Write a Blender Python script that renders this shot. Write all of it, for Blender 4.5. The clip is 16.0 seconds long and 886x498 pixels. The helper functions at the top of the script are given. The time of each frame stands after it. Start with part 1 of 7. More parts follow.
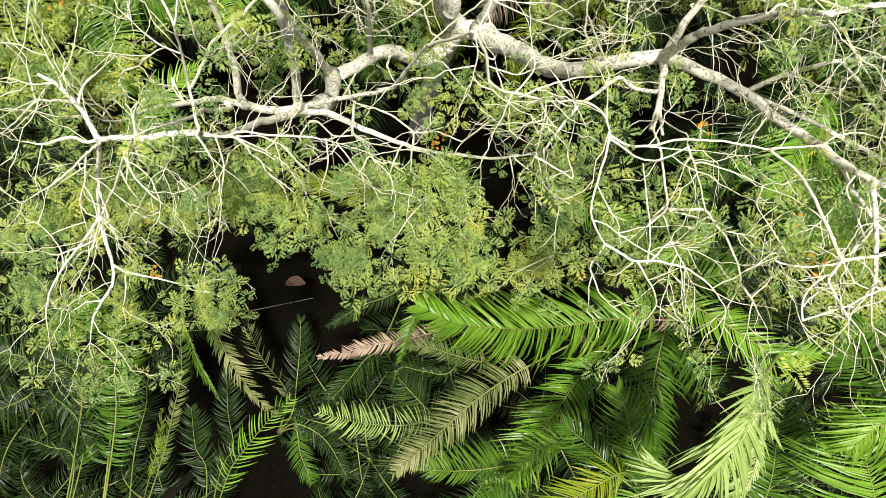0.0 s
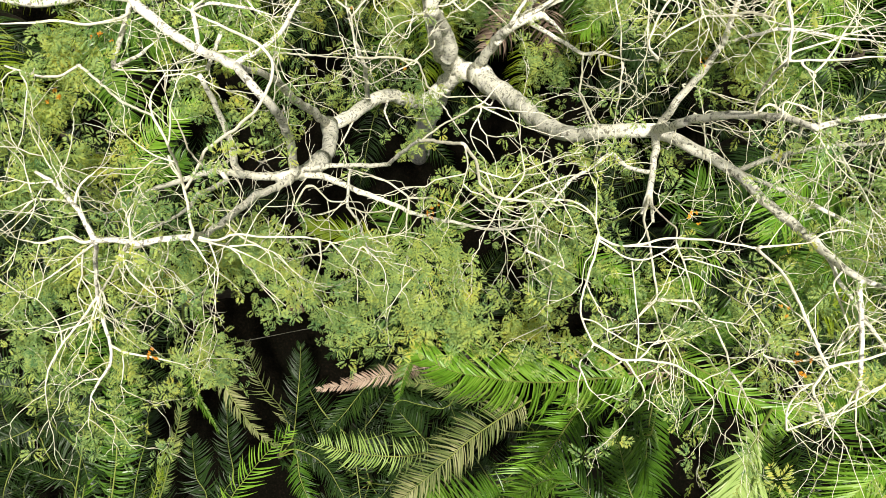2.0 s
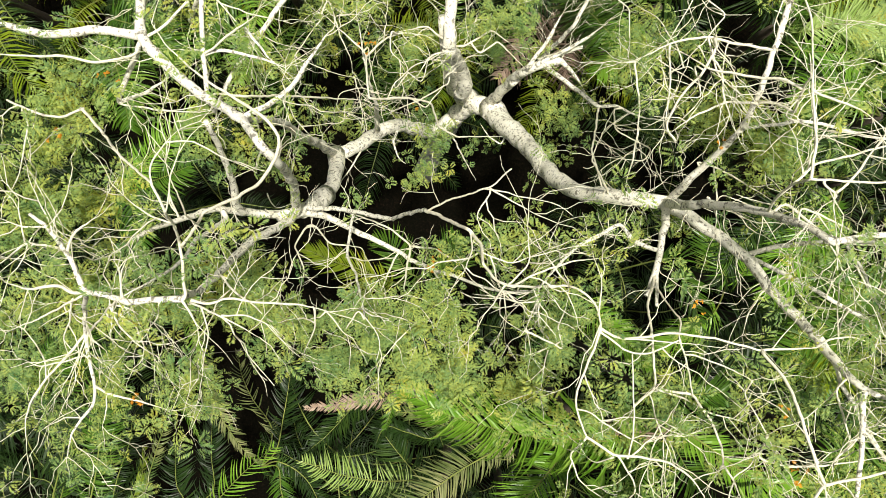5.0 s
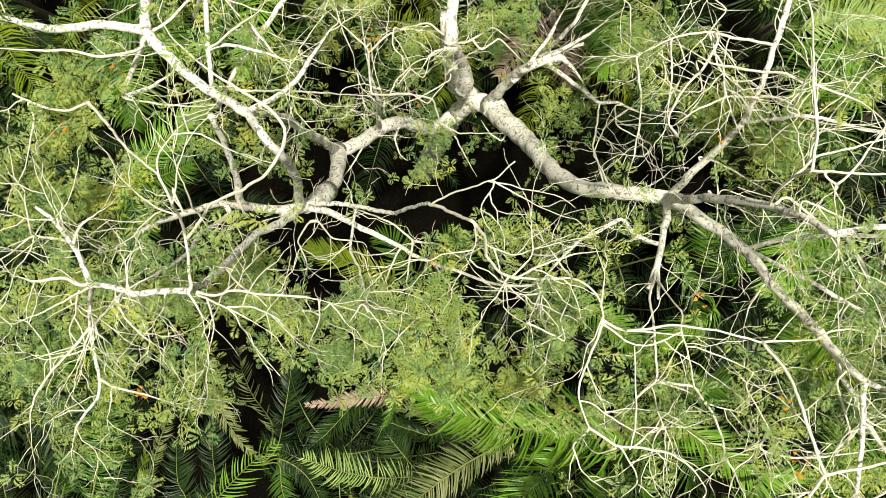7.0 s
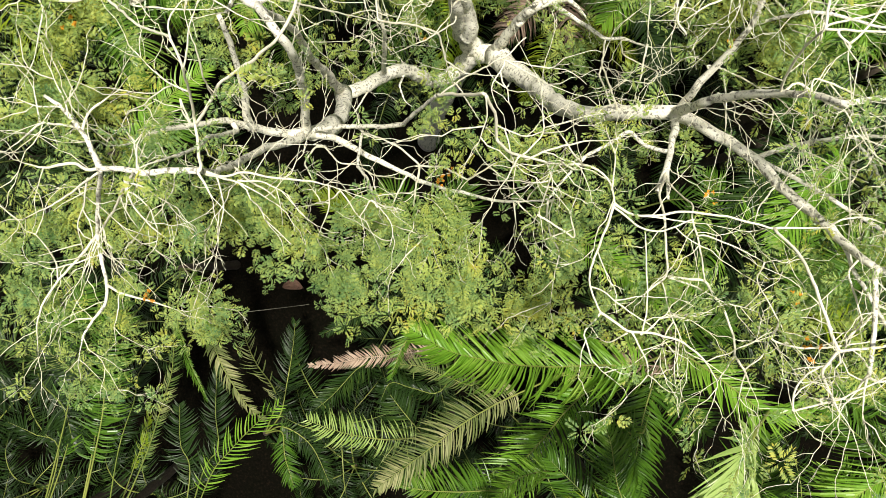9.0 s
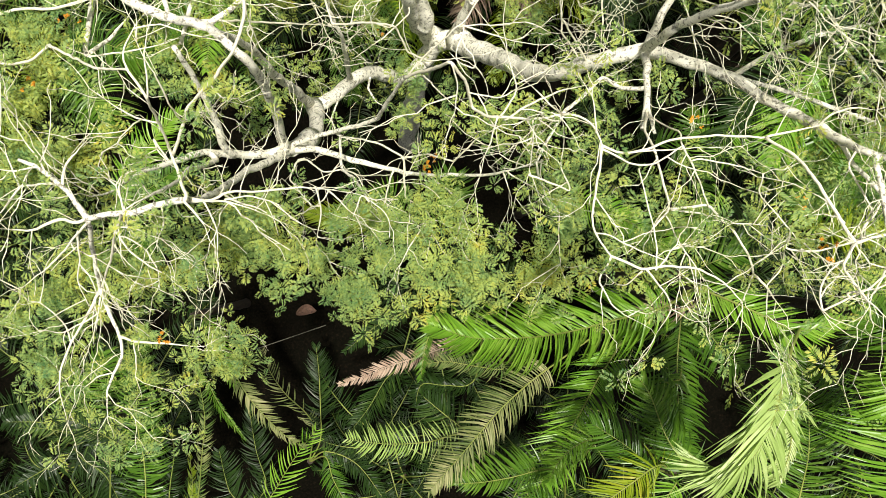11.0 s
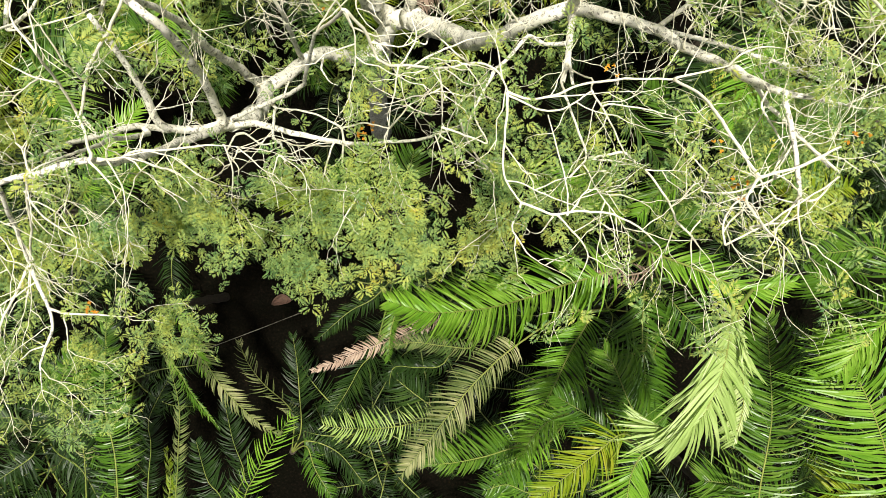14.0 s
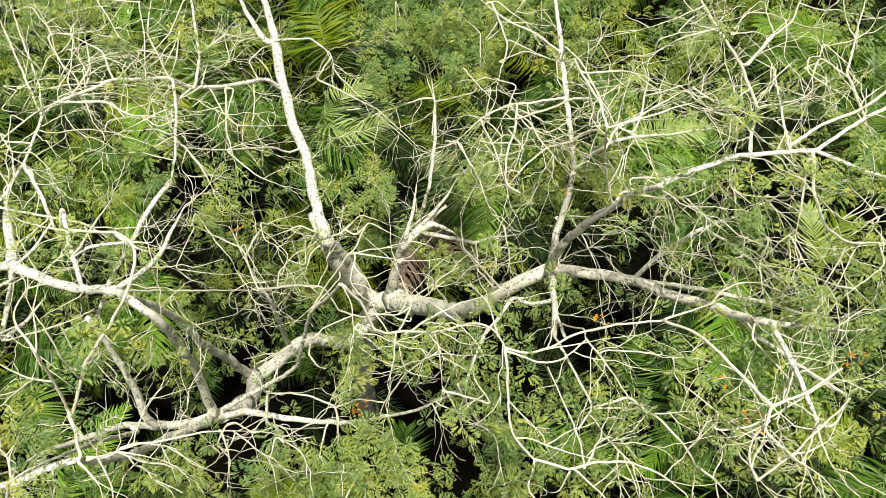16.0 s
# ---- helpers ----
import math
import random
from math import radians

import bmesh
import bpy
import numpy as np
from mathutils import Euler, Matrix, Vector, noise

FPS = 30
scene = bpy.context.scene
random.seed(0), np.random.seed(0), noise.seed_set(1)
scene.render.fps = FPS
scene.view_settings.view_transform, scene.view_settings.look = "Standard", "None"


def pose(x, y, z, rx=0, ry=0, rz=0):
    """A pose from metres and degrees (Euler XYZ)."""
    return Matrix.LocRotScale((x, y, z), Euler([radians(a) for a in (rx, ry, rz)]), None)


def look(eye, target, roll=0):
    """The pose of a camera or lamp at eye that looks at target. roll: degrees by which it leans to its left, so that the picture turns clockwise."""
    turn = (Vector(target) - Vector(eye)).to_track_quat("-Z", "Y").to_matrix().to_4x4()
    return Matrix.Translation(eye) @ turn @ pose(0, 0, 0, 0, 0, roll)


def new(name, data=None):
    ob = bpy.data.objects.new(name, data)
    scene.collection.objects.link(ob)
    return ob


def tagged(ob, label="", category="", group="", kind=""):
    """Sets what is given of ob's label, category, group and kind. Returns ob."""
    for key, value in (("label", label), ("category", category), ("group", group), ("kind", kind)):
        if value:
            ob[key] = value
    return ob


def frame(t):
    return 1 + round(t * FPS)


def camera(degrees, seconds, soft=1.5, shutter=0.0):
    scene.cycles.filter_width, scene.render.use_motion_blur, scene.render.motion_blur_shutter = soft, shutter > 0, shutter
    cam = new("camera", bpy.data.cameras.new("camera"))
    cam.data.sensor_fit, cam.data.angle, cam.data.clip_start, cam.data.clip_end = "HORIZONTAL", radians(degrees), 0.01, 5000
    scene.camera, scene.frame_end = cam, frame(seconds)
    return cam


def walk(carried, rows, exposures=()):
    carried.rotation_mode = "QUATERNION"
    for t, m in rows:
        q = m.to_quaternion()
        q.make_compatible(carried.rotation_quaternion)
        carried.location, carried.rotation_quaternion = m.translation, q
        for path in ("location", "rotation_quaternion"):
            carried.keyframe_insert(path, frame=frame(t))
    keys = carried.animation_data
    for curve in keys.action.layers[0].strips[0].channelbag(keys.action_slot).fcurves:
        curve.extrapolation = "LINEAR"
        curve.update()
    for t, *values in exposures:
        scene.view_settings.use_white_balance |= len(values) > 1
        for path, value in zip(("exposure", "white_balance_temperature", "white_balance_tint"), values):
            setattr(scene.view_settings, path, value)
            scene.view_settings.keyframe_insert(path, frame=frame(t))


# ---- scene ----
# ---- camera ----
cam = camera(63.0, 16.0, 0.7)
METRES, EYE, TILT, LEAN, TURN = 5.0, 22.0, -90.0, 0.0, 0.0
ROWS = [
    (0.0, 0.0, 0.0, 0.0, 0.0, 0.0, -0.0),
    (0.5, 0.0015, -0.0218, 0.1098, 0.02, -0.33, -0.09),
    (1.0, 0.0077, -0.0265, 0.1475, 0.09, -0.48, -0.1),
    (1.5, 0.0138, -0.0248, 0.1546, 0.16, -0.5, -0.07),
    (2.0, 0.0201, -0.0172, 0.1868, 0.21, -0.56, -0.05),
    (2.5, 0.0237, -0.0108, 0.2235, 0.24, -0.63, -0.09),
    (3.0, 0.0231, -0.0039, 0.2327, 0.23, -0.64, -0.24),
    (3.5, 0.0212, 0.0083, 0.2362, 0.14, -0.64, -3.12),
    (4.0, 0.0189, 0.0204, 0.2383, 0.14, -0.65, -4.41),
    (4.5, 0.0155, 0.023, 0.2681, 0.19, -0.7, -4.43),
    (5.0, 0.014, 0.0171, 0.3272, 0.26, -0.8, -4.44),
    (7.5, 0.006, 0.0074, 0.3005, 0.16, -0.77, -4.45),
    (8.0, 0.006, 0.0086, 0.2108, 0.22, -0.61, -4.46),
    (8.5, 0.0047, 0.0096, 0.138, 0.19, -0.49, -4.43),
    (9.0, 0.0053, 0.0099, 0.104, 0.18, -0.36, -4.39),
    (11.5, 0.0113, 0.024, 0.0594, 0.51, -0.08, 9.24),
    (12.0, 0.0535, 0.025, 0.0596, 0.54, -0.12, 9.39),
    (12.5, 0.1329, 0.0241, 0.047, 0.66, -0.11, 9.4),
    (13.0, 0.1633, 0.017, 0.0378, 0.87, -0.04, 9.35),
    (13.5, 0.1658, 0.0184, 0.0079, 0.82, 0.02, 9.43),
    (14.0, 0.1515, 0.0267, -0.0465, 0.69, -0.02, 9.54),
    (14.5, 0.1492, 0.0281, -0.0737, 0.59, 6.96, 9.37),
    (15.0, 0.1418, 0.0313, -0.0737, 0.36, 20.55, 9.28),
    (15.5, 0.1284, 0.0422, -0.0691, 0.35, 21.88, 9.57),
    (16.0, 0.1104, 0.0418, -0.0687, 0.22, 21.93, 15.34),
]
walk(cam, [(t, pose(0, 0, EYE, TILT, LEAN, TURN) @ pose(METRES * x, METRES * y, METRES * z, 90 + pitch, roll, yaw)) for t, x, y, z, yaw, pitch, roll in ROWS], [(0.0, 0.46), (1.5, 0.38), (4.0, 0.28), (8.0, 0.28), (9.0, 0.32), (11.5, 0.42), (14.0, 0.44), (15.0, 0.5), (16.0, 0.2)])

# ---- light ----
SUN_UP, SUN_WAY = 85.0, 60.0  # height, and compass bearing from +y clockwise, degrees
world = bpy.data.worlds.new("sky")
scene.world = world
world.use_nodes = True
sky = world.node_tree.nodes.new("ShaderNodeTexSky")
sky.sky_type, sky.sun_disc = "NISHITA", False
sky.sun_elevation, sky.sun_rotation = radians(SUN_UP), radians(SUN_WAY)
ground_light = world.node_tree.nodes["Background"]
ground_light.inputs["Strength"].default_value = 0.05
sky.dust_density = 4.0
haze = world.node_tree.nodes.new("ShaderNodeHueSaturation")  # a bright veil of thin cloud takes most of the blue away
haze.inputs["Saturation"].default_value = 0.12
world.node_tree.links.new(sky.outputs["Color"], haze.inputs["Color"])
world.node_tree.links.new(haze.outputs["Color"], ground_light.inputs["Color"])
sun = new("sun", bpy.data.lights.new("sun", "SUN"))
sun.data.energy, sun.data.angle, sun.data.color = 5.0, radians(3.0), (1.0, 0.955, 0.85)
sun_dir = Vector((math.sin(radians(SUN_WAY)) * math.cos(radians(SUN_UP)), math.cos(radians(SUN_WAY)) * math.cos(radians(SUN_UP)), math.sin(radians(SUN_UP))))
sun.matrix_world = look(sun_dir * 60, (0, 0, 0))


# ---- materials ----
def nodes_of(name):
    m = bpy.data.materials.new(name)
    m.use_nodes = True
    return m, m.node_tree.nodes, m.node_tree.links


def ramp(nt, links, fac, stops):
    r = nt.new("ShaderNodeValToRGB")
    while len(r.color_ramp.elements) < len(stops):
        r.color_ramp.elements.new(0.5)
    for e, (p, c) in zip(r.color_ramp.elements, stops):
        e.position, e.color = p, (*c, 1)
    links.new(fac, r.inputs["Fac"])
    return r.outputs["Color"]


def mixed(nt, links, fac, a, b, blend="MIX"):
    m = nt.new("ShaderNodeMix")
    m.data_type, m.blend_type = "RGBA", blend
    for sock, v in ((m.inputs["Factor"], fac), (m.inputs["A"], a), (m.inputs["B"], b)):
        if hasattr(v, "is_output"):
            links.new(v, sock)
        else:
            sock.default_value = v if isinstance(v, float) else (*v, 1)
    return m.outputs["Result"]


def noise_tex(nt, links, scale, detail=4.0, rough=0.6):
    c = nt.new("ShaderNodeTexCoord")
    n = nt.new("ShaderNodeTexNoise")
    n.inputs["Scale"].default_value, n.inputs["Detail"].default_value, n.inputs["Roughness"].default_value = scale, detail, rough
    links.new(c.outputs["Object"], n.inputs["Vector"])
    return n.outputs["Fac"]


def bark_material(name, pale, mid, dark, share):
    """Smooth pale bark with grey lichen patches and fine dark specks."""
    m, nt, links = nodes_of(name)
    b = nt["Principled BSDF"]
    blotch = noise_tex(nt, links, 7.0, 5.0, 0.7)
    patch = noise_tex(nt, links, 19.0, 6.0, 0.70)
    speck = noise_tex(nt, links, 75.0, 3.0, 0.6)
    col = ramp(nt, links, blotch, [(0.36, mid), (0.52, pale), (1.0, pale)])
    spots = ramp(nt, links, patch, [(share - 0.03, (0.9, 0.9, 0.9)), (share + 0.01, (0, 0, 0))])
    col = mixed(nt, links, spots, col, dark)
    fine = ramp(nt, links, speck, [(0.33, (0.6, 0.6, 0.6)), (0.42, (0, 0, 0))])
    col = mixed(nt, links, fine, col, dark)
    links.new(col, b.inputs["Base Color"])
    b.inputs["Roughness"].default_value = 0.85
    bump = nt.new("ShaderNodeBump")
    bump.inputs["Strength"].default_value, bump.inputs["Distance"].default_value = 0.4, 0.01
    links.new(patch, bump.inputs["Height"])
    links.new(bump.outputs["Normal"], b.inputs["Normal"])
    return m


def leaf_material(name, stops, rough=0.5, see=0.35, gloss=0.4, island=True):
    """Leaves: colours vary from blade to blade and in patches; light shines through them."""
    m, nt, links = nodes_of(name)
    b = nt["Principled BSDF"]
    g = nt.new("ShaderNodeNewGeometry")
    o = nt.new("ShaderNodeObjectInfo")
    patch = noise_tex(nt, links, 1.3, 3.0)
    mx = nt.new("ShaderNodeMath")
    mx.operation = "MULTIPLY_ADD"
    links.new(g.outputs["Random Per Island"], mx.inputs[0])
    mx.inputs[1].default_value = 0.36 if island else 0.35
    wider = nt.new("ShaderNodeMath")
    wider.operation = "MULTIPLY_ADD"
    wider.inputs[1].default_value, wider.inputs[2].default_value = (1.5, -0.66) if island else (1.2, -0.1)
    small = noise_tex(nt, links, 6.5, 2.0)
    both = nt.new("ShaderNodeMath")
    both.operation = "MULTIPLY_ADD"
    links.new(small, both.inputs[0])
    both.inputs[1].default_value = 0.55 if island else 0.0
    links.new(patch, both.inputs[2])
    links.new(both.outputs[0], wider.inputs[0])
    links.new(wider.outputs[0], mx.inputs[2])
    sub = nt.new("ShaderNodeMath")
    sub.operation = "MULTIPLY_ADD"
    links.new(o.outputs["Random"], sub.inputs[0])
    sub.inputs[1].default_value = 0.0 if island else 0.25
    sub.inputs[2].default_value = -0.21 if island else -0.3
    add = nt.new("ShaderNodeMath")
    links.new(mx.outputs[0], add.inputs[0])
    links.new(sub.outputs[0], add.inputs[1])
    col = ramp(nt, links, add.outputs[0], stops)
    links.new(col, b.inputs["Base Color"])
    b.inputs["Roughness"].default_value = rough
    b.inputs["Specular IOR Level"].default_value = gloss
    tr = nt.new("ShaderNodeBsdfTranslucent")
    warm = mixed(nt, links, 1.0, col, (1.25, 1.2, 0.55), "MULTIPLY")
    links.new(warm, tr.inputs["Color"])
    ms = nt.new("ShaderNodeMixShader")
    ms.inputs["Fac"].default_value = see
    links.new(b.outputs[0], ms.inputs[1])
    links.new(tr.outputs[0], ms.inputs[2])
    links.new(ms.outputs[0], nt["Material Output"].inputs["Surface"])
    return m


BARK = bark_material("pale_bark", (0.85, 0.82, 0.70), (0.73, 0.70, 0.57), (0.20, 0.185, 0.14), 0.45)
TWIG = bark_material("twig_bark", (0.80, 0.76, 0.60), (0.68, 0.635, 0.47), (0.34, 0.31, 0.22), 0.34)
PALM_BARK = bark_material("palm_bark", (0.07, 0.055, 0.035), (0.045, 0.035, 0.025), (0.03, 0.02, 0.015), 0.45)
LEAF = leaf_material("feathery_leaves", [(0.05, (0.105, 0.23, 0.085)), (0.35, (0.25, 0.37, 0.125)), (0.6, (0.40, 0.49, 0.135)), (0.85, (0.54, 0.55, 0.115)), (1.0, (0.60, 0.50, 0.08))], 0.6, 0.4, 0.25)
# frond green darkened far below GREEN: the understorey's shade is put into it
SHADED_GREEN = leaf_material("shaded_green_frond", [(0.1, (0.007, 0.018, 0.003)), (0.6, (0.016, 0.040, 0.005)), (1.0, (0.065, 0.115, 0.018))], 0.42, 0.08, 0.35, False)
GREEN = leaf_material("green_frond", [(0.1, (0.034, 0.092, 0.007)), (0.6, (0.080, 0.175, 0.012)), (1.0, (0.23, 0.345, 0.058))], 0.36, 0.2, 0.5, False)
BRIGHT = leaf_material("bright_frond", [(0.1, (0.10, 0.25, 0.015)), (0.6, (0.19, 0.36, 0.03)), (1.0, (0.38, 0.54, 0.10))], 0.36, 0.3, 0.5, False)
YELLOW = leaf_material("yellowing_frond", [(0.1, (0.10, 0.18, 0.008)), (0.6, (0.21, 0.28, 0.012)), (1.0, (0.40, 0.38, 0.04))], 0.45, 0.25, 0.3, False)
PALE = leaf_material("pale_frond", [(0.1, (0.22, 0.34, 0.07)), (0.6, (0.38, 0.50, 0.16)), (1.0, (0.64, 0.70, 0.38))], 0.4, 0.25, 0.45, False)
GREY = leaf_material("withering_frond", [(0.1, (0.03, 0.07, 0.012)), (0.45, (0.085, 0.14, 0.03)), (0.75, (0.24, 0.26, 0.10)), (1.0, (0.50, 0.45, 0.28))], 0.55, 0.15, 0.25, False)
STRAW = leaf_material("straw_frond", [(0.1, (0.06, 0.10, 0.02)), (0.45, (0.15, 0.18, 0.06)), (0.75, (0.32, 0.32, 0.15)), (1.0, (0.56, 0.52, 0.34))], 0.55, 0.15, 0.25, False)
DEAD = leaf_material("dead_frond", [(0.1, (0.18, 0.12, 0.09)), (0.6, (0.38, 0.28, 0.21)), (1.0, (0.60, 0.50, 0.40))], 0.7, 0.1, 0.15, False)
BLOSSOM = leaf_material("orange_blossom", [(0.1, (0.40, 0.16, 0.01)), (0.6, (0.62, 0.28, 0.02)), (1.0, (0.75, 0.42, 0.04))], 0.6, 0.2, 0.2, False)
RIB = leaf_material("frond_rib", [(0.1, (0.12, 0.17, 0.03)), (1.0, (0.30, 0.32, 0.08))], 0.45, 0.05, 0.3, False)


def soil_material():
    m, nt, links = nodes_of("shaded_leaf_litter")
    b = nt["Principled BSDF"]
    a = noise_tex(nt, links, 1.1, 6.0)
    c = noise_tex(nt, links, 14.0, 4.0)
    # litter tones cut to near black: the floor's deep shade is in these colours
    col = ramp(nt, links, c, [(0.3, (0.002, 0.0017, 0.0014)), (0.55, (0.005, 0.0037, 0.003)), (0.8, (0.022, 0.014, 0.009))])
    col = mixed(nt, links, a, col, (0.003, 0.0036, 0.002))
    links.new(col, b.inputs["Base Color"])
    b.inputs["Roughness"].default_value = 0.95
    b.inputs["Specular IOR Level"].default_value = 0.0
    bump = nt.new("ShaderNodeBump")
    bump.inputs["Strength"].default_value, bump.inputs["Distance"].default_value = 0.8, 0.06
    links.new(c, bump.inputs["Height"])
    links.new(bump.outputs["Normal"], b.inputs["Normal"])
    return m


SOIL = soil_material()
HUSK = bark_material("dry_husk", (0.16, 0.09, 0.06), (0.10, 0.055, 0.035), (0.04, 0.025, 0.02), 0.42)
VINE = bark_material("vine_bark", (0.16, 0.15, 0.12), (0.10, 0.09, 0.07), (0.05, 0.045, 0.035), 0.4)


# ---- mesh tools ----
def mesh_object(name, verts, faces, material, parent=None, smooth=False):
    me = bpy.data.meshes.new(name)
    me.from_pydata(verts, [], faces)
    me.materials.append(material)
    if smooth:
        me.polygons.foreach_set("use_smooth", [True] * len(me.polygons))
    me.update()
    ob = new(name, me)
    ob.parent = parent
    return ob


def spline(points, step):
    """A smooth line through the points, sampled about every step metres."""
    p = [Vector(q) for q in points]
    p = [p[0] * 2 - p[1], *p, p[-1] * 2 - p[-2]]
    line = []
    for a, b, c, d in zip(p, p[1:], p[2:], p[3:]):
        n = max(2, int((c - b).length / step))
        for i in range(n):
            t = i / n
            line.append(0.5 * (2 * b + (c - a) * t + (2 * a - 5 * b + 4 * c - d) * t * t + (3 * b - a - 3 * c + d) * t ** 3))
    return line + [p[-2]]


def tube(verts, faces, line, radii, sides, knobs=0.0):
    """Adds a tapering tube along the line to the lists."""
    start = len(verts)
    up = Vector((0.3, 0.2, 1))
    for i, (c, r) in enumerate(zip(line, radii)):
        ahead = (line[min(i + 1, len(line) - 1)] - line[max(i - 1, 0)]).normalized()
        side = ahead.cross(up)
        if side.length < 0.15:
            side = ahead.cross(Vector((1, 0.1, 0)))
        side.normalize()
        other = side.cross(ahead)
        for k in range(sides):
            a = 2 * math.pi * k / sides
            out = side * math.cos(a) + other * math.sin(a)
            verts.append(c + out * r * (1 + knobs * (noise.noise(c * 3.5 + out * 1.3) + 0.5 * noise.noise(c * 9 + out * 2.5))))
    for i in range(len(line) - 1):
        for k in range(sides):
            a, b = start + i * sides + k, start + i * sides + (k + 1) % sides
            faces.append((a, b, b + sides, a + sides))
    faces.append(tuple(start + k for k in reversed(range(sides))))
    faces.append(tuple(start + (len(line) - 1) * sides + k for k in range(sides)))


# ---- ground ----
GROUND_HALF = 400.0
cuts = sorted({-GROUND_HALF, -120.0, -50.0, 50.0, 120.0, GROUND_HALF, *[i * 0.8 for i in range(-30, 31)]})
gv = [(x, y, 0.22 * noise.noise(Vector((x * 0.4, y * 0.4, 0))) + 0.08 * noise.noise(Vector((x * 1.7, y * 1.7, 3)))) for y in cuts for x in cuts]
gf = [(j * len(cuts) + i, j * len(cuts) + i + 1, (j + 1) * len(cuts) + i + 1, (j + 1) * len(cuts) + i) for j in range(len(cuts) - 1) for i in range(len(cuts) - 1)]
tagged(mesh_object("ground", gv, gf, SOIL, None, True), "forest floor of soil and brown leaf litter, coloured for deep shade", "ground", "", "structure")

# ---- the tree ----
rng = random.Random(7)
tree = tagged(new("tree"), "tall spreading tree with whitish bark and sparse feathery leaves", "tree")
LINES = []


def limb(r0, r1, *points, kind_name="", free=False):
    """One limb of the tree: a knobbly, tapering tube that runs from point to point in nearly straight stretches. free: it ends in a thin tip."""
    p = [Vector(q) for q in points]
    line = []
    for a, b in zip(p, p[1:]):
        n = max(2, int((b - a).length / max(0.045, 0.7 * r0)))
        line += [a.lerp(b, i / n) for i in range(n)]
    line.append(p[-1])
    n = len(line)
    reach = max(1, min(4, int(r0 / 0.02)))
    for _ in range(2 if r0 > 0.03 else 1):  # round the corners a little
        line = [line[0]] + [sum(line[max(0, i - reach):i + reach + 1], Vector()) / len(line[max(0, i - reach):i + reach + 1]) for i in range(1, n - 1)] + [line[-1]]
    radii = [r0 + (r1 - r0) * i / (n - 1) for i in range(n)]
    if free:
        radii = [r * min(1.0, 0.3 + 0.7 * (n - 1 - i) / (0.35 * n)) for i, r in enumerate(radii)]
    radii = [r * (1 + 0.25 * math.exp(-i * 0.05 / (2.5 * r0))) for i, r in enumerate(radii)]
    for i in range(1, n - 1):
        here = line[i].copy()
        bend = 0.012 + 0.16 * radii[i]
        for scale, share in ((2.6, 0.9), (5.0, 0.9)) if r0 > 0.045 else ((2.6, 0.7), (7.0, 0.7), (16.0, 0.35)):
            line[i] = line[i] + bend * share * Vector([noise.noise(here * scale + Vector((k * 9, 0, 0))) * (0.6 if k == 2 else 1.0) for k in range(3)])
    verts, faces = [], []
    tube(verts, faces, line, radii, 14 if r0 > 0.06 else 8, 0.16 if r0 < 0.05 else 0.10)
    LINES.append((line, radii, free))
    mesh_object(kind_name or ("limb" if r0 > 0.03 else "branch"), verts, faces, BARK if r0 > 0.016 else TWIG, tree, True)


# the trunk and the great fork
limb(0.26, 0.17, (-0.73, 3.59, -0.10), (-0.46, 3.80, 4.00), (-0.05, 4.10, 6.20), (0.28, 4.35, 7.60), kind_name="trunk")
# limbs and branches
limb(0.187, 0.085, (0.69, 4.18, 8.21), (0.69, 4.22, 8.20), (0.94, 3.70, 8.90), (1.25, 3.45, 9.60), (1.44, 2.90, 10.80), (1.65, 2.45, 11.90), (1.85, 2.33, 12.70), (2.24, 2.32, 13.20), (2.56, 2.24, 13.60))
limb(0.071, 0.032, (2.54, 2.24, 13.60), (2.77, 2.12, 13.70), (3.02, 1.93, 13.90), (3.32, 1.71, 14.10), (3.40, 1.38, 14.50), (3.64, 1.03, 14.95), (3.73, 0.80, 15.20), (3.79, 0.60, 15.65), (4.08, 0.54, 15.50), (4.51, 0.40, 15.40), free=True)
limb(0.022, 0.016, (3.73, 0.80, 15.20), (3.83, 0.56, 15.22), (3.95, 0.38, 15.25), (4.10, 0.15, 15.27), (4.24, -0.08, 15.30))
limb(0.026, 0.017, (3.79, 0.60, 15.65), (3.75, 0.31, 15.73), (3.71, 0.03, 15.80), (3.64, -0.31, 15.90))
limb(0.028, 0.020, (3.32, 1.71, 14.10), (3.51, 1.82, 14.24), (3.73, 1.88, 14.40), (4.01, 1.92, 14.60), (4.38, 1.94, 14.70), (4.72, 1.97, 14.80), free=True)
limb(0.025, 0.021, (3.33, 1.70, 14.10), (3.73, 1.56, 14.03), (4.00, 1.46, 13.98), (4.42, 1.27, 13.90), (4.93, 1.05, 13.78), (5.15, 0.92, 13.72), (5.70, 0.74, 13.60), free=True)
limb(0.060, 0.026, (2.56, 2.24, 13.60), (2.54, 2.18, 14.40), (2.62, 2.18, 14.70), (2.88, 2.11, 15.50), (2.97, 1.97, 16.00), (3.05, 1.84, 16.35))
limb(0.049, 0.032, (2.56, 2.24, 13.60), (2.60, 2.28, 13.60), (2.67, 2.50, 14.00), (2.82, 2.73, 14.28), (2.96, 2.98, 14.60))
limb(0.019, 0.013, (2.96, 2.98, 14.60), (3.10, 2.97, 14.90), (3.35, 3.03, 14.95), (3.60, 3.00, 15.00), (3.98, 2.92, 15.00), (4.47, 2.87, 15.00), free=True)
limb(0.049, 0.027, (2.56, 2.24, 13.60), (2.40, 1.82, 14.10), (2.23, 1.43, 14.50), (2.13, 1.22, 14.60))
limb(0.024, 0.016, (2.40, 1.83, 14.08), (2.40, 1.85, 14.10), (2.25, 1.43, 14.50), (2.19, 1.14, 14.80))
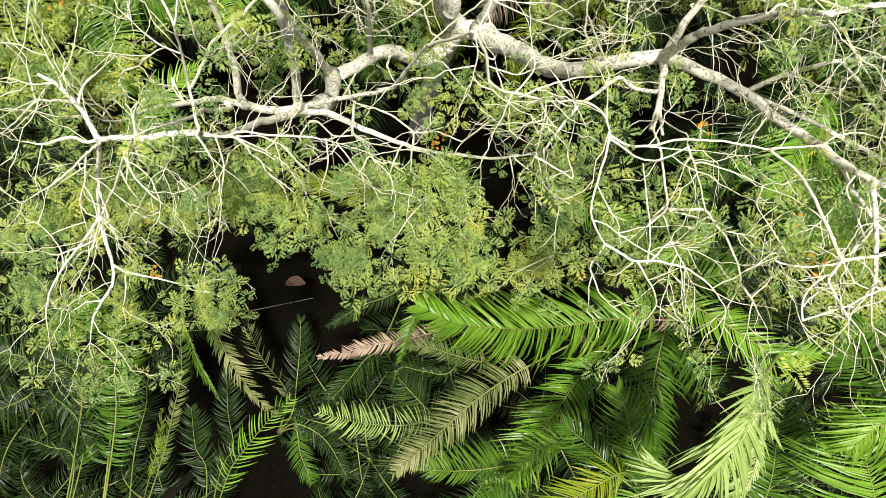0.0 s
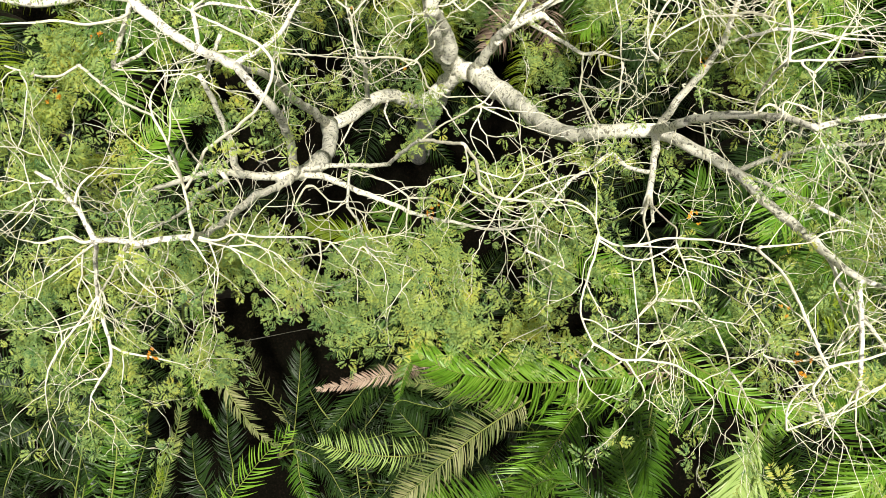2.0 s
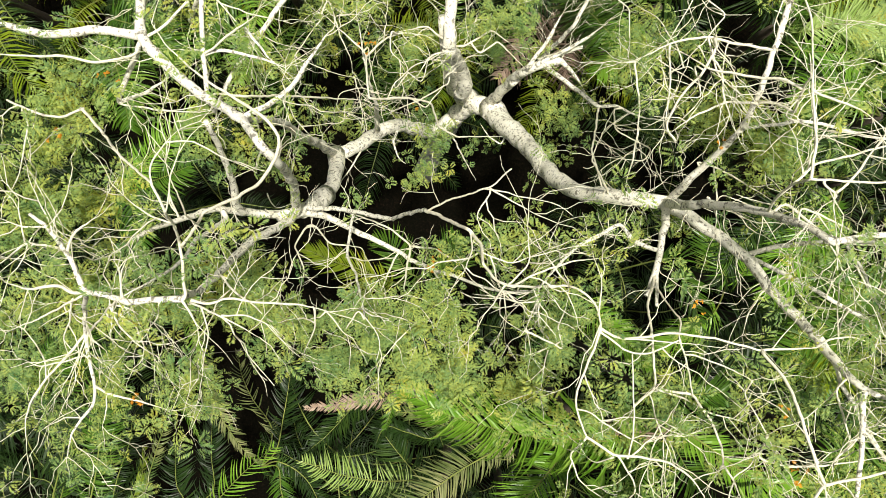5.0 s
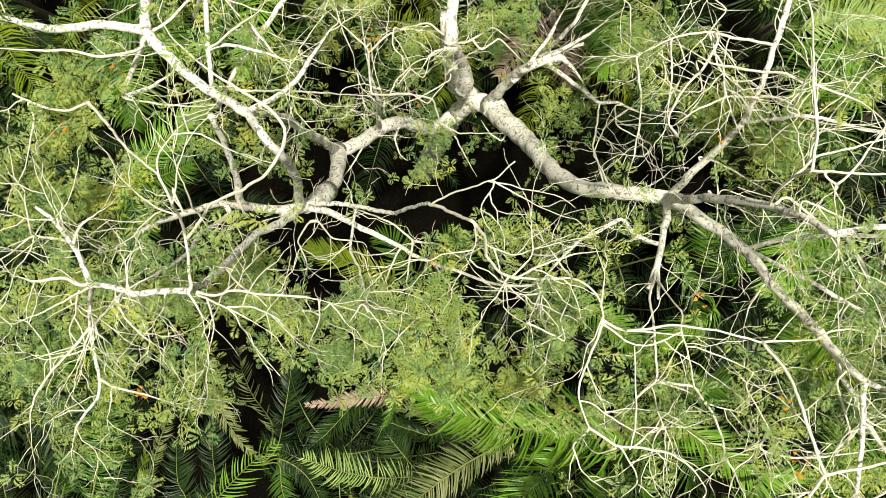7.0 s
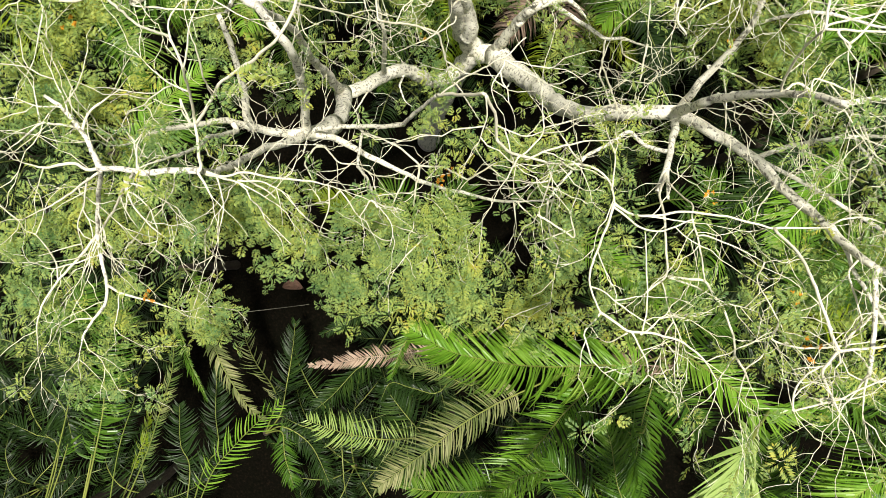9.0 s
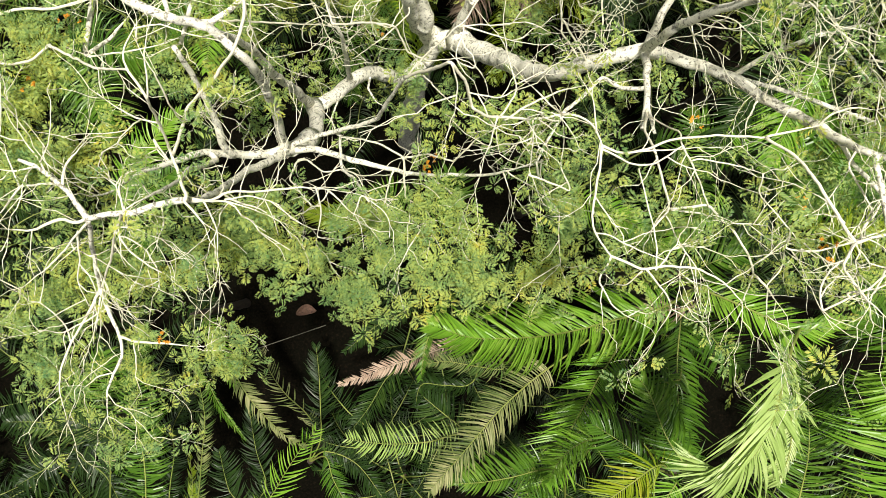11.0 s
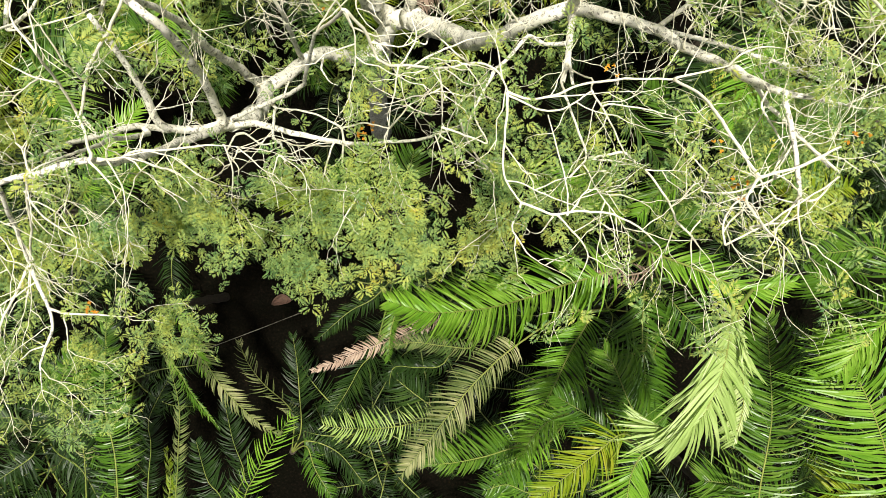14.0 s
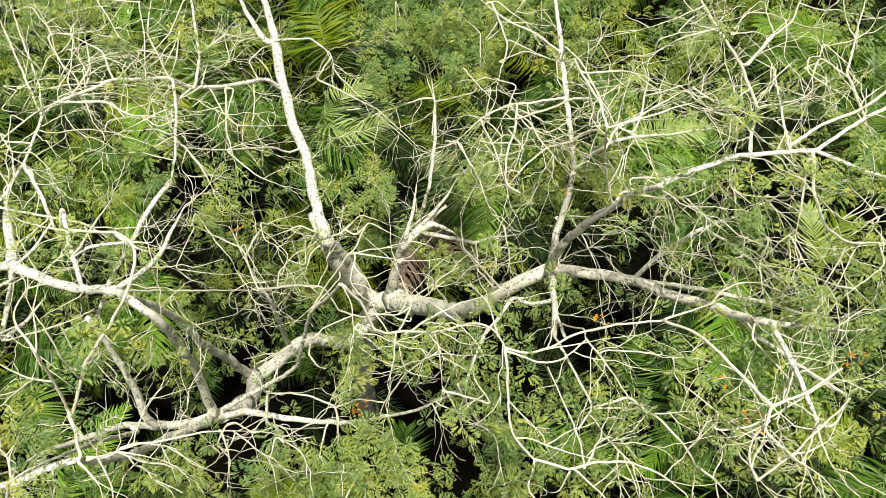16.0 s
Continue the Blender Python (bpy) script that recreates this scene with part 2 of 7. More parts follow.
limb(0.024, 0.020, (2.34, 1.69, 14.23), (2.30, 1.68, 14.20), (2.12, 1.79, 13.99), (2.00, 1.97, 13.80), (1.80, 1.81, 13.70), (1.56, 1.66, 13.60))
limb(0.018, 0.011, (1.56, 1.66, 13.60), (1.40, 1.46, 13.57), (1.18, 1.13, 13.53), (0.85, 1.09, 13.50), free=True)
limb(0.016, 0.011, (2.23, 1.42, 14.50), (2.04, 1.14, 14.99), (1.98, 0.93, 15.40))
limb(0.104, 0.063, (0.67, 4.19, 8.18), (0.64, 4.19, 8.20), (0.98, 4.44, 9.50), (1.15, 4.47, 10.30), (1.67, 4.63, 10.30))
limb(0.038, 0.017, (1.67, 4.63, 10.30), (1.86, 4.43, 10.44), (2.01, 4.16, 10.60), free=True)
limb(0.034, 0.021, (1.15, 4.47, 10.30), (1.39, 4.82, 10.54), (1.58, 5.22, 10.80), free=True)
limb(0.038, 0.021, (1.29, 4.52, 10.30), (1.98, 4.92, 10.50), (2.28, 5.13, 10.80), free=True)
limb(0.037, 0.016, (1.47, 4.57, 10.30), (1.50, 4.44, 10.40), (1.94, 4.04, 10.80), (2.19, 3.77, 11.06), (2.43, 3.84, 11.00), (2.75, 3.62, 11.40), (2.99, 3.54, 11.70), free=True)
limb(0.015, 0.010, (2.19, 3.77, 11.06), (1.95, 2.99, 12.05), (1.96, 2.68, 12.50), (1.98, 2.42, 12.80))
limb(0.160, 0.083, (0.34, 4.37, 7.80), (0.21, 4.38, 7.90), (-0.02, 4.42, 8.80), (-0.10, 4.39, 10.30), (-0.18, 4.57, 10.90), (-0.22, 4.86, 11.30))
limb(0.143, 0.176, (0.06, 4.15, 7.38), (0.10, 4.11, 7.40), (0.34, 4.37, 7.80), (0.72, 4.16, 8.25))
limb(0.132, 0.109, (0.12, 4.13, 7.42), (0.08, 4.17, 7.40), (-0.13, 3.87, 7.20), (-0.51, 3.64, 7.80), (-0.93, 3.69, 8.80), (-1.30, 3.45, 9.20), (-1.54, 3.02, 9.60), (-1.85, 2.89, 9.95))
limb(0.118, 0.087, (-1.85, 2.91, 9.95), (-1.69, 2.51, 10.60), (-1.70, 2.14, 11.40), (-1.86, 1.85, 12.30))
limb(0.119, 0.075, (-1.72, 2.14, 11.40), (-1.81, 1.91, 12.20), (-1.94, 1.77, 12.60), (-2.07, 1.75, 12.70))
limb(0.060, 0.027, (-1.90, 1.81, 12.49), (-1.90, 1.84, 12.50), (-2.15, 1.77, 12.70), (-2.43, 1.78, 13.00), (-2.47, 1.83, 13.30), (-2.39, 2.08, 13.70), (-2.37, 2.21, 14.00), (-2.35, 2.46, 14.50), (-2.38, 2.61, 14.80))
limb(0.045, 0.017, (-2.43, 1.78, 13.00), (-2.65, 1.79, 13.40), (-2.78, 1.70, 13.70), (-2.93, 1.58, 14.09), (-3.04, 1.47, 14.48), (-3.09, 1.27, 14.91), (-3.15, 1.19, 15.28), free=True)
limb(0.054, 0.026, (-1.96, 1.77, 12.62), (-1.89, 1.73, 12.70), (-2.13, 1.48, 13.60), (-2.15, 1.29, 14.20), (-2.11, 1.11, 15.00), (-2.09, 1.00, 15.50), (-2.08, 0.97, 15.95))
limb(0.026, 0.025, (-2.08, 0.97, 15.95), (-2.24, 0.96, 16.00), (-2.50, 0.92, 16.00), (-2.72, 0.94, 15.88), (-2.98, 0.95, 15.75))
limb(0.059, 0.040, (-1.92, 1.83, 12.52), (-1.88, 1.91, 12.60), (-1.70, 2.14, 13.80), (-1.55, 2.23, 15.10), (-1.62, 2.31, 15.40), (-1.79, 2.50, 15.35), (-1.87, 2.59, 15.30))
limb(0.040, 0.058, (-1.87, 2.59, 15.30), (-2.27, 2.77, 15.10), (-2.58, 2.98, 15.00), (-2.89, 3.20, 14.90), (-3.08, 3.41, 14.80))
limb(0.075, 0.028, (-1.85, 2.89, 9.95), (-1.90, 2.88, 11.40), (-1.91, 2.82, 12.60), (-1.85, 2.81, 13.80), (-1.90, 2.61, 15.20))
limb(0.051, 0.050, (-3.08, 3.40, 14.80), (-3.23, 3.81, 14.50), (-3.37, 4.48, 14.30), free=True)
limb(0.045, 0.041, (-3.08, 3.40, 14.80), (-3.55, 3.45, 14.70), (-4.07, 3.35, 14.70), (-4.47, 3.44, 14.60), (-4.94, 3.51, 14.50), free=True)
limb(0.029, 0.026, (-3.04, 3.37, 14.82), (-3.08, 3.31, 14.80), (-3.30, 3.11, 14.50), (-3.48, 2.81, 14.30))
limb(0.023, 0.014, (-3.48, 2.81, 14.30), (-3.16, 2.90, 14.40), (-2.86, 3.04, 14.60), free=True)
limb(0.011, 0.008, (-3.48, 2.81, 14.30), (-3.48, 2.79, 14.30), (-2.96, 2.73, 14.46), (-2.50, 2.72, 14.60), free=True)
limb(0.026, 0.022, (-2.75, 3.69, 14.39), (-2.48, 3.84, 14.90), (-2.40, 3.36, 15.00), (-2.37, 3.15, 15.00), (-2.32, 2.86, 15.00))
limb(0.018, 0.012, (-2.38, 3.21, 15.00), (-2.24, 3.27, 15.00), (-1.86, 3.23, 15.00), (-1.59, 3.15, 15.00), free=True)
limb(0.012, 0.010, (-2.38, 3.21, 15.00), (-2.07, 3.38, 15.20), (-1.80, 3.50, 15.40), free=True)
limb(0.017, 0.013, (-3.05, 3.38, 14.80), (-2.85, 3.49, 14.80), (-2.65, 3.76, 14.80))
limb(0.015, 0.011, (-3.12, 3.27, 14.74), (-3.13, 3.20, 14.80), (-3.40, 3.06, 15.00), (-3.73, 3.09, 15.00), (-4.22, 3.07, 15.00), (-4.50, 3.06, 15.00), free=True)
limb(0.027, 0.020, (-1.87, 2.59, 15.30), (-1.67, 2.75, 15.20), (-1.51, 2.93, 15.10), (-1.37, 3.23, 15.00), (-1.22, 3.54, 14.90), free=True)
limb(0.017, 0.013, (-2.20, 3.63, 14.20), (-2.15, 3.64, 14.50), (-1.86, 3.32, 14.60), (-1.75, 3.23, 14.60), free=True)
limb(0.012, 0.010, (-3.23, 2.53, 15.52), (-3.23, 2.54, 15.50), (-3.46, 2.46, 15.40), (-3.73, 2.48, 15.30), (-4.10, 2.61, 15.20))
limb(0.013, 0.009, (-3.25, 2.54, 15.50), (-2.90, 2.31, 15.80), (-2.52, 2.06, 16.20), (-2.08, 1.87, 16.70))
limb(0.008, 0.006, (-3.90, 2.54, 15.25), (-3.91, 2.51, 15.30), (-3.82, 2.42, 15.30), (-3.86, 2.06, 15.30), (-3.89, 1.88, 15.30), free=True)
limb(0.015, 0.009, (-2.08, 0.97, 15.95), (-2.05, 0.99, 15.95), (-2.18, 1.27, 15.70), (-2.22, 1.43, 15.70), (-2.12, 1.58, 16.10), (-2.01, 1.67, 16.60), (-2.08, 1.86, 16.70))
limb(0.014, 0.010, (-2.20, 1.40, 15.70), (-2.02, 1.56, 15.90), (-1.93, 1.70, 16.00), (-1.63, 1.80, 16.30), (-1.33, 1.95, 16.60), (-1.20, 2.13, 16.70), (-1.17, 2.28, 16.75), (-1.28, 2.39, 16.77), (-1.38, 2.45, 16.70), (-1.83, 2.68, 16.50), (-2.23, 2.98, 16.30), (-2.39, 3.19, 16.20), free=True)
limb(0.008, 0.005, (-2.12, 1.59, 16.10), (-2.27, 1.63, 16.21), (-2.40, 1.73, 16.32), (-2.46, 1.82, 16.40), free=True)
limb(0.007, 0.004, (-2.01, 1.66, 16.60), (-1.91, 1.95, 16.80), (-1.85, 2.19, 16.80), free=True)
limb(0.008, 0.006, (-1.97, 1.63, 15.95), (-1.98, 1.60, 16.00), (-1.92, 1.66, 16.40), (-1.90, 1.83, 16.70), (-1.92, 1.93, 16.80), (-1.98, 2.09, 16.80), free=True)
limb(0.007, 0.005, (-2.08, 1.86, 16.70), (-2.12, 1.99, 16.67), (-2.04, 2.18, 16.63), (-1.96, 2.28, 16.60), free=True)
limb(0.025, 0.016, (-2.98, 0.95, 15.75), (-3.11, 1.14, 15.69), (-3.23, 1.29, 15.64), (-3.36, 1.40, 15.59), (-3.45, 1.47, 15.56), (-3.64, 1.57, 15.50))
limb(0.011, 0.008, (-3.23, 1.29, 15.64), (-3.61, 1.32, 15.60), (-3.73, 1.21, 15.56), (-3.95, 1.05, 15.50), free=True)
limb(0.013, 0.009, (-3.21, 1.26, 15.64), (-3.17, 1.42, 15.66), (-2.96, 1.59, 15.70), free=True)
limb(0.007, 0.006, (-3.61, 1.32, 15.60), (-3.66, 1.52, 15.60), (-3.69, 1.70, 15.60), free=True)
limb(0.007, 0.006, (-3.36, 1.40, 15.60), (-3.42, 1.59, 15.65), (-3.50, 1.79, 15.70), free=True)
limb(0.010, 0.006, (-3.43, 1.45, 15.57), (-3.43, 1.46, 15.60), (-3.63, 1.46, 15.60), (-3.86, 1.52, 15.60), free=True)
limb(0.015, 0.010, (-2.98, 0.95, 15.75), (-3.12, 0.92, 15.72), (-3.24, 0.99, 15.70), (-3.53, 0.92, 15.64), (-3.76, 0.96, 15.60), free=True)
limb(0.011, 0.008, (-3.02, 0.92, 15.67), (-3.04, 0.90, 15.70), (-3.52, 0.67, 15.30), (-3.80, 0.53, 15.19), (-4.02, 0.43, 15.10), free=True)
limb(0.010, 0.006, (-3.15, 0.85, 15.61), (-3.16, 0.87, 15.60), (-3.32, 0.59, 15.33), (-3.43, 0.42, 15.17), (-3.46, 0.23, 15.00), free=True)
limb(0.022, 0.020, (-2.98, 0.94, 15.75), (-3.34, 0.68, 15.00), (-3.66, 0.35, 14.30), (-3.55, 0.10, 14.40))
limb(0.018, 0.012, (-3.55, 0.10, 14.40), (-3.45, -0.17, 14.44), (-3.48, -0.39, 14.38), (-3.63, -0.56, 14.32), (-3.75, -0.75, 14.27), (-3.81, -1.01, 14.20), free=True)
limb(0.013, 0.007, (-3.45, -0.17, 14.44), (-3.31, -0.25, 14.41), (-3.06, -0.30, 14.36), (-2.71, -0.40, 14.30), free=True)
limb(0.007, 0.007, (-3.31, -0.25, 14.41), (-3.34, -0.26, 14.40), (-3.36, -0.45, 14.35), (-3.41, -0.62, 14.30), free=True)
limb(0.016, 0.007, (-3.66, 0.34, 14.30), (-3.84, 0.11, 14.26), (-4.08, -0.18, 14.22), (-4.25, -0.44, 14.18), (-4.32, -0.70, 14.14), (-4.30, -1.04, 14.10), free=True)
limb(0.011, 0.007, (-3.65, 0.32, 14.30), (-3.75, 0.07, 14.25), (-3.87, -0.19, 14.20), free=True)
limb(0.009, 0.007, (-3.58, 0.15, 14.38), (-3.60, 0.14, 14.35), (-3.87, 0.03, 14.27), (-4.19, -0.07, 14.17), (-4.45, -0.02, 14.10), free=True)
limb(0.009, 0.007, (-3.63, -0.56, 14.32), (-3.63, -0.55, 14.30), (-3.84, -0.57, 14.25), (-4.07, -0.72, 14.20), free=True)
limb(0.008, 0.008, (-4.09, -0.18, 14.20), (-4.17, 0.02, 14.12), (-4.48, 0.29, 14.00), free=True)
limb(0.009, 0.007, (-3.65, 0.35, 14.30), (-3.54, 0.23, 14.24), (-3.47, 0.16, 14.20), free=True)
limb(0.012, 0.011, (-2.59, 0.93, 15.98), (-2.56, 0.94, 16.00), (-2.82, 0.82, 15.60), (-3.17, 0.62, 15.00), (-3.59, 0.36, 14.40))
limb(0.009, 0.006, (-2.82, 0.82, 15.60), (-2.76, 0.64, 15.51), (-2.61, 0.44, 15.39), (-2.46, 0.34, 15.30), free=True)
limb(0.008, 0.006, (-2.77, 0.84, 15.67), (-2.81, 0.86, 15.70), (-2.63, 0.82, 15.64), (-2.52, 0.74, 15.60), free=True)
limb(0.007, 0.006, (-2.81, 0.77, 15.57), (-2.74, 0.77, 15.60), (-2.65, 0.66, 15.47), (-2.62, 0.44, 15.31), (-2.67, 0.26, 15.20), free=True)
limb(0.030, 0.017, (-2.62, 1.78, 13.35), (-2.52, 1.68, 13.40), (-2.52, 1.56, 13.90), (-2.47, 1.42, 14.60), (-2.38, 1.26, 15.10), (-2.39, 1.15, 15.50), (-2.50, 1.00, 15.90), (-2.59, 0.93, 15.98), free=True)
limb(0.010, 0.008, (-2.07, 0.96, 15.95), (-1.99, 0.84, 15.92), (-1.94, 0.73, 15.90), free=True)
limb(0.010, 0.006, (-2.00, 0.95, 15.95), (-1.65, 0.90, 16.24), (-1.34, 0.74, 16.20), free=True)
limb(0.007, 0.005, (-1.65, 0.90, 16.24), (-1.48, 0.91, 16.19), (-1.31, 0.85, 16.13), (-1.23, 0.80, 16.10), free=True)
limb(0.012, 0.007, (-2.00, 0.97, 15.95), (-1.85, 0.94, 15.90), (-1.72, 1.01, 15.86), (-1.54, 0.98, 15.81), (-1.12, 0.98, 15.69), (-0.81, 0.90, 15.60), free=True)
limb(0.007, 0.004, (-1.88, 0.94, 16.05), (-1.85, 0.83, 16.00), (-1.84, 0.70, 15.92), (-1.89, 0.49, 15.82), (-1.97, 0.27, 15.70), free=True)
limb(0.012, 0.007, (-2.11, 1.13, 14.91), (-2.09, 1.13, 14.90), (-1.92, 1.01, 15.10), (-1.69, 0.91, 15.23), (-1.43, 0.75, 15.40), free=True)
limb(0.009, 0.007, (-2.57, 0.95, 15.96), (-2.57, 1.00, 15.98), (-2.63, 1.20, 15.85), (-2.61, 1.27, 15.80), free=True)
limb(0.008, 0.005, (-2.99, 1.31, 14.80), (-2.79, 1.28, 14.99), (-2.54, 1.07, 15.37), (-2.54, 1.01, 15.50), free=True)
limb(0.008, 0.006, (-3.05, 1.42, 14.60), (-3.02, 1.43, 14.60), (-2.98, 1.26, 14.89), (-2.89, 1.07, 15.20), free=True)
limb(0.007, 0.006, (-2.24, 0.94, 16.00), (-2.28, 0.79, 15.89), (-2.39, 0.68, 15.80), free=True)
limb(0.011, 0.009, (-2.88, 1.62, 13.95), (-3.02, 1.93, 14.00), (-3.00, 1.75, 13.90), (-2.92, 1.64, 13.80))
limb(0.033, 0.016, (-1.86, 1.85, 12.37), (-1.84, 1.90, 12.40), (-1.24, 1.91, 12.90), (-0.91, 1.86, 13.30), (-0.55, 1.81, 13.90), (-0.41, 1.85, 14.40), (-0.15, 1.89, 15.30))
limb(0.016, 0.010, (-0.15, 1.89, 15.30), (0.11, 1.78, 15.90), (0.25, 1.72, 16.30), (0.36, 1.61, 16.00), (0.40, 1.46, 15.70), (0.50, 1.33, 15.90), (0.61, 1.30, 16.00), (0.90, 1.29, 15.70), (1.17, 1.31, 15.60))
limb(0.010, 0.008, (1.17, 1.31, 15.60), (1.30, 1.26, 15.70), (1.40, 1.16, 15.75), (1.44, 0.98, 15.77))
limb(0.007, 0.004, (0.25, 1.71, 16.30), (0.29, 1.58, 16.17), (0.25, 1.42, 16.02), (0.20, 1.30, 15.90), free=True)
limb(0.010, 0.006, (-0.11, 1.87, 15.38), (-0.12, 1.88, 15.40), (0.04, 1.97, 15.60), (0.34, 2.07, 16.00), (0.40, 2.09, 16.02), (0.55, 2.24, 16.10))
limb(0.008, 0.004, (0.39, 2.08, 16.00), (0.58, 1.99, 16.00), (0.82, 1.88, 16.00), free=True)
limb(0.007, 0.005, (0.40, 2.08, 16.00), (0.38, 1.99, 15.97), (0.30, 1.89, 15.94), (0.34, 1.76, 15.90), free=True)
limb(0.051, 0.026, (-1.84, 1.87, 12.31), (-1.58, 1.83, 12.40), (-1.26, 1.70, 12.30), (-0.92, 1.56, 12.20), (-0.60, 1.44, 12.20), (-0.39, 1.33, 12.45))
limb(0.026, 0.012, (-0.39, 1.33, 12.45), (-0.11, 1.25, 12.66), (0.33, 1.15, 13.00), (0.66, 1.08, 13.36), (0.84, 1.09, 13.57), (1.21, 1.12, 13.80), free=True)
limb(0.013, 0.007, (-0.41, 1.33, 12.45), (-0.41, 0.98, 13.00), (-0.16, 0.77, 13.13), (-0.11, 0.60, 13.20), free=True)
limb(0.015, 0.010, (-0.41, 1.34, 12.45), (-0.37, 1.51, 12.60), (-0.62, 1.70, 12.70), (-0.90, 1.80, 12.80), (-1.13, 1.87, 12.80))
limb(0.013, 0.010, (-0.37, 1.51, 12.60), (-0.07, 1.51, 12.74), (0.24, 1.35, 12.90))
limb(0.012, 0.007, (0.24, 1.35, 12.90), (0.53, 1.54, 13.15), (0.85, 1.63, 13.42), (1.07, 1.69, 13.60), free=True)
limb(0.013, 0.007, (-0.54, 1.41, 12.27), (-0.59, 1.34, 12.30), (-0.66, 1.12, 12.49), (-0.74, 0.77, 12.80), free=True)
limb(0.019, 0.009, (-1.18, 1.90, 12.97), (-1.11, 1.86, 12.90), (-1.09, 1.60, 13.25), (-1.06, 1.35, 13.60), (-0.88, 1.18, 14.05), (-0.70, 0.90, 14.80), (-0.63, 0.82, 15.10), (-0.54, 0.74, 15.13), (-0.47, 0.63, 15.16), (-0.49, 0.46, 15.20), free=True)
limb(0.009, 0.005, (-0.64, 0.82, 15.10), (-0.70, 0.91, 15.07), (-0.82, 0.71, 15.00))
limb(0.009, 0.007, (-1.06, 1.34, 13.60), (-0.87, 1.30, 13.06), (-0.59, 1.34, 12.40))
limb(0.013, 0.007, (-0.13, 1.26, 12.65), (-0.09, 1.24, 12.60), (0.12, 1.01, 12.91), (0.25, 0.83, 13.16), (0.27, 0.62, 13.40), free=True)
limb(0.008, 0.005, (0.90, 1.29, 15.70), (0.90, 1.09, 15.51), (0.85, 0.86, 15.30), free=True)
limb(0.008, 0.004, (0.60, 1.30, 16.00), (0.77, 1.50, 16.00), (0.75, 1.65, 16.00), (0.71, 1.89, 16.00), free=True)
limb(0.008, 0.005, (0.58, 1.30, 16.00), (0.49, 1.09, 15.82), (0.40, 0.96, 15.70), free=True)
limb(0.012, 0.010, (1.21, 1.12, 13.80), (1.06, 1.04, 14.40), (1.12, 0.88, 14.00), (1.24, 0.67, 13.67), (1.38, 0.52, 13.40), (1.35, 0.25, 13.36), (1.33, -0.11, 13.30), free=True)
limb(0.010, 0.007, (0.67, 1.29, 15.94), (0.62, 1.28, 15.90), (0.90, 1.42, 15.72), (1.22, 1.53, 15.54), (1.51, 1.58, 15.40), free=True)
limb(0.007, 0.005, (0.38, 1.55, 15.89), (0.40, 1.54, 15.90), (0.64, 1.48, 15.86), (0.84, 1.57, 15.82), (0.94, 1.62, 15.80), free=True)
limb(0.008, 0.005, (1.17, 1.31, 15.60), (1.03, 1.46, 15.65), (0.89, 1.61, 15.70), free=True)
limb(0.009, 0.007, (0.78, 1.09, 13.50), (0.83, 0.81, 13.60), free=True)
limb(0.008, 0.005, (-1.04, 0.96, 15.66), (-1.02, 0.97, 15.70), (-1.03, 0.77, 15.53), (-1.15, 0.48, 15.30), free=True)
limb(0.008, 0.005, (-0.93, 0.93, 15.63), (-0.94, 0.94, 15.60), (-0.85, 0.82, 15.51), (-0.75, 0.69, 15.40), free=True)
limb(0.009, 0.007, (-0.12, 0.63, 13.19), (-0.21, 0.60, 13.20), (-0.50, 0.28, 13.20), (-0.57, 0.15, 13.20), free=True)
limb(0.013, 0.007, (-1.73, 1.66, 12.60), (-1.67, 1.69, 12.50), (-1.43, 1.47, 12.61), (-0.97, 1.45, 12.76), (-0.94, 1.35, 12.80), free=True)
limb(0.013, 0.007, (-1.65, 1.67, 12.51), (-1.73, 1.66, 12.60), (-1.82, 1.40, 12.87), (-1.62, 1.15, 13.15), (-1.60, 0.91, 13.40), free=True)
limb(0.009, 0.007, (0.84, 1.09, 13.57), (0.84, 1.06, 13.57), (1.11, 0.86, 13.53), (1.25, 0.66, 13.50), free=True)
limb(0.010, 0.005, (0.85, 0.86, 15.30), (1.27, 0.67, 15.00), (1.15, 0.92, 15.23), (1.20, 1.09, 15.40), (1.17, 1.30, 15.60), free=True)
limb(0.012, 0.009, (1.44, 0.98, 15.77), (1.62, 0.90, 15.69), (1.85, 0.92, 15.60), (2.07, 0.97, 15.60), (2.47, 0.96, 15.61), (2.89, 0.88, 15.61))
limb(0.011, 0.007, (2.89, 0.88, 15.61), (3.19, 0.91, 15.55), (3.45, 0.94, 15.50), free=True)
limb(0.010, 0.007, (1.44, 0.95, 15.76), (1.46, 0.94, 15.77), (1.70, 0.79, 15.69), (1.91, 0.78, 15.63), (2.19, 0.91, 15.55))
limb(0.008, 0.005, (1.60, 0.91, 15.70), (2.08, 0.89, 15.58), (2.43, 0.87, 15.50), free=True)
limb(0.008, 0.005, (1.41, 1.09, 15.76), (1.42, 1.29, 15.78), (1.40, 1.46, 15.80), free=True)
limb(0.012, 0.008, (1.44, 0.98, 15.77), (1.40, 0.79, 15.72), (1.34, 0.57, 15.65), (1.31, 0.36, 15.60), (1.32, 0.22, 15.66), (1.40, 0.04, 15.75))
limb(0.008, 0.007, (1.40, 0.04, 15.75), (1.35, -0.06, 15.69), (1.29, -0.14, 15.63), (1.40, -0.39, 15.50), (1.55, -0.53, 15.40), free=True)
limb(0.012, 0.008, (1.40, 0.04, 15.75), (1.65, -0.10, 15.72), (1.90, -0.10, 15.70), (2.20, -0.18, 15.55), (2.46, -0.35, 15.41), (2.64, -0.56, 15.28), (2.64, -0.73, 15.20), free=True)
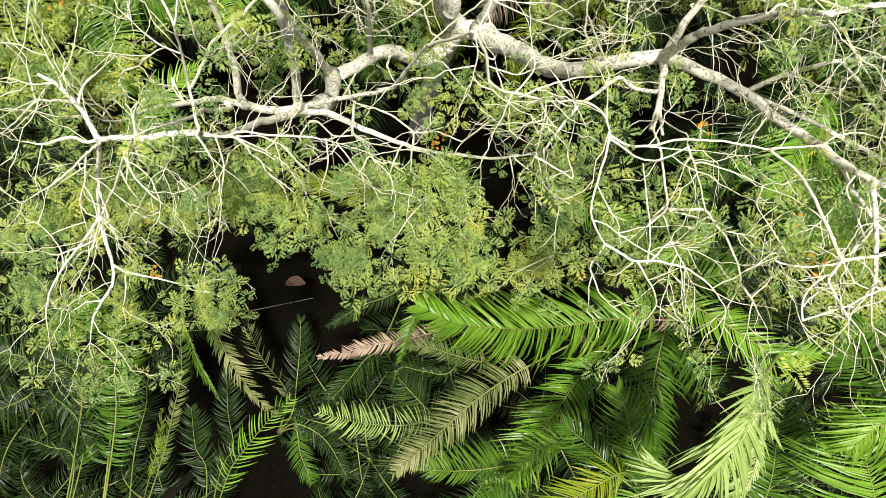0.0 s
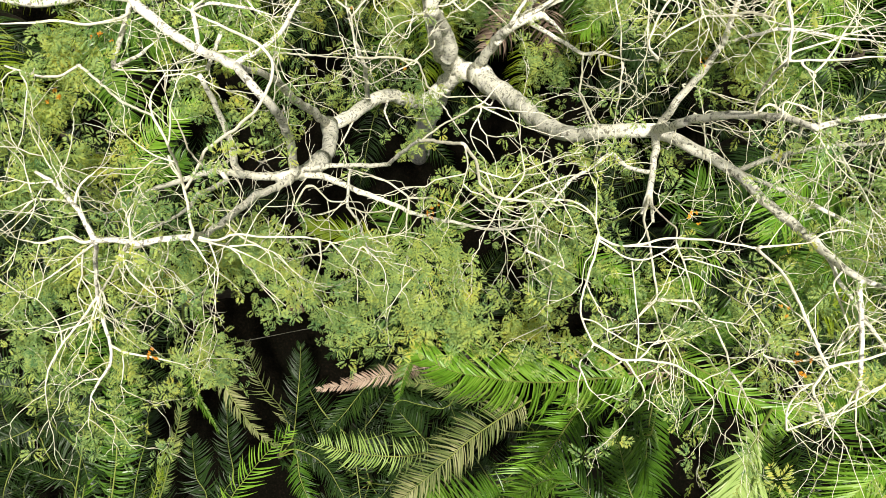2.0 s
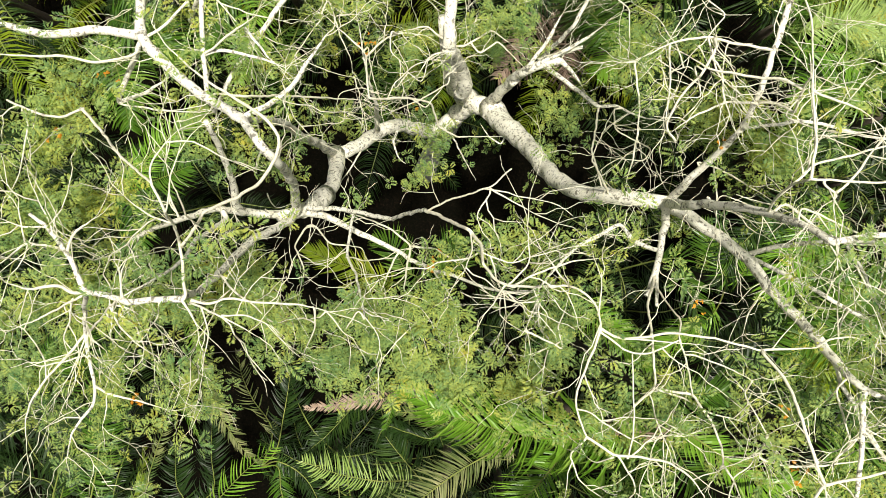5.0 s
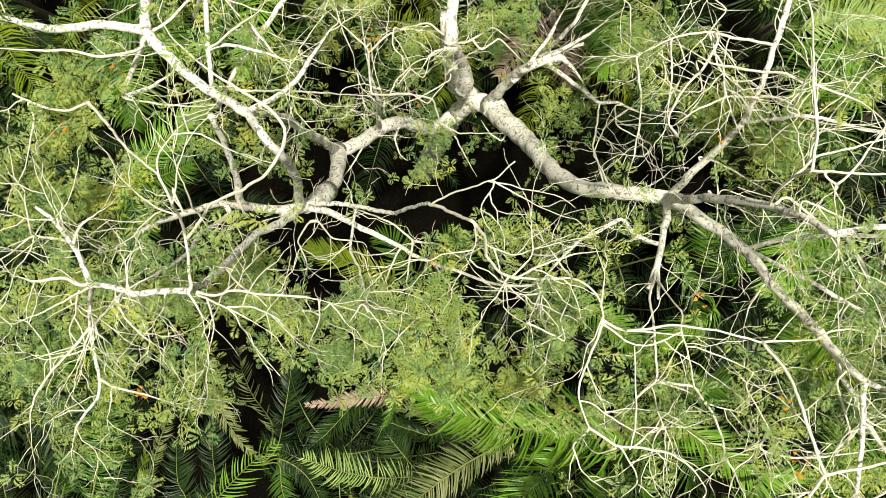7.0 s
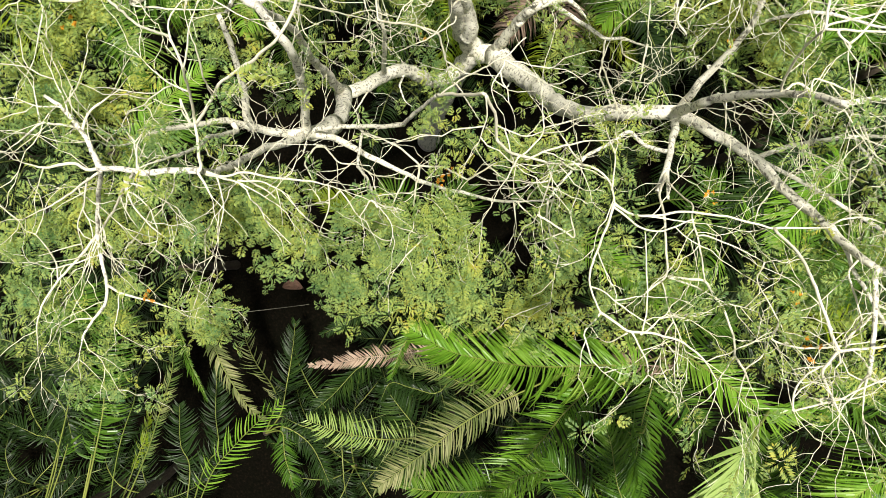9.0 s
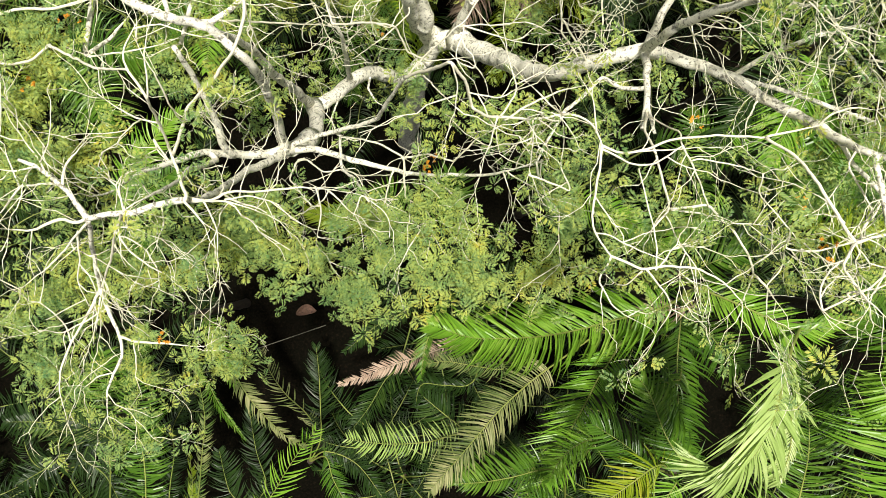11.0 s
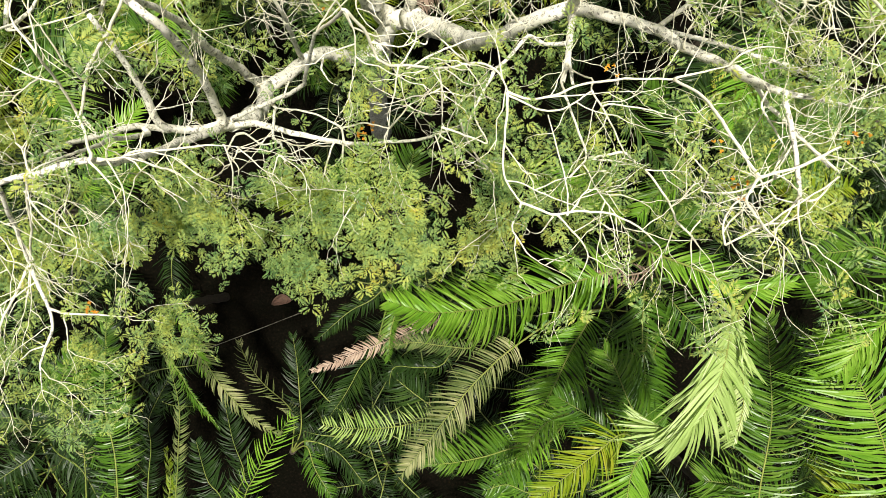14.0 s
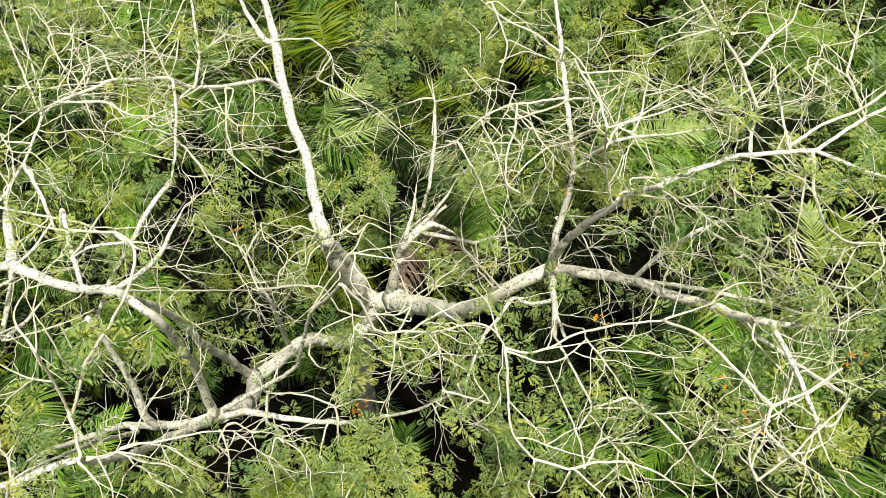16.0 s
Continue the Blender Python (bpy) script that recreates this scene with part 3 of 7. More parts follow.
limb(0.009, 0.006, (1.69, -0.11, 15.72), (1.87, -0.33, 15.54), (1.96, -0.51, 15.41), (1.83, -0.76, 15.20), free=True)
limb(0.007, 0.006, (1.65, -0.12, 15.72), (1.52, -0.24, 15.50), (1.47, -0.21, 15.40), free=True)
limb(0.007, 0.006, (1.32, 0.25, 15.65), (1.41, 0.23, 15.60), (1.71, 0.06, 15.48), (2.00, -0.10, 15.36), (2.12, -0.23, 15.30), free=True)
limb(0.007, 0.006, (1.77, -0.10, 15.71), (1.78, -0.15, 15.70), (1.82, 0.10, 15.67), (1.80, 0.34, 15.65), (1.77, 0.76, 15.60))
limb(0.011, 0.010, (1.98, 0.93, 15.40), (2.09, 0.61, 15.20), (2.16, 0.38, 15.08), (1.93, 0.22, 15.20))
limb(0.007, 0.006, (2.09, 0.33, 15.12), (2.12, 0.30, 15.10), (2.22, -0.00, 15.06), (2.34, -0.18, 15.03), (2.41, -0.37, 15.00), free=True)
limb(0.010, 0.006, (2.16, 0.37, 15.08), (2.40, 0.32, 15.06), (2.69, 0.18, 15.03), (3.08, 0.10, 15.00), free=True)
limb(0.010, 0.007, (2.16, 1.32, 14.68), (2.20, 1.32, 14.70), (2.23, 1.19, 14.96), (2.27, 1.06, 15.28), (2.19, 0.91, 15.55))
limb(0.008, 0.006, (2.27, 0.77, 15.46), (2.31, 0.79, 15.50), (2.69, 0.68, 15.44), (2.92, 0.58, 15.40), free=True)
limb(0.009, 0.007, (2.19, 0.91, 15.55), (2.30, 0.73, 15.43), (2.47, 0.35, 15.20))
limb(0.013, 0.010, (2.16, 0.38, 15.08), (2.46, 0.37, 15.20), (2.70, 0.12, 15.10), (2.87, -0.18, 15.00), (2.92, -0.35, 14.90))
limb(0.012, 0.007, (2.92, -0.35, 14.90), (3.07, -0.51, 14.85), (3.19, -0.72, 14.80), free=True)
limb(0.010, 0.006, (2.92, -0.35, 14.90), (2.77, -0.63, 14.90), free=True)
limb(0.008, 0.006, (3.07, -0.50, 14.85), (3.03, -0.81, 14.80), free=True)
limb(0.008, 0.006, (3.05, -0.49, 14.86), (3.07, -0.46, 14.85), (3.22, -0.32, 14.88), (3.24, -0.16, 14.90), free=True)
limb(0.013, 0.014, (2.89, 0.88, 15.61), (2.93, 0.80, 15.69), (3.02, 0.66, 15.85), (3.04, 0.49, 16.00), (3.06, 0.36, 16.10), (3.15, 0.13, 16.12), (3.24, -0.09, 16.15))
limb(0.013, 0.007, (3.24, -0.09, 16.15), (3.03, -0.26, 16.30), (3.11, -0.48, 16.40), (3.21, -0.66, 16.50), free=True)
limb(0.013, 0.010, (3.24, -0.09, 16.15), (3.55, -0.07, 16.00), (3.81, -0.01, 15.95), (4.04, 0.05, 15.90))
limb(0.008, 0.007, (2.81, -0.56, 16.35), (3.02, -0.50, 16.32), (3.21, -0.44, 16.30), (3.46, -0.36, 16.17), (3.72, -0.28, 16.03), (3.99, -0.19, 15.90))
limb(0.009, 0.006, (3.05, -0.49, 16.32), (3.03, -0.45, 16.30), (3.42, -0.48, 16.08), (3.73, -0.43, 15.90), free=True)
limb(0.010, 0.008, (3.22, 0.03, 15.14), (3.02, -0.12, 15.40), (3.27, -0.17, 15.42), (3.51, -0.14, 15.44), (3.85, -0.07, 15.47), (4.14, 0.02, 15.50), free=True)
limb(0.008, 0.007, (2.81, -0.56, 16.35), (2.82, -0.42, 16.31), (2.91, -0.29, 16.26), (3.15, -0.19, 16.20))
limb(0.011, 0.005, (3.63, -0.31, 15.90), (3.55, -0.50, 16.00), (3.51, -0.68, 16.10), free=True)
limb(0.011, 0.007, (3.63, -0.31, 15.90), (3.76, -0.36, 15.90), (3.95, -0.20, 15.90), free=True)
limb(0.010, 0.005, (3.64, -0.29, 15.90), (3.32, -0.49, 16.18), (3.17, -0.55, 16.30), free=True)
limb(0.016, 0.013, (3.75, 0.31, 15.73), (3.89, 0.23, 15.50), (4.07, 0.07, 15.45), (4.26, -0.14, 15.40))
limb(0.010, 0.008, (3.76, 0.69, 15.45), (3.67, 0.54, 15.40), (3.76, 0.28, 15.45), (3.80, 0.08, 15.48), (3.86, 0.18, 15.50), free=True)
limb(0.007, 0.006, (2.92, 0.58, 15.40), (2.93, 0.42, 15.20), (3.12, 0.18, 15.16), (3.30, -0.10, 15.12), (3.33, -0.26, 15.10), free=True)
limb(0.010, 0.006, (3.40, 1.38, 14.50), (3.34, 1.33, 14.50), (3.12, 1.14, 14.74), (2.96, 0.93, 15.00), free=True)
limb(0.018, 0.013, (4.07, 1.92, 14.60), (4.19, 1.66, 14.75), (4.27, 1.34, 14.92), (4.35, 1.23, 15.00), free=True)
limb(0.012, 0.007, (4.50, 1.24, 13.88), (4.52, 1.21, 14.00), (4.32, 1.08, 14.21), (4.10, 0.81, 14.60), free=True)
limb(0.010, 0.007, (4.12, 1.49, 15.20), (4.24, 1.41, 15.40), (3.98, 1.17, 15.50), (3.85, 0.87, 15.60), free=True)
limb(0.008, 0.006, (3.43, 1.33, 14.57), (3.38, 1.34, 14.60), (3.42, 1.50, 14.70), (3.53, 1.62, 14.82), (3.52, 1.75, 14.90), free=True)
limb(0.010, 0.006, (3.42, 0.94, 15.50), (3.52, 1.02, 15.50), (3.72, 1.05, 15.50), (3.93, 1.00, 15.50), free=True)
limb(0.010, 0.008, (3.67, -0.11, 15.46), (3.63, 0.02, 15.60), (3.78, 0.09, 15.55), (3.89, 0.23, 15.50), free=True)
limb(0.008, 0.006, (3.19, 0.07, 16.12), (3.13, 0.28, 15.99), (3.03, 0.38, 15.90), free=True)
limb(0.013, 0.009, (2.88, 2.11, 15.50), (2.88, 2.08, 15.50), (2.80, 2.19, 15.80), (2.67, 2.26, 16.40), (2.61, 2.26, 16.78))
limb(0.009, 0.008, (2.61, 2.26, 16.78), (2.88, 2.27, 16.79), (3.24, 2.28, 16.80), (3.39, 2.29, 16.80), free=True)
limb(0.011, 0.008, (2.61, 2.26, 16.78), (2.67, 2.53, 16.70), (2.65, 2.73, 16.66), (2.65, 3.08, 16.60))
limb(0.010, 0.006, (2.71, 2.26, 16.78), (2.70, 2.23, 16.78), (2.86, 2.16, 16.74), (2.74, 2.07, 16.70), free=True)
limb(0.010, 0.007, (2.81, 2.18, 16.75), (2.84, 2.21, 16.78), (2.95, 2.37, 16.79), (3.03, 2.50, 16.80), (3.07, 2.57, 16.80), free=True)
limb(0.009, 0.007, (2.96, 1.99, 15.94), (2.92, 2.13, 16.00), (3.21, 2.00, 16.08), (3.41, 1.91, 16.13), (3.64, 1.97, 16.20), free=True)
limb(0.013, 0.008, (2.97, 3.18, 14.90), (2.64, 3.15, 14.94), (2.35, 3.00, 14.97), (2.13, 2.82, 15.00), free=True)
limb(0.015, 0.009, (2.97, 3.19, 14.90), (3.05, 3.17, 15.06), (3.15, 3.02, 15.30), (2.96, 3.13, 15.80), (2.93, 3.18, 16.00))
limb(0.010, 0.007, (2.65, 2.92, 16.63), (2.68, 2.92, 16.60), (2.82, 2.85, 16.64), (2.93, 2.82, 16.67), (3.05, 2.74, 16.70), free=True)
limb(0.014, 0.010, (2.46, 3.74, 15.00), (2.43, 3.58, 15.20), (2.34, 3.37, 15.10), (2.19, 3.16, 14.98), (2.11, 2.89, 14.86), (2.24, 2.77, 14.80))
limb(0.013, 0.010, (2.96, 3.13, 15.80), (2.81, 3.24, 15.68), (2.66, 3.25, 15.57), (2.33, 3.35, 15.35), (2.12, 3.52, 15.20), free=True)
limb(0.010, 0.006, (2.40, 3.50, 15.16), (2.49, 3.42, 15.20), (2.55, 3.18, 15.11), (2.70, 2.93, 15.00), free=True)
limb(0.012, 0.007, (2.52, 3.78, 11.11), (2.39, 3.75, 11.20), (2.26, 3.31, 12.00), (2.50, 3.17, 12.09), (2.73, 3.07, 12.18), (2.62, 2.88, 12.25), (1.81, 2.86, 12.50), free=True)
limb(0.011, 0.007, (2.74, 2.61, 14.13), (2.67, 2.69, 14.10), (2.87, 2.63, 14.15), (3.09, 2.53, 14.20), (3.44, 2.31, 14.30), free=True)
limb(0.013, 0.007, (2.32, 3.18, 13.00), (2.26, 2.80, 13.10), (2.16, 2.40, 13.20), free=True)
limb(0.015, 0.008, (2.06, 2.33, 12.96), (2.01, 2.36, 13.00), (1.75, 2.54, 13.61), (1.58, 2.63, 14.00), (1.62, 2.91, 14.40), free=True)
limb(0.009, 0.007, (2.87, 2.63, 14.15), (2.88, 2.62, 14.10), (2.96, 2.32, 14.06), (2.99, 1.89, 14.00), free=True)
limb(0.008, 0.006, (2.35, 3.40, 15.11), (2.29, 3.48, 15.00), (2.40, 3.16, 15.00), (2.13, 3.16, 15.00), free=True)
limb(0.046, 0.018, (-1.31, 3.43, 9.22), (-1.27, 3.46, 9.30), (-1.16, 3.46, 10.60), (-1.07, 3.47, 11.60), (-1.11, 3.65, 12.30), (-1.20, 3.95, 12.43), (-1.28, 4.34, 12.60), free=True)
limb(0.016, 0.010, (-1.20, 3.92, 12.42), (-1.19, 3.92, 12.40), (-0.93, 4.14, 12.56), (-0.70, 4.22, 12.67), (-0.40, 4.17, 12.80), free=True)
limb(0.010, 0.007, (-0.75, 4.20, 12.64), (-0.83, 4.20, 12.80), (-0.83, 3.95, 12.69), (-0.63, 3.83, 12.60), free=True)
limb(0.013, 0.010, (-0.09, 4.40, 10.00), (-0.09, 4.20, 10.00), (-0.56, 3.89, 9.90), (-1.14, 3.63, 9.80), free=True)
limb(0.015, 0.009, (-0.10, 4.48, 11.02), (-0.29, 4.41, 11.00), (-0.41, 4.33, 11.00), (-0.54, 4.07, 11.00), free=True)
limb(0.024, 0.015, (-0.93, 3.69, 8.80), (-0.93, 3.67, 8.80), (-1.01, 3.28, 8.98), (-0.90, 3.01, 9.11), (-0.74, 2.90, 9.20), free=True)
limb(0.016, 0.010, (-1.53, 3.04, 9.58), (-1.49, 3.02, 9.60), (-1.69, 2.52, 9.92), (-1.77, 2.41, 10.00), free=True)
limb(0.017, 0.010, (1.01, 3.64, 9.06), (0.92, 3.39, 9.00), (0.71, 3.49, 9.00), (0.51, 3.74, 9.00), free=True)
limb(0.019, 0.010, (-0.29, 3.77, 7.45), (-0.01, 3.74, 7.60), (0.21, 3.31, 8.16), (0.51, 2.73, 9.00), free=True)
limb(0.015, 0.010, (0.21, 4.63, 10.95), (0.36, 4.46, 11.00), (0.63, 4.73, 10.75), (0.91, 4.57, 10.48), (1.10, 4.47, 10.30), free=True)
limb(0.086, 0.071, (-0.12, 4.44, 11.20), (-0.13, 4.91, 11.30), (-0.13, 5.42, 11.41), (-0.08, 5.87, 11.50), (-0.20, 6.23, 11.59), (-0.16, 6.70, 11.70), (-0.23, 7.05, 11.79), (-0.16, 7.47, 11.90), (-0.12, 8.09, 12.00), (-0.18, 8.60, 12.20), (-0.14, 9.30, 12.50), free=True)
limb(0.132, 0.102, (-0.00, 4.41, 8.71), (0.26, 4.20, 8.80), (0.06, 4.57, 9.80), (-0.12, 4.46, 11.20))
limb(0.050, 0.032, (-0.14, 7.78, 11.95), (-0.29, 7.78, 12.00), (-0.46, 8.19, 12.20), (-0.56, 8.65, 12.40), free=True)
limb(0.035, 0.018, (-0.21, 6.97, 11.77), (-0.21, 6.95, 11.80), (-0.41, 7.02, 12.06), (-0.96, 6.65, 12.60), (-1.37, 6.44, 13.00), (-1.59, 6.45, 13.30), (-2.18, 6.23, 13.80), (-2.84, 5.91, 14.00), (-3.03, 5.75, 14.00))
limb(0.019, 0.013, (-3.03, 5.75, 14.00), (-3.19, 4.99, 14.20), (-3.34, 4.63, 14.28), (-3.57, 4.23, 14.40))
limb(0.016, 0.010, (-2.84, 5.91, 14.00), (-2.22, 5.75, 14.00), (-1.96, 5.47, 14.00), (-1.55, 5.33, 14.00), free=True)
limb(0.022, 0.014, (-1.57, 6.44, 13.28), (-1.55, 6.42, 13.30), (-1.53, 5.75, 13.46), (-1.58, 4.92, 13.68), (-1.64, 4.52, 13.80))
limb(0.018, 0.010, (-0.11, 5.96, 11.52), (-0.36, 5.87, 11.60), (-0.56, 5.81, 12.00), (-1.11, 5.49, 12.70), (-1.51, 5.27, 13.31), (-1.58, 5.29, 13.50))
limb(0.023, 0.017, (-1.35, 6.45, 12.98), (-1.33, 6.43, 13.00), (-1.14, 6.88, 13.16), (-1.09, 7.65, 13.40), (-1.08, 8.21, 13.50), free=True)
limb(0.015, 0.010, (-3.48, 4.39, 14.35), (-3.51, 4.42, 14.40), (-3.22, 4.27, 14.36), (-2.82, 4.10, 14.30), (-2.53, 3.97, 14.26), (-2.18, 3.61, 14.20), free=True)
limb(0.023, 0.016, (-3.19, 4.97, 14.20), (-2.97, 4.42, 14.28), (-2.81, 3.90, 14.36), (-2.73, 3.63, 14.40), free=True)
limb(0.032, 0.022, (-1.64, 4.52, 13.80), (-1.92, 4.13, 13.94), (-2.11, 3.68, 14.08), (-2.31, 3.26, 14.23), (-2.44, 2.76, 14.40))
limb(0.020, 0.009, (-0.14, 7.78, 11.95), (-0.20, 7.79, 12.00), (0.44, 7.50, 12.20), (0.69, 7.02, 12.33), (0.69, 6.69, 12.40), free=True)
limb(0.014, 0.010, (-3.03, 5.75, 14.00), (-3.17, 6.28, 14.00), (-3.41, 7.18, 14.00), (-3.54, 7.60, 14.00), free=True)
limb(0.014, 0.009, (-2.18, 6.23, 13.80), (-2.25, 6.66, 13.89), (-2.62, 6.96, 14.00), free=True)
limb(0.014, 0.009, (-1.59, 6.45, 13.30), (-1.76, 7.17, 13.46), (-1.55, 7.81, 13.60), free=True)
limb(0.015, 0.008, (-0.96, 6.65, 12.60), (-1.04, 5.75, 12.81), (-0.96, 4.96, 13.00), free=True)
limb(0.015, 0.008, (-1.37, 6.44, 13.00), (-1.68, 6.06, 13.19), (-2.34, 5.52, 13.60), free=True)
limb(0.013, 0.007, (-1.53, 5.28, 13.37), (-1.49, 5.21, 13.40), (-1.32, 4.83, 13.40), (-1.22, 4.47, 13.40), free=True)
limb(0.011, 0.008, (-0.99, 5.28, 12.92), (-1.06, 5.30, 13.00), (-0.76, 4.87, 12.89), (-0.43, 4.65, 12.80), free=True)
limb(0.015, 0.010, (-1.15, 6.85, 13.15), (-1.13, 6.84, 13.20), (-0.79, 7.47, 12.76), (-0.28, 7.62, 12.20), free=True)
limb(0.011, 0.009, (-2.70, 5.89, 14.00), (-2.38, 6.33, 14.00), (-2.40, 6.90, 14.00), free=True)
limb(0.011, 0.008, (-3.12, 5.30, 14.12), (-3.45, 5.38, 14.20), (-3.07, 5.74, 14.11), (-2.48, 6.00, 14.00), free=True)
limb(0.051, 0.030, (1.00, 4.44, 9.59), (0.94, 4.30, 9.60), (1.37, 4.67, 10.00), (1.72, 4.77, 10.22), (1.99, 4.84, 10.40))
limb(0.036, 0.018, (1.37, 4.67, 10.00), (1.74, 4.99, 11.00), (2.02, 5.64, 11.28), (2.18, 6.23, 11.52), (2.23, 6.95, 11.80), free=True)
limb(0.016, 0.010, (2.17, 6.21, 11.51), (2.17, 6.18, 11.60), (2.80, 6.04, 11.81), (3.13, 6.54, 12.00), free=True)
limb(0.016, 0.009, (0.69, 6.93, 12.35), (0.37, 6.85, 12.00), (1.22, 6.16, 11.78), (1.68, 5.41, 11.60), free=True)
limb(0.016, 0.009, (2.18, 6.29, 11.54), (1.96, 6.30, 11.60), (1.21, 6.13, 11.74), (0.90, 6.01, 11.80), free=True)
limb(0.016, 0.009, (-0.09, 4.48, 10.99), (-0.09, 4.54, 11.00), (-0.46, 4.72, 11.30), (-0.89, 4.50, 11.60), free=True)
limb(0.016, 0.010, (-0.09, 4.54, 11.00), (0.10, 4.54, 11.00), (0.53, 4.88, 10.80), (0.95, 4.65, 10.60), free=True)
limb(0.030, 0.025, (2.96, 2.98, 14.60), (2.96, 3.34, 15.00), (3.08, 3.83, 15.00), (3.20, 4.31, 15.00), (3.34, 4.90, 15.00), (3.50, 5.47, 15.00), free=True)
limb(0.015, 0.008, (3.05, 3.67, 15.00), (2.77, 3.69, 15.00), (2.40, 3.75, 15.00), (2.05, 3.66, 15.00), (1.73, 3.46, 15.00), free=True)
limb(0.013, 0.010, (3.19, 4.24, 15.00), (2.99, 4.58, 15.00), (2.73, 4.82, 15.00), (2.51, 5.22, 15.00), free=True)
limb(0.024, 0.021, (3.05, 1.84, 16.35), (3.08, 1.86, 16.35), (3.33, 1.92, 16.30), (3.82, 1.99, 16.20), (4.32, 1.90, 16.20), (4.54, 1.85, 16.20))
limb(0.018, 0.016, (4.54, 1.85, 16.20), (4.83, 1.96, 16.17), (5.17, 2.07, 16.14), (5.57, 2.16, 16.10))
limb(0.017, 0.013, (4.54, 1.85, 16.20), (4.74, 1.66, 16.20), (5.00, 1.45, 16.20), (5.17, 1.26, 16.20), free=True)
limb(0.011, 0.008, (4.32, 1.90, 16.20), (4.32, 1.92, 16.20), (4.43, 2.35, 16.20), (4.55, 2.79, 16.20), free=True)
limb(0.015, 0.013, (4.32, 1.90, 16.20), (4.31, 1.94, 16.20), (4.70, 2.09, 16.17), (5.14, 2.15, 16.14), (5.66, 2.33, 16.10))
limb(0.015, 0.010, (4.51, 1.86, 16.20), (4.49, 1.80, 16.20), (4.37, 1.51, 16.15), (4.35, 1.19, 16.10), (4.49, 1.02, 16.06), (4.90, 0.92, 16.00), free=True)
limb(0.011, 0.007, (4.48, 1.77, 16.20), (4.43, 1.81, 16.20), (4.29, 1.49, 16.10), (4.11, 1.17, 16.00), free=True)
limb(0.015, 0.013, (4.01, 1.96, 16.20), (4.01, 2.02, 16.10), (4.16, 2.25, 16.09), (4.32, 2.46, 16.07), (4.38, 2.97, 16.05), (4.35, 3.43, 16.02), (4.34, 3.88, 16.00), free=True)
limb(0.012, 0.009, (4.38, 2.97, 16.05), (4.44, 2.95, 16.00), (4.87, 3.22, 16.00), (4.91, 3.51, 16.00), free=True)
limb(0.010, 0.007, (2.67, 2.26, 16.40), (2.83, 2.43, 16.40), (3.21, 2.55, 16.36), (3.69, 2.70, 16.30), free=True)
limb(0.013, 0.009, (2.89, 2.08, 15.59), (2.99, 2.20, 15.60), (3.24, 1.94, 15.76), (3.41, 1.86, 15.86), (3.68, 1.86, 16.00), free=True)
limb(0.011, 0.007, (3.39, 1.87, 15.84), (3.49, 1.92, 15.70), (3.58, 1.66, 15.74), (3.74, 1.32, 15.80), free=True)
limb(0.010, 0.006, (4.24, 1.41, 15.40), (4.15, 1.83, 15.20), (4.12, 1.49, 15.20), (3.97, 1.28, 15.20), free=True)
limb(0.010, 0.006, (4.35, 3.46, 16.02), (4.36, 3.44, 16.00), (3.94, 3.42, 16.00), (3.60, 3.31, 16.00), free=True)
limb(0.010, 0.006, (4.30, 2.44, 16.07), (4.29, 2.45, 16.10), (4.66, 2.46, 16.03), (4.87, 2.49, 16.00), free=True)
limb(0.010, 0.007, (4.86, 3.22, 16.00), (5.09, 3.31, 16.00), (5.35, 3.60, 16.00), free=True)
limb(0.012, 0.009, (5.20, 2.08, 16.14), (5.19, 2.09, 16.10), (5.29, 2.59, 16.07), (5.71, 3.12, 16.03), (6.04, 3.49, 16.00), free=True)
limb(0.010, 0.006, (5.28, 2.53, 16.07), (5.25, 2.54, 16.10), (5.14, 2.84, 16.05), (4.93, 2.60, 16.00), free=True)
limb(0.010, 0.006, (2.05, 3.66, 15.00), (2.11, 3.20, 14.89), (2.12, 2.82, 14.80), free=True)
limb(0.010, 0.006, (1.73, 3.46, 15.00), (1.87, 3.04, 14.78), (1.91, 2.70, 14.60), free=True)
limb(0.010, 0.006, (2.40, 3.75, 15.00), (2.54, 3.38, 15.00), (2.85, 3.15, 15.00), free=True)
limb(0.012, 0.007, (2.55, 5.14, 15.00), (2.63, 5.18, 15.00), (2.63, 4.51, 15.00), (2.35, 4.03, 15.00), free=True)
limb(0.009, 0.005, (3.88, 1.98, 16.20), (3.88, 2.03, 16.10), (3.74, 1.79, 16.05), (3.92, 1.54, 16.00), free=True)
limb(0.010, 0.005, (4.55, 1.00, 16.05), (4.53, 1.03, 16.00), (4.40, 0.88, 15.91), (4.21, 0.71, 15.80), free=True)
limb(0.009, 0.006, (3.69, 2.70, 16.30), (3.97, 2.43, 16.18), (4.14, 2.25, 16.10), free=True)
limb(0.013, 0.010, (-2.39, 2.96, 14.33), (-2.12, 2.93, 14.50), (-1.84, 3.10, 13.79), (-1.08, 3.36, 12.50), free=True)
limb(0.016, 0.013, (-1.09, 3.42, 12.40), (-1.06, 3.40, 12.40), (-0.61, 3.58, 11.71), (-0.31, 3.61, 11.30), (-0.19, 3.35, 10.80), (0.12, 3.27, 10.40), (0.89, 3.45, 9.60), free=True)
limb(0.013, 0.008, (-1.06, 3.40, 12.40), (-1.09, 3.42, 12.40), (-1.14, 3.93, 12.66), (-1.67, 4.28, 13.00), free=True)
limb(0.012, 0.009, (-3.03, 5.75, 14.00), (-3.03, 6.24, 14.00), (-3.23, 7.13, 14.00), (-3.35, 7.74, 14.00), free=True)
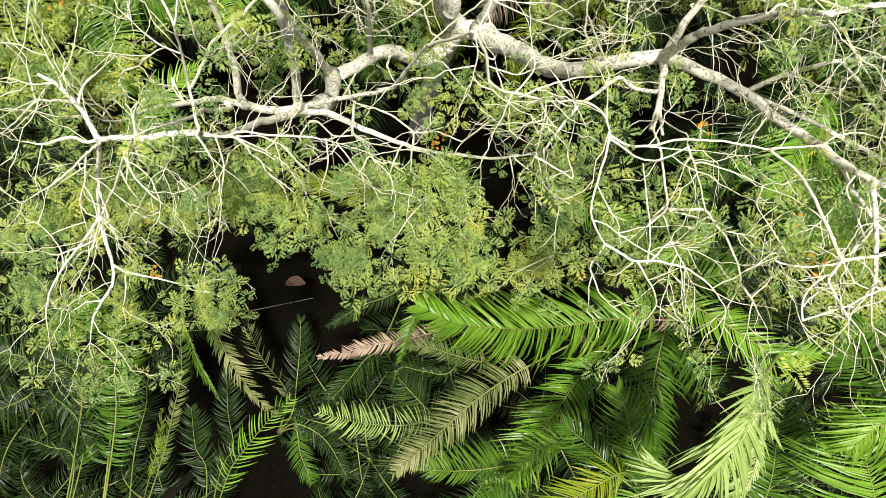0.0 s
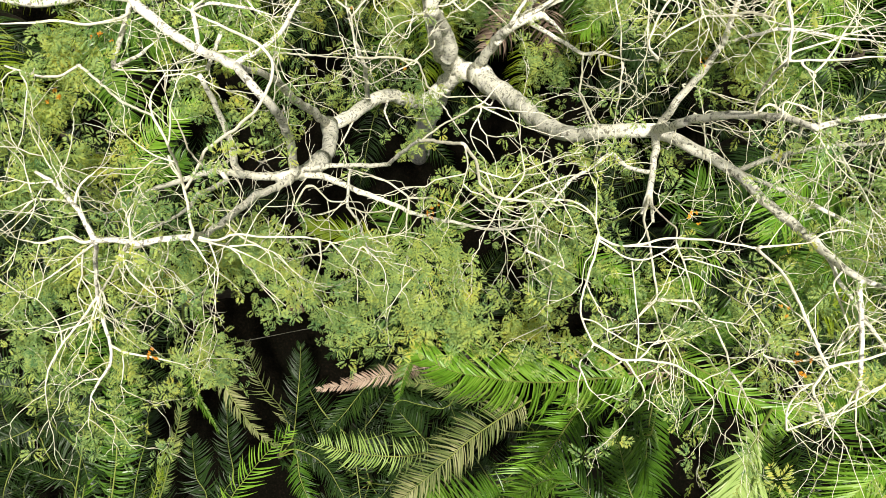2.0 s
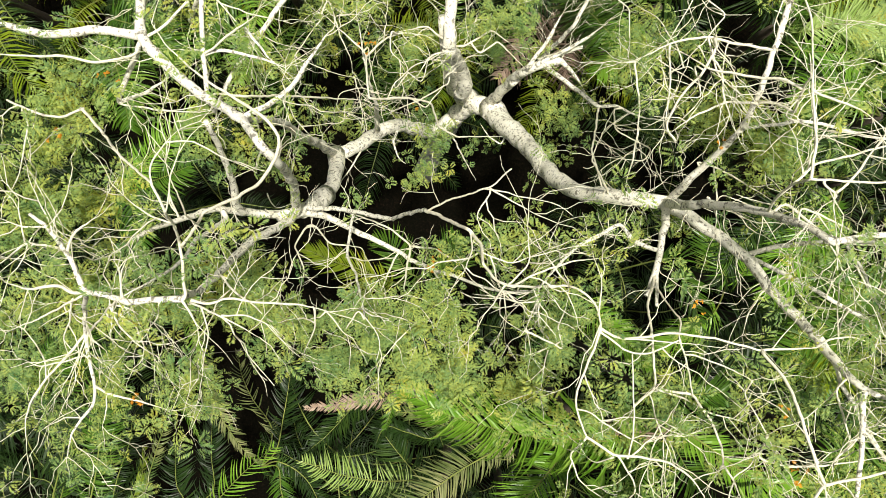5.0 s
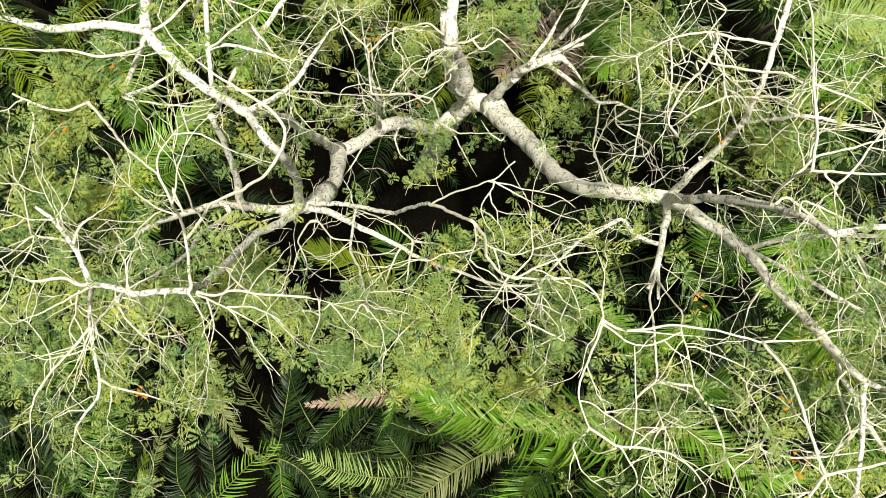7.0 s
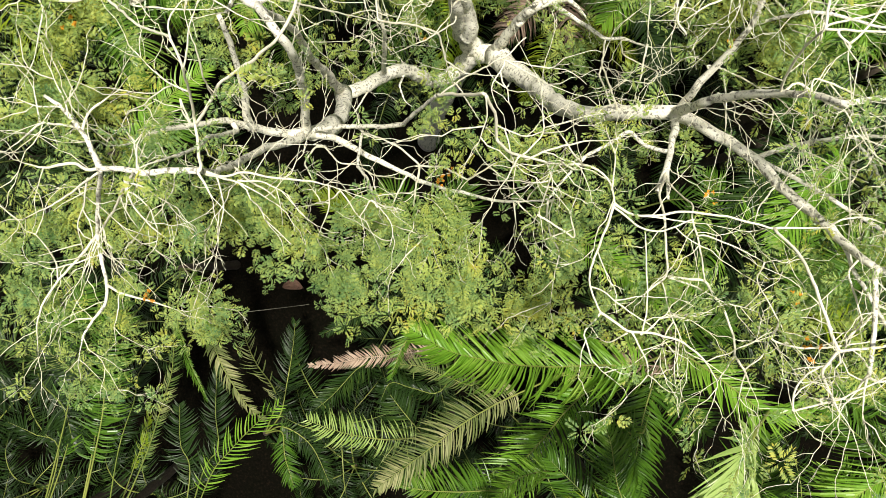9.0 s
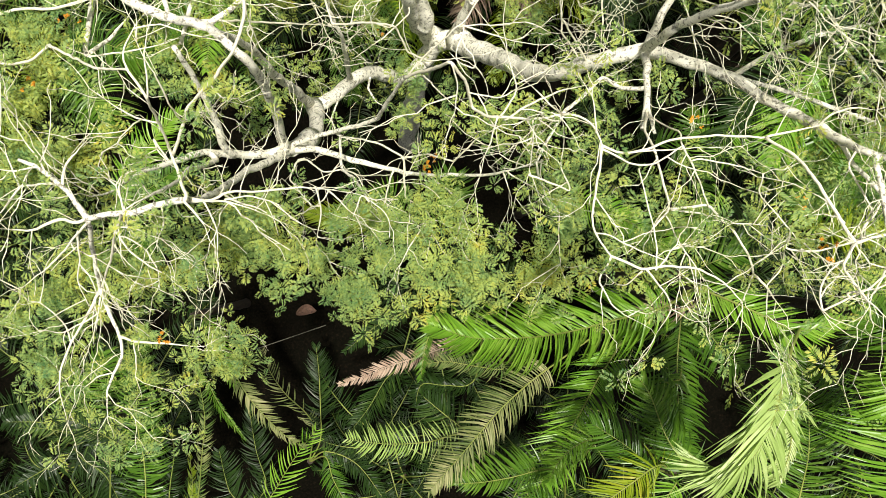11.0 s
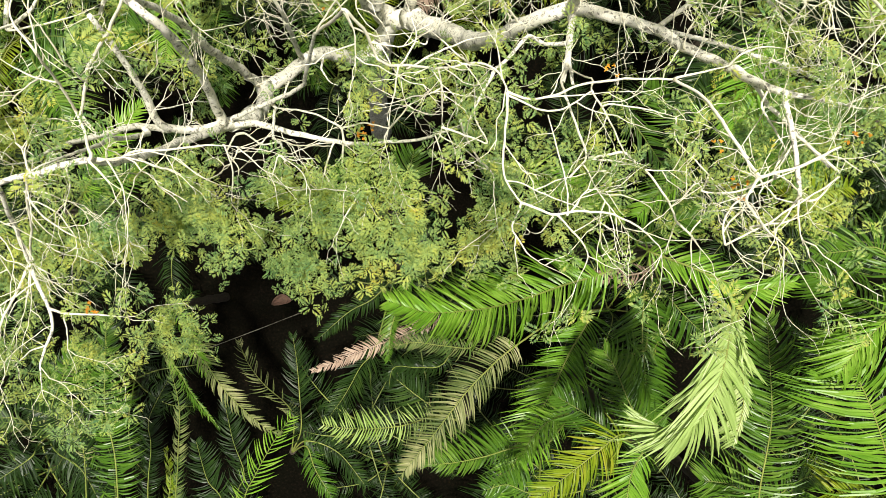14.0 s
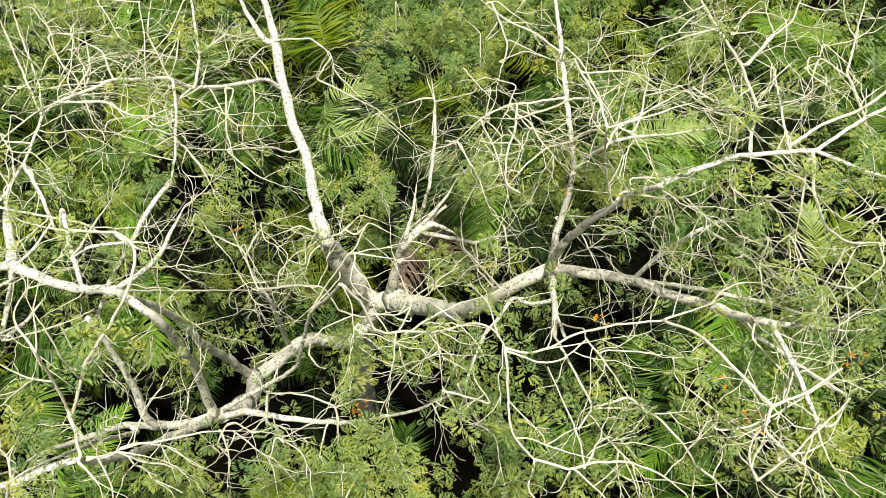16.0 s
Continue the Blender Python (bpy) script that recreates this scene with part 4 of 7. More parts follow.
limb(0.010, 0.006, (-3.04, 6.16, 14.00), (-2.72, 6.22, 13.91), (-2.33, 6.23, 13.81), (-1.93, 6.25, 13.70), free=True)
limb(0.008, 0.006, (-2.81, 5.92, 13.99), (-2.84, 5.97, 14.00), (-2.53, 6.19, 13.85), (-2.16, 6.23, 13.69), (-1.71, 6.18, 13.50), free=True)
limb(0.008, 0.006, (-2.89, 5.87, 14.00), (-2.88, 5.85, 14.00), (-2.59, 6.03, 13.90), (-2.21, 6.04, 13.79), (-1.93, 5.90, 13.70), free=True)
limb(0.008, 0.007, (-2.67, 6.09, 13.92), (-2.68, 6.15, 14.00), (-2.59, 6.58, 14.00), (-2.54, 6.98, 14.00), free=True)
limb(0.008, 0.006, (-2.84, 7.02, 14.00), (-2.88, 6.94, 14.00), (-2.74, 6.51, 13.97), (-2.59, 6.30, 13.95), (-2.48, 5.72, 13.90), free=True)
limb(0.008, 0.004, (-2.88, 6.94, 14.00), (-2.84, 7.02, 14.00), (-2.57, 7.00, 13.94), (-2.27, 7.02, 13.86), (-2.04, 7.26, 13.80), free=True)
limb(0.010, 0.007, (-1.71, 7.44, 13.79), (-2.21, 7.43, 14.00), (-2.09, 7.09, 13.85), (-2.03, 6.86, 13.75), (-1.74, 6.73, 13.60), free=True)
limb(0.008, 0.004, (-2.07, 7.00, 13.81), (-2.07, 7.02, 13.80), (-1.98, 6.71, 13.67), (-1.85, 6.60, 13.60), (-1.80, 6.36, 13.50), free=True)
limb(0.009, 0.004, (-1.65, 7.50, 13.53), (-1.71, 7.47, 13.80), (-1.73, 6.95, 13.71), (-1.81, 6.38, 13.61), (-1.81, 5.80, 13.50), free=True)
limb(0.009, 0.004, (-1.09, 7.68, 13.41), (-1.19, 7.68, 13.40), (-1.44, 7.05, 13.49), (-1.76, 6.67, 13.58), (-1.92, 6.58, 13.61), (-2.34, 6.57, 13.70), free=True)
limb(0.009, 0.004, (-1.32, 7.11, 13.40), (-1.52, 6.74, 13.40), (-1.66, 6.54, 13.40), free=True)
limb(0.010, 0.007, (-1.32, 7.11, 13.40), (-1.32, 7.17, 13.40), (-1.44, 6.72, 13.34), (-1.60, 6.40, 13.30), free=True)
limb(0.009, 0.007, (-1.15, 6.79, 12.97), (-1.19, 6.86, 13.00), (-1.01, 6.87, 12.76), (-0.81, 7.17, 12.53), (-0.58, 7.28, 12.30), free=True)
limb(0.013, 0.010, (-0.51, 6.96, 12.16), (-0.59, 7.25, 12.30), (-0.35, 7.59, 12.12), (-0.17, 7.71, 12.00), free=True)
limb(0.010, 0.007, (-1.19, 6.72, 12.92), (-1.20, 6.76, 13.00), (-1.05, 6.84, 12.91), (-0.93, 6.73, 12.80), free=True)
limb(0.010, 0.007, (-1.31, 6.48, 13.02), (-1.32, 6.49, 13.00), (-1.19, 6.72, 12.92), (-0.88, 6.86, 12.78), (-0.66, 7.46, 12.60), free=True)
limb(0.009, 0.004, (-0.87, 7.08, 12.59), (-0.81, 7.06, 12.60), (-0.67, 7.46, 12.54), (-0.52, 7.61, 12.50), free=True)
limb(0.009, 0.004, (-0.84, 7.13, 12.56), (-0.83, 7.18, 12.60), (-0.83, 7.52, 12.72), (-0.95, 7.71, 12.80), free=True)
limb(0.009, 0.004, (-0.73, 6.81, 12.37), (-0.72, 6.86, 12.40), (-0.58, 6.69, 12.20), (-0.30, 6.70, 12.00), free=True)
limb(0.011, 0.007, (-0.59, 6.90, 12.24), (-0.59, 6.86, 12.20), (-0.67, 6.28, 12.29), (-0.74, 6.07, 12.33), (-0.65, 5.65, 12.40), free=True)
limb(0.011, 0.006, (-1.17, 6.54, 12.80), (-1.01, 5.99, 12.80), (-0.87, 5.79, 12.80), (-0.90, 5.52, 12.80), free=True)
limb(0.011, 0.006, (-0.96, 6.60, 12.61), (-0.84, 6.59, 12.60), (-1.00, 6.11, 12.69), (-1.09, 5.48, 12.80), free=True)
limb(0.008, 0.004, (-0.87, 5.79, 12.80), (-0.53, 5.91, 12.43), (-0.30, 6.01, 12.20), free=True)
limb(0.008, 0.004, (-0.99, 5.97, 12.80), (-1.01, 5.94, 12.80), (-1.24, 5.61, 13.04), (-1.40, 5.47, 13.20), free=True)
limb(0.008, 0.004, (-1.06, 6.16, 12.80), (-1.38, 5.98, 13.05), (-1.54, 6.02, 13.20), free=True)
limb(0.010, 0.007, (-1.55, 6.22, 13.11), (-1.42, 6.18, 13.20), (-1.22, 6.32, 13.13), (-1.05, 6.93, 13.00), free=True)
limb(0.010, 0.006, (-1.53, 5.72, 13.47), (-1.56, 5.70, 13.40), (-1.78, 5.56, 13.50), (-1.94, 5.72, 13.61), (-2.13, 5.69, 13.70), free=True)
limb(0.008, 0.006, (-2.13, 5.69, 13.70), (-2.23, 5.89, 13.78), (-2.47, 5.93, 13.88), (-2.77, 5.87, 14.00), free=True)
limb(0.007, 0.004, (-2.35, 5.44, 13.83), (-2.32, 5.61, 13.80), (-2.10, 5.69, 13.70), (-1.88, 5.65, 13.60), free=True)
limb(0.007, 0.004, (-2.10, 5.70, 13.70), (-2.05, 6.10, 13.70), (-2.08, 6.24, 13.70), free=True)
limb(0.007, 0.004, (-3.08, 5.53, 14.06), (-2.97, 5.49, 14.00), (-2.57, 5.50, 13.89), (-2.26, 5.42, 13.80), (-1.96, 5.26, 13.71), (-1.59, 5.01, 13.60), free=True)
limb(0.007, 0.004, (-2.49, 5.83, 14.00), (-2.43, 5.50, 13.96), (-2.32, 5.31, 13.94), (-2.40, 5.02, 13.90), free=True)
limb(0.007, 0.004, (-3.06, 5.61, 14.04), (-3.07, 5.60, 14.00), (-2.79, 5.70, 14.00), (-2.65, 5.70, 14.00), free=True)
limb(0.007, 0.004, (-2.75, 5.69, 14.00), (-2.69, 5.50, 13.94), (-2.61, 5.43, 13.90), free=True)
limb(0.007, 0.004, (-3.32, 6.23, 14.00), (-3.52, 6.36, 14.00), (-3.03, 6.20, 14.00), (-2.62, 6.04, 14.00), free=True)
limb(0.007, 0.004, (-3.32, 6.23, 14.00), (-3.54, 5.99, 14.00), (-3.13, 5.83, 14.00), free=True)
limb(0.007, 0.004, (-3.13, 6.14, 14.00), (-3.11, 6.13, 14.00), (-2.90, 6.66, 14.00), (-2.57, 6.71, 14.00), free=True)
limb(0.007, 0.004, (-2.80, 6.11, 14.00), (-2.83, 6.06, 14.00), (-2.66, 6.48, 13.91), (-2.21, 6.67, 13.80), (-1.80, 6.69, 13.70), free=True)
limb(0.007, 0.004, (-2.53, 6.19, 13.85), (-2.51, 6.19, 13.90), (-2.54, 6.49, 13.85), (-2.33, 6.62, 13.79), (-1.96, 6.63, 13.70), free=True)
limb(0.007, 0.004, (-3.29, 6.29, 14.00), (-3.32, 6.23, 14.00), (-3.10, 6.35, 14.00), (-2.67, 6.25, 14.00), free=True)
limb(0.007, 0.004, (-3.31, 7.53, 14.00), (-3.06, 7.56, 14.00), (-2.83, 7.06, 14.00), (-2.79, 6.63, 14.00), (-2.74, 6.39, 14.00), free=True)
limb(0.007, 0.004, (-2.90, 7.20, 14.00), (-2.86, 7.22, 14.00), (-2.61, 7.36, 13.96), (-2.25, 7.41, 13.90), free=True)
limb(0.007, 0.004, (-1.55, 6.32, 13.32), (-1.61, 6.30, 13.30), (-1.71, 5.98, 13.34), (-1.67, 5.62, 13.37), (-1.50, 5.41, 13.40), free=True)
limb(0.007, 0.006, (-1.49, 5.21, 13.40), (-1.38, 5.01, 13.35), (-1.26, 4.79, 13.30), free=True)
limb(0.007, 0.004, (-1.49, 5.19, 13.40), (-1.61, 4.93, 13.37), (-1.50, 4.74, 13.34), (-1.52, 4.43, 13.30), free=True)
limb(0.007, 0.004, (-1.55, 5.39, 13.56), (-1.65, 5.40, 13.50), (-1.77, 5.51, 13.54), (-2.05, 5.51, 13.60), free=True)
limb(0.007, 0.004, (-1.58, 4.95, 13.67), (-1.60, 4.93, 13.60), (-1.98, 5.10, 13.71), (-2.29, 5.11, 13.80), free=True)
limb(0.007, 0.004, (-1.06, 5.30, 13.00), (-0.85, 5.48, 12.77), (-0.65, 5.52, 12.56), (-0.27, 5.71, 12.20), free=True)
limb(0.007, 0.004, (-0.87, 5.46, 12.79), (-0.78, 5.38, 12.80), (-0.51, 5.38, 12.53), (-0.40, 5.35, 12.40), free=True)
limb(0.008, 0.006, (-3.39, 5.44, 14.18), (-3.45, 5.50, 14.20), (-3.33, 5.18, 14.20), (-3.07, 5.11, 14.20), (-2.89, 4.82, 14.20), free=True)
limb(0.007, 0.006, (-3.35, 5.24, 14.20), (-3.43, 5.21, 14.20), (-3.27, 5.05, 14.20), (-3.11, 4.89, 14.20), free=True)
limb(0.007, 0.004, (-3.19, 5.64, 14.14), (-3.30, 5.75, 14.20), (-3.35, 5.43, 14.20), (-3.32, 5.02, 14.20), free=True)
limb(0.011, 0.007, (-3.15, 4.86, 14.22), (-3.11, 4.89, 14.20), (-3.07, 4.63, 14.22), (-2.90, 4.11, 14.26), (-2.74, 3.69, 14.30), free=True)
limb(0.009, 0.005, (-2.91, 4.14, 14.31), (-2.92, 4.10, 14.30), (-3.41, 3.73, 14.40), free=True)
limb(0.008, 0.004, (-2.56, 3.97, 14.20), (-2.47, 3.64, 14.25), (-2.57, 3.36, 14.30), free=True)
limb(0.008, 0.004, (-2.76, 4.07, 14.29), (-2.78, 4.03, 14.20), (-2.52, 3.73, 14.20), (-2.25, 3.56, 14.20), free=True)
limb(0.008, 0.006, (-2.56, 3.97, 14.20), (-2.22, 3.89, 14.10), (-1.84, 3.87, 14.00), free=True)
limb(0.007, 0.004, (-2.10, 3.71, 14.08), (-2.18, 3.74, 14.00), (-2.00, 3.66, 13.89), (-1.84, 3.65, 13.80), free=True)
limb(0.008, 0.006, (-1.16, 3.95, 12.67), (-1.13, 4.05, 12.60), (-1.06, 3.72, 12.49), (-0.97, 3.47, 12.40), free=True)
limb(0.010, 0.006, (-1.67, 4.28, 13.00), (-1.61, 4.47, 13.00), (-1.47, 4.11, 12.77), (-1.32, 3.84, 12.60), (-1.30, 3.66, 12.50), free=True)
limb(0.007, 0.004, (-1.65, 4.26, 12.99), (-1.97, 3.73, 13.00), (-1.55, 3.63, 12.74), (-1.22, 3.61, 12.56), (-0.97, 3.47, 12.40), free=True)
limb(0.007, 0.004, (-0.97, 3.47, 12.40), (-1.19, 3.54, 12.40), (-1.48, 3.45, 12.40), (-1.51, 3.25, 12.40), (-1.26, 3.15, 12.40), free=True)
limb(0.008, 0.007, (-0.87, 3.47, 12.10), (-0.78, 3.67, 12.20), (-0.57, 3.99, 11.92), (-0.37, 4.11, 11.73), (-0.04, 4.45, 11.40), free=True)
limb(0.007, 0.004, (-0.78, 3.67, 12.20), (-0.76, 3.58, 12.20), (-0.59, 3.81, 12.37), (-0.75, 4.05, 12.55), (-1.04, 4.28, 12.80), free=True)
limb(0.007, 0.004, (-0.64, 3.88, 12.01), (-0.43, 3.74, 12.00), (-0.34, 4.13, 12.11), (-0.52, 4.37, 12.20), free=True)
limb(0.008, 0.004, (-0.57, 3.58, 11.66), (-0.36, 3.43, 11.80), (-0.14, 3.78, 11.68), (-0.17, 4.11, 11.60), free=True)
limb(0.008, 0.004, (-1.92, 3.18, 13.36), (-1.98, 3.13, 13.40), (-1.86, 2.79, 13.29), (-1.89, 2.53, 13.20), free=True)
limb(0.008, 0.004, (-1.98, 3.13, 13.40), (-1.93, 3.23, 13.40), (-1.90, 2.98, 13.19), (-1.69, 2.77, 12.95), (-1.53, 2.69, 12.80), free=True)
limb(0.010, 0.004, (0.42, 7.51, 12.19), (0.52, 7.56, 12.00), (0.63, 7.36, 12.06), (0.67, 7.06, 12.14), (0.67, 6.82, 12.20), free=True)
limb(0.009, 0.004, (1.15, 6.11, 11.75), (1.16, 6.10, 11.80), (1.43, 5.72, 11.69), (1.63, 5.42, 11.60), free=True)
limb(0.009, 0.004, (0.67, 6.91, 12.18), (0.70, 6.87, 12.00), (0.93, 6.48, 11.91), (1.25, 6.08, 11.80), free=True)
limb(0.009, 0.004, (1.22, 6.09, 11.80), (1.11, 5.82, 11.75), (0.97, 5.57, 11.70), free=True)
limb(0.007, 0.004, (1.52, 6.20, 11.68), (1.51, 6.24, 11.70), (1.49, 5.79, 11.63), (1.37, 5.62, 11.60), free=True)
limb(0.011, 0.007, (2.04, 5.72, 11.31), (1.98, 5.69, 11.40), (2.17, 6.20, 11.58), (2.13, 6.58, 11.70), (2.16, 6.86, 11.79), (2.03, 7.11, 11.89), (1.82, 7.38, 12.00), free=True)
limb(0.008, 0.005, (2.06, 7.06, 11.86), (2.06, 7.01, 12.00), (2.32, 7.08, 12.12), (2.69, 7.02, 12.28), (2.95, 6.96, 12.40), free=True)
limb(0.010, 0.004, (2.14, 6.64, 11.72), (2.19, 6.61, 11.80), (2.51, 6.73, 11.99), (2.77, 6.96, 12.18), (2.82, 7.35, 12.40), free=True)
limb(0.007, 0.004, (2.73, 5.67, 13.00), (2.93, 6.33, 12.90), (2.74, 6.90, 12.80), free=True)
limb(0.008, 0.005, (1.82, 7.38, 12.00), (1.93, 7.72, 12.40), (1.92, 7.36, 12.27), (1.97, 7.17, 12.20), free=True)
limb(0.007, 0.004, (2.33, 4.24, 14.51), (2.39, 4.31, 14.60), (2.23, 3.95, 14.60), (2.05, 3.61, 14.60), free=True)
limb(0.008, 0.004, (2.27, 5.04, 14.00), (2.31, 4.46, 14.36), (2.37, 3.82, 14.80), free=True)
limb(0.007, 0.005, (2.38, 4.09, 15.00), (2.57, 3.98, 15.00), (2.39, 3.72, 15.00), (2.18, 3.48, 15.00), free=True)
limb(0.007, 0.004, (2.51, 4.30, 15.00), (2.44, 4.32, 15.00), (2.80, 4.39, 15.00), (2.96, 4.26, 15.00), (3.12, 4.14, 15.00), free=True)
limb(0.007, 0.004, (2.63, 4.57, 15.00), (2.66, 4.59, 15.00), (2.91, 4.32, 15.00), (3.09, 4.15, 15.00), free=True)
limb(0.007, 0.004, (2.63, 4.85, 15.00), (2.60, 4.85, 15.00), (2.85, 4.78, 15.00), (3.09, 4.67, 15.00), free=True)
limb(0.007, 0.004, (2.60, 4.85, 15.00), (2.42, 4.77, 14.80), (2.67, 4.84, 14.89), (2.96, 5.01, 15.00), free=True)
limb(0.007, 0.004, (2.63, 5.15, 15.00), (2.70, 5.16, 15.00), (2.78, 4.97, 15.00), (2.92, 4.76, 15.00), free=True)
limb(0.007, 0.004, (2.26, 3.49, 14.80), (2.19, 3.68, 14.80), (2.06, 4.10, 14.39), (1.86, 4.37, 14.00), free=True)
limb(0.007, 0.003, (2.08, 3.39, 14.93), (2.12, 3.44, 14.80), (2.34, 3.52, 14.80), (2.44, 3.31, 14.80), free=True)
limb(0.007, 0.003, (2.05, 3.61, 14.60), (2.02, 3.62, 14.60), (2.31, 3.42, 14.74), (2.62, 3.20, 14.89), (2.85, 3.15, 15.00), free=True)
limb(0.007, 0.003, (2.61, 3.72, 15.00), (2.58, 3.63, 15.00), (2.57, 3.37, 15.00), (2.61, 3.21, 15.00), free=True)
limb(0.007, 0.003, (2.33, 3.65, 15.00), (2.31, 3.67, 15.00), (2.44, 3.48, 15.00), (2.49, 3.32, 15.00), free=True)
limb(0.010, 0.006, (2.02, 4.96, 12.40), (2.19, 4.78, 12.54), (2.19, 4.51, 12.66), (2.18, 4.20, 12.80), free=True)
limb(0.007, 0.004, (3.09, 4.15, 15.00), (3.06, 4.07, 15.00), (3.02, 3.85, 15.00), (3.07, 3.72, 15.00), free=True)
limb(0.010, 0.005, (3.17, 4.19, 15.00), (3.17, 4.20, 15.20), (3.22, 3.85, 15.34), (3.19, 3.55, 15.46), (3.13, 3.08, 15.65), (3.08, 2.73, 15.80), free=True)
limb(0.006, 0.004, (3.06, 2.45, 15.80), (2.96, 2.51, 16.00), (3.09, 2.79, 16.00), (3.32, 3.11, 16.00), (3.47, 3.34, 16.00), free=True)
limb(0.007, 0.004, (3.03, 3.09, 15.61), (2.91, 2.93, 15.60), (3.12, 2.81, 15.77), (3.39, 2.75, 15.98), (3.65, 2.68, 16.21), (3.75, 2.72, 16.30), free=True)
limb(0.006, 0.003, (3.07, 2.67, 15.80), (3.04, 2.68, 15.80), (3.08, 2.75, 15.87), (3.31, 2.61, 16.06), (3.47, 2.49, 16.20), free=True)
limb(0.006, 0.003, (3.01, 2.88, 15.67), (2.97, 2.82, 15.70), (2.88, 2.73, 15.56), (2.81, 2.58, 15.40), free=True)
limb(0.006, 0.003, (3.01, 2.88, 15.67), (3.00, 2.91, 15.70), (2.89, 2.99, 15.52), (2.83, 3.12, 15.40), free=True)
limb(0.006, 0.003, (3.14, 2.71, 15.92), (3.18, 2.73, 15.90), (3.43, 2.77, 16.08), (3.50, 2.80, 16.14), (3.59, 2.80, 16.20), free=True)
limb(0.006, 0.004, (2.80, 2.19, 15.80), (2.96, 2.32, 15.80), (3.07, 2.47, 15.80), (3.07, 2.70, 15.80), free=True)
limb(0.007, 0.004, (3.65, 2.68, 16.28), (3.65, 2.62, 16.30), (3.73, 2.50, 16.26), (3.89, 2.46, 16.21), (4.18, 2.49, 16.14), (4.34, 2.49, 16.10), free=True)
limb(0.006, 0.003, (3.71, 2.43, 16.29), (3.71, 2.45, 16.30), (3.99, 2.36, 16.18), (4.23, 2.38, 16.10), free=True)
limb(0.006, 0.003, (3.74, 2.44, 16.29), (3.76, 2.43, 16.30), (4.00, 2.54, 16.23), (4.10, 2.62, 16.20), free=True)
limb(0.006, 0.003, (3.92, 2.46, 16.20), (3.91, 2.43, 16.20), (4.23, 2.62, 16.15), (4.44, 2.68, 16.13), (4.58, 2.59, 16.10), free=True)
limb(0.006, 0.003, (3.71, 2.45, 16.30), (3.69, 2.45, 16.30), (3.79, 2.30, 16.21), (3.81, 2.06, 16.10), free=True)
limb(0.006, 0.003, (3.96, 2.37, 16.19), (3.94, 2.33, 16.20), (3.86, 2.15, 16.14), (3.75, 2.11, 16.10), free=True)
limb(0.006, 0.003, (4.11, 2.17, 16.09), (4.09, 2.20, 16.10), (3.99, 2.16, 16.10), (3.90, 2.19, 16.10), free=True)
limb(0.007, 0.003, (4.55, 2.79, 16.20), (4.56, 2.82, 16.20), (4.48, 2.63, 16.14), (4.37, 2.56, 16.10), free=True)
limb(0.007, 0.003, (4.54, 2.76, 16.20), (4.57, 2.75, 16.20), (4.53, 2.64, 16.15), (4.44, 2.60, 16.10), free=True)
limb(0.007, 0.003, (4.48, 3.35, 16.00), (4.50, 3.33, 16.00), (4.72, 3.31, 16.00), (4.81, 3.18, 16.00), free=True)
limb(0.007, 0.004, (4.50, 3.33, 16.00), (4.43, 3.32, 16.00), (4.74, 3.55, 16.00), (4.95, 3.46, 16.00), (5.12, 3.30, 16.00), free=True)
limb(0.007, 0.003, (5.05, 3.36, 16.00), (4.96, 3.14, 16.00), (4.85, 2.99, 16.00), (4.86, 2.82, 16.00), free=True)
limb(0.009, 0.006, (4.47, 2.97, 16.00), (4.47, 2.94, 16.00), (4.67, 3.11, 16.00), (4.89, 3.26, 16.00), (5.08, 3.35, 16.00), free=True)
limb(0.006, 0.003, (3.66, 3.33, 16.00), (3.64, 3.34, 16.20), (3.92, 3.41, 16.12), (4.18, 3.40, 16.05), (4.37, 3.51, 16.00), free=True)
limb(0.007, 0.003, (3.92, 3.41, 16.12), (3.91, 3.43, 16.10), (4.15, 3.61, 16.04), (4.34, 3.66, 16.00), free=True)
limb(0.007, 0.003, (4.34, 3.73, 16.01), (4.27, 3.72, 16.00), (4.04, 3.67, 16.00), (3.82, 3.63, 16.00), (3.55, 3.63, 16.00), free=True)
limb(0.006, 0.003, (3.32, 3.11, 16.00), (3.27, 3.13, 15.90), (3.08, 3.28, 15.69), (3.02, 3.42, 15.60), free=True)
limb(0.006, 0.003, (3.88, 2.51, 16.22), (3.91, 2.55, 16.20), (3.89, 2.64, 16.22), (3.71, 2.66, 16.26), (3.55, 2.71, 16.30), free=True)
limb(0.004, 0.003, (4.40, 2.22, 16.20), (4.32, 2.25, 16.20), (4.39, 2.11, 16.20), (4.32, 2.01, 16.20), free=True)
limb(0.007, 0.004, (5.14, 2.84, 16.05), (5.07, 2.90, 16.00), (4.97, 2.71, 16.02), (5.08, 2.49, 16.05), (5.15, 2.33, 16.08), (5.15, 2.12, 16.10), free=True)
limb(0.007, 0.003, (5.14, 2.84, 16.05), (5.28, 3.01, 16.00), (5.32, 2.84, 16.03), (5.35, 2.64, 16.07), (5.30, 2.43, 16.10), free=True)
limb(0.008, 0.005, (5.16, 2.15, 16.10), (5.31, 2.29, 16.06), (5.64, 2.41, 16.00), free=True)
limb(0.007, 0.003, (5.00, 2.76, 16.01), (4.96, 2.79, 16.00), (5.14, 2.81, 16.00), (5.15, 2.67, 16.00), free=True)
limb(0.007, 0.004, (5.27, 3.51, 16.00), (5.42, 3.36, 16.00), (5.64, 3.32, 16.00), (5.72, 3.17, 16.00), free=True)
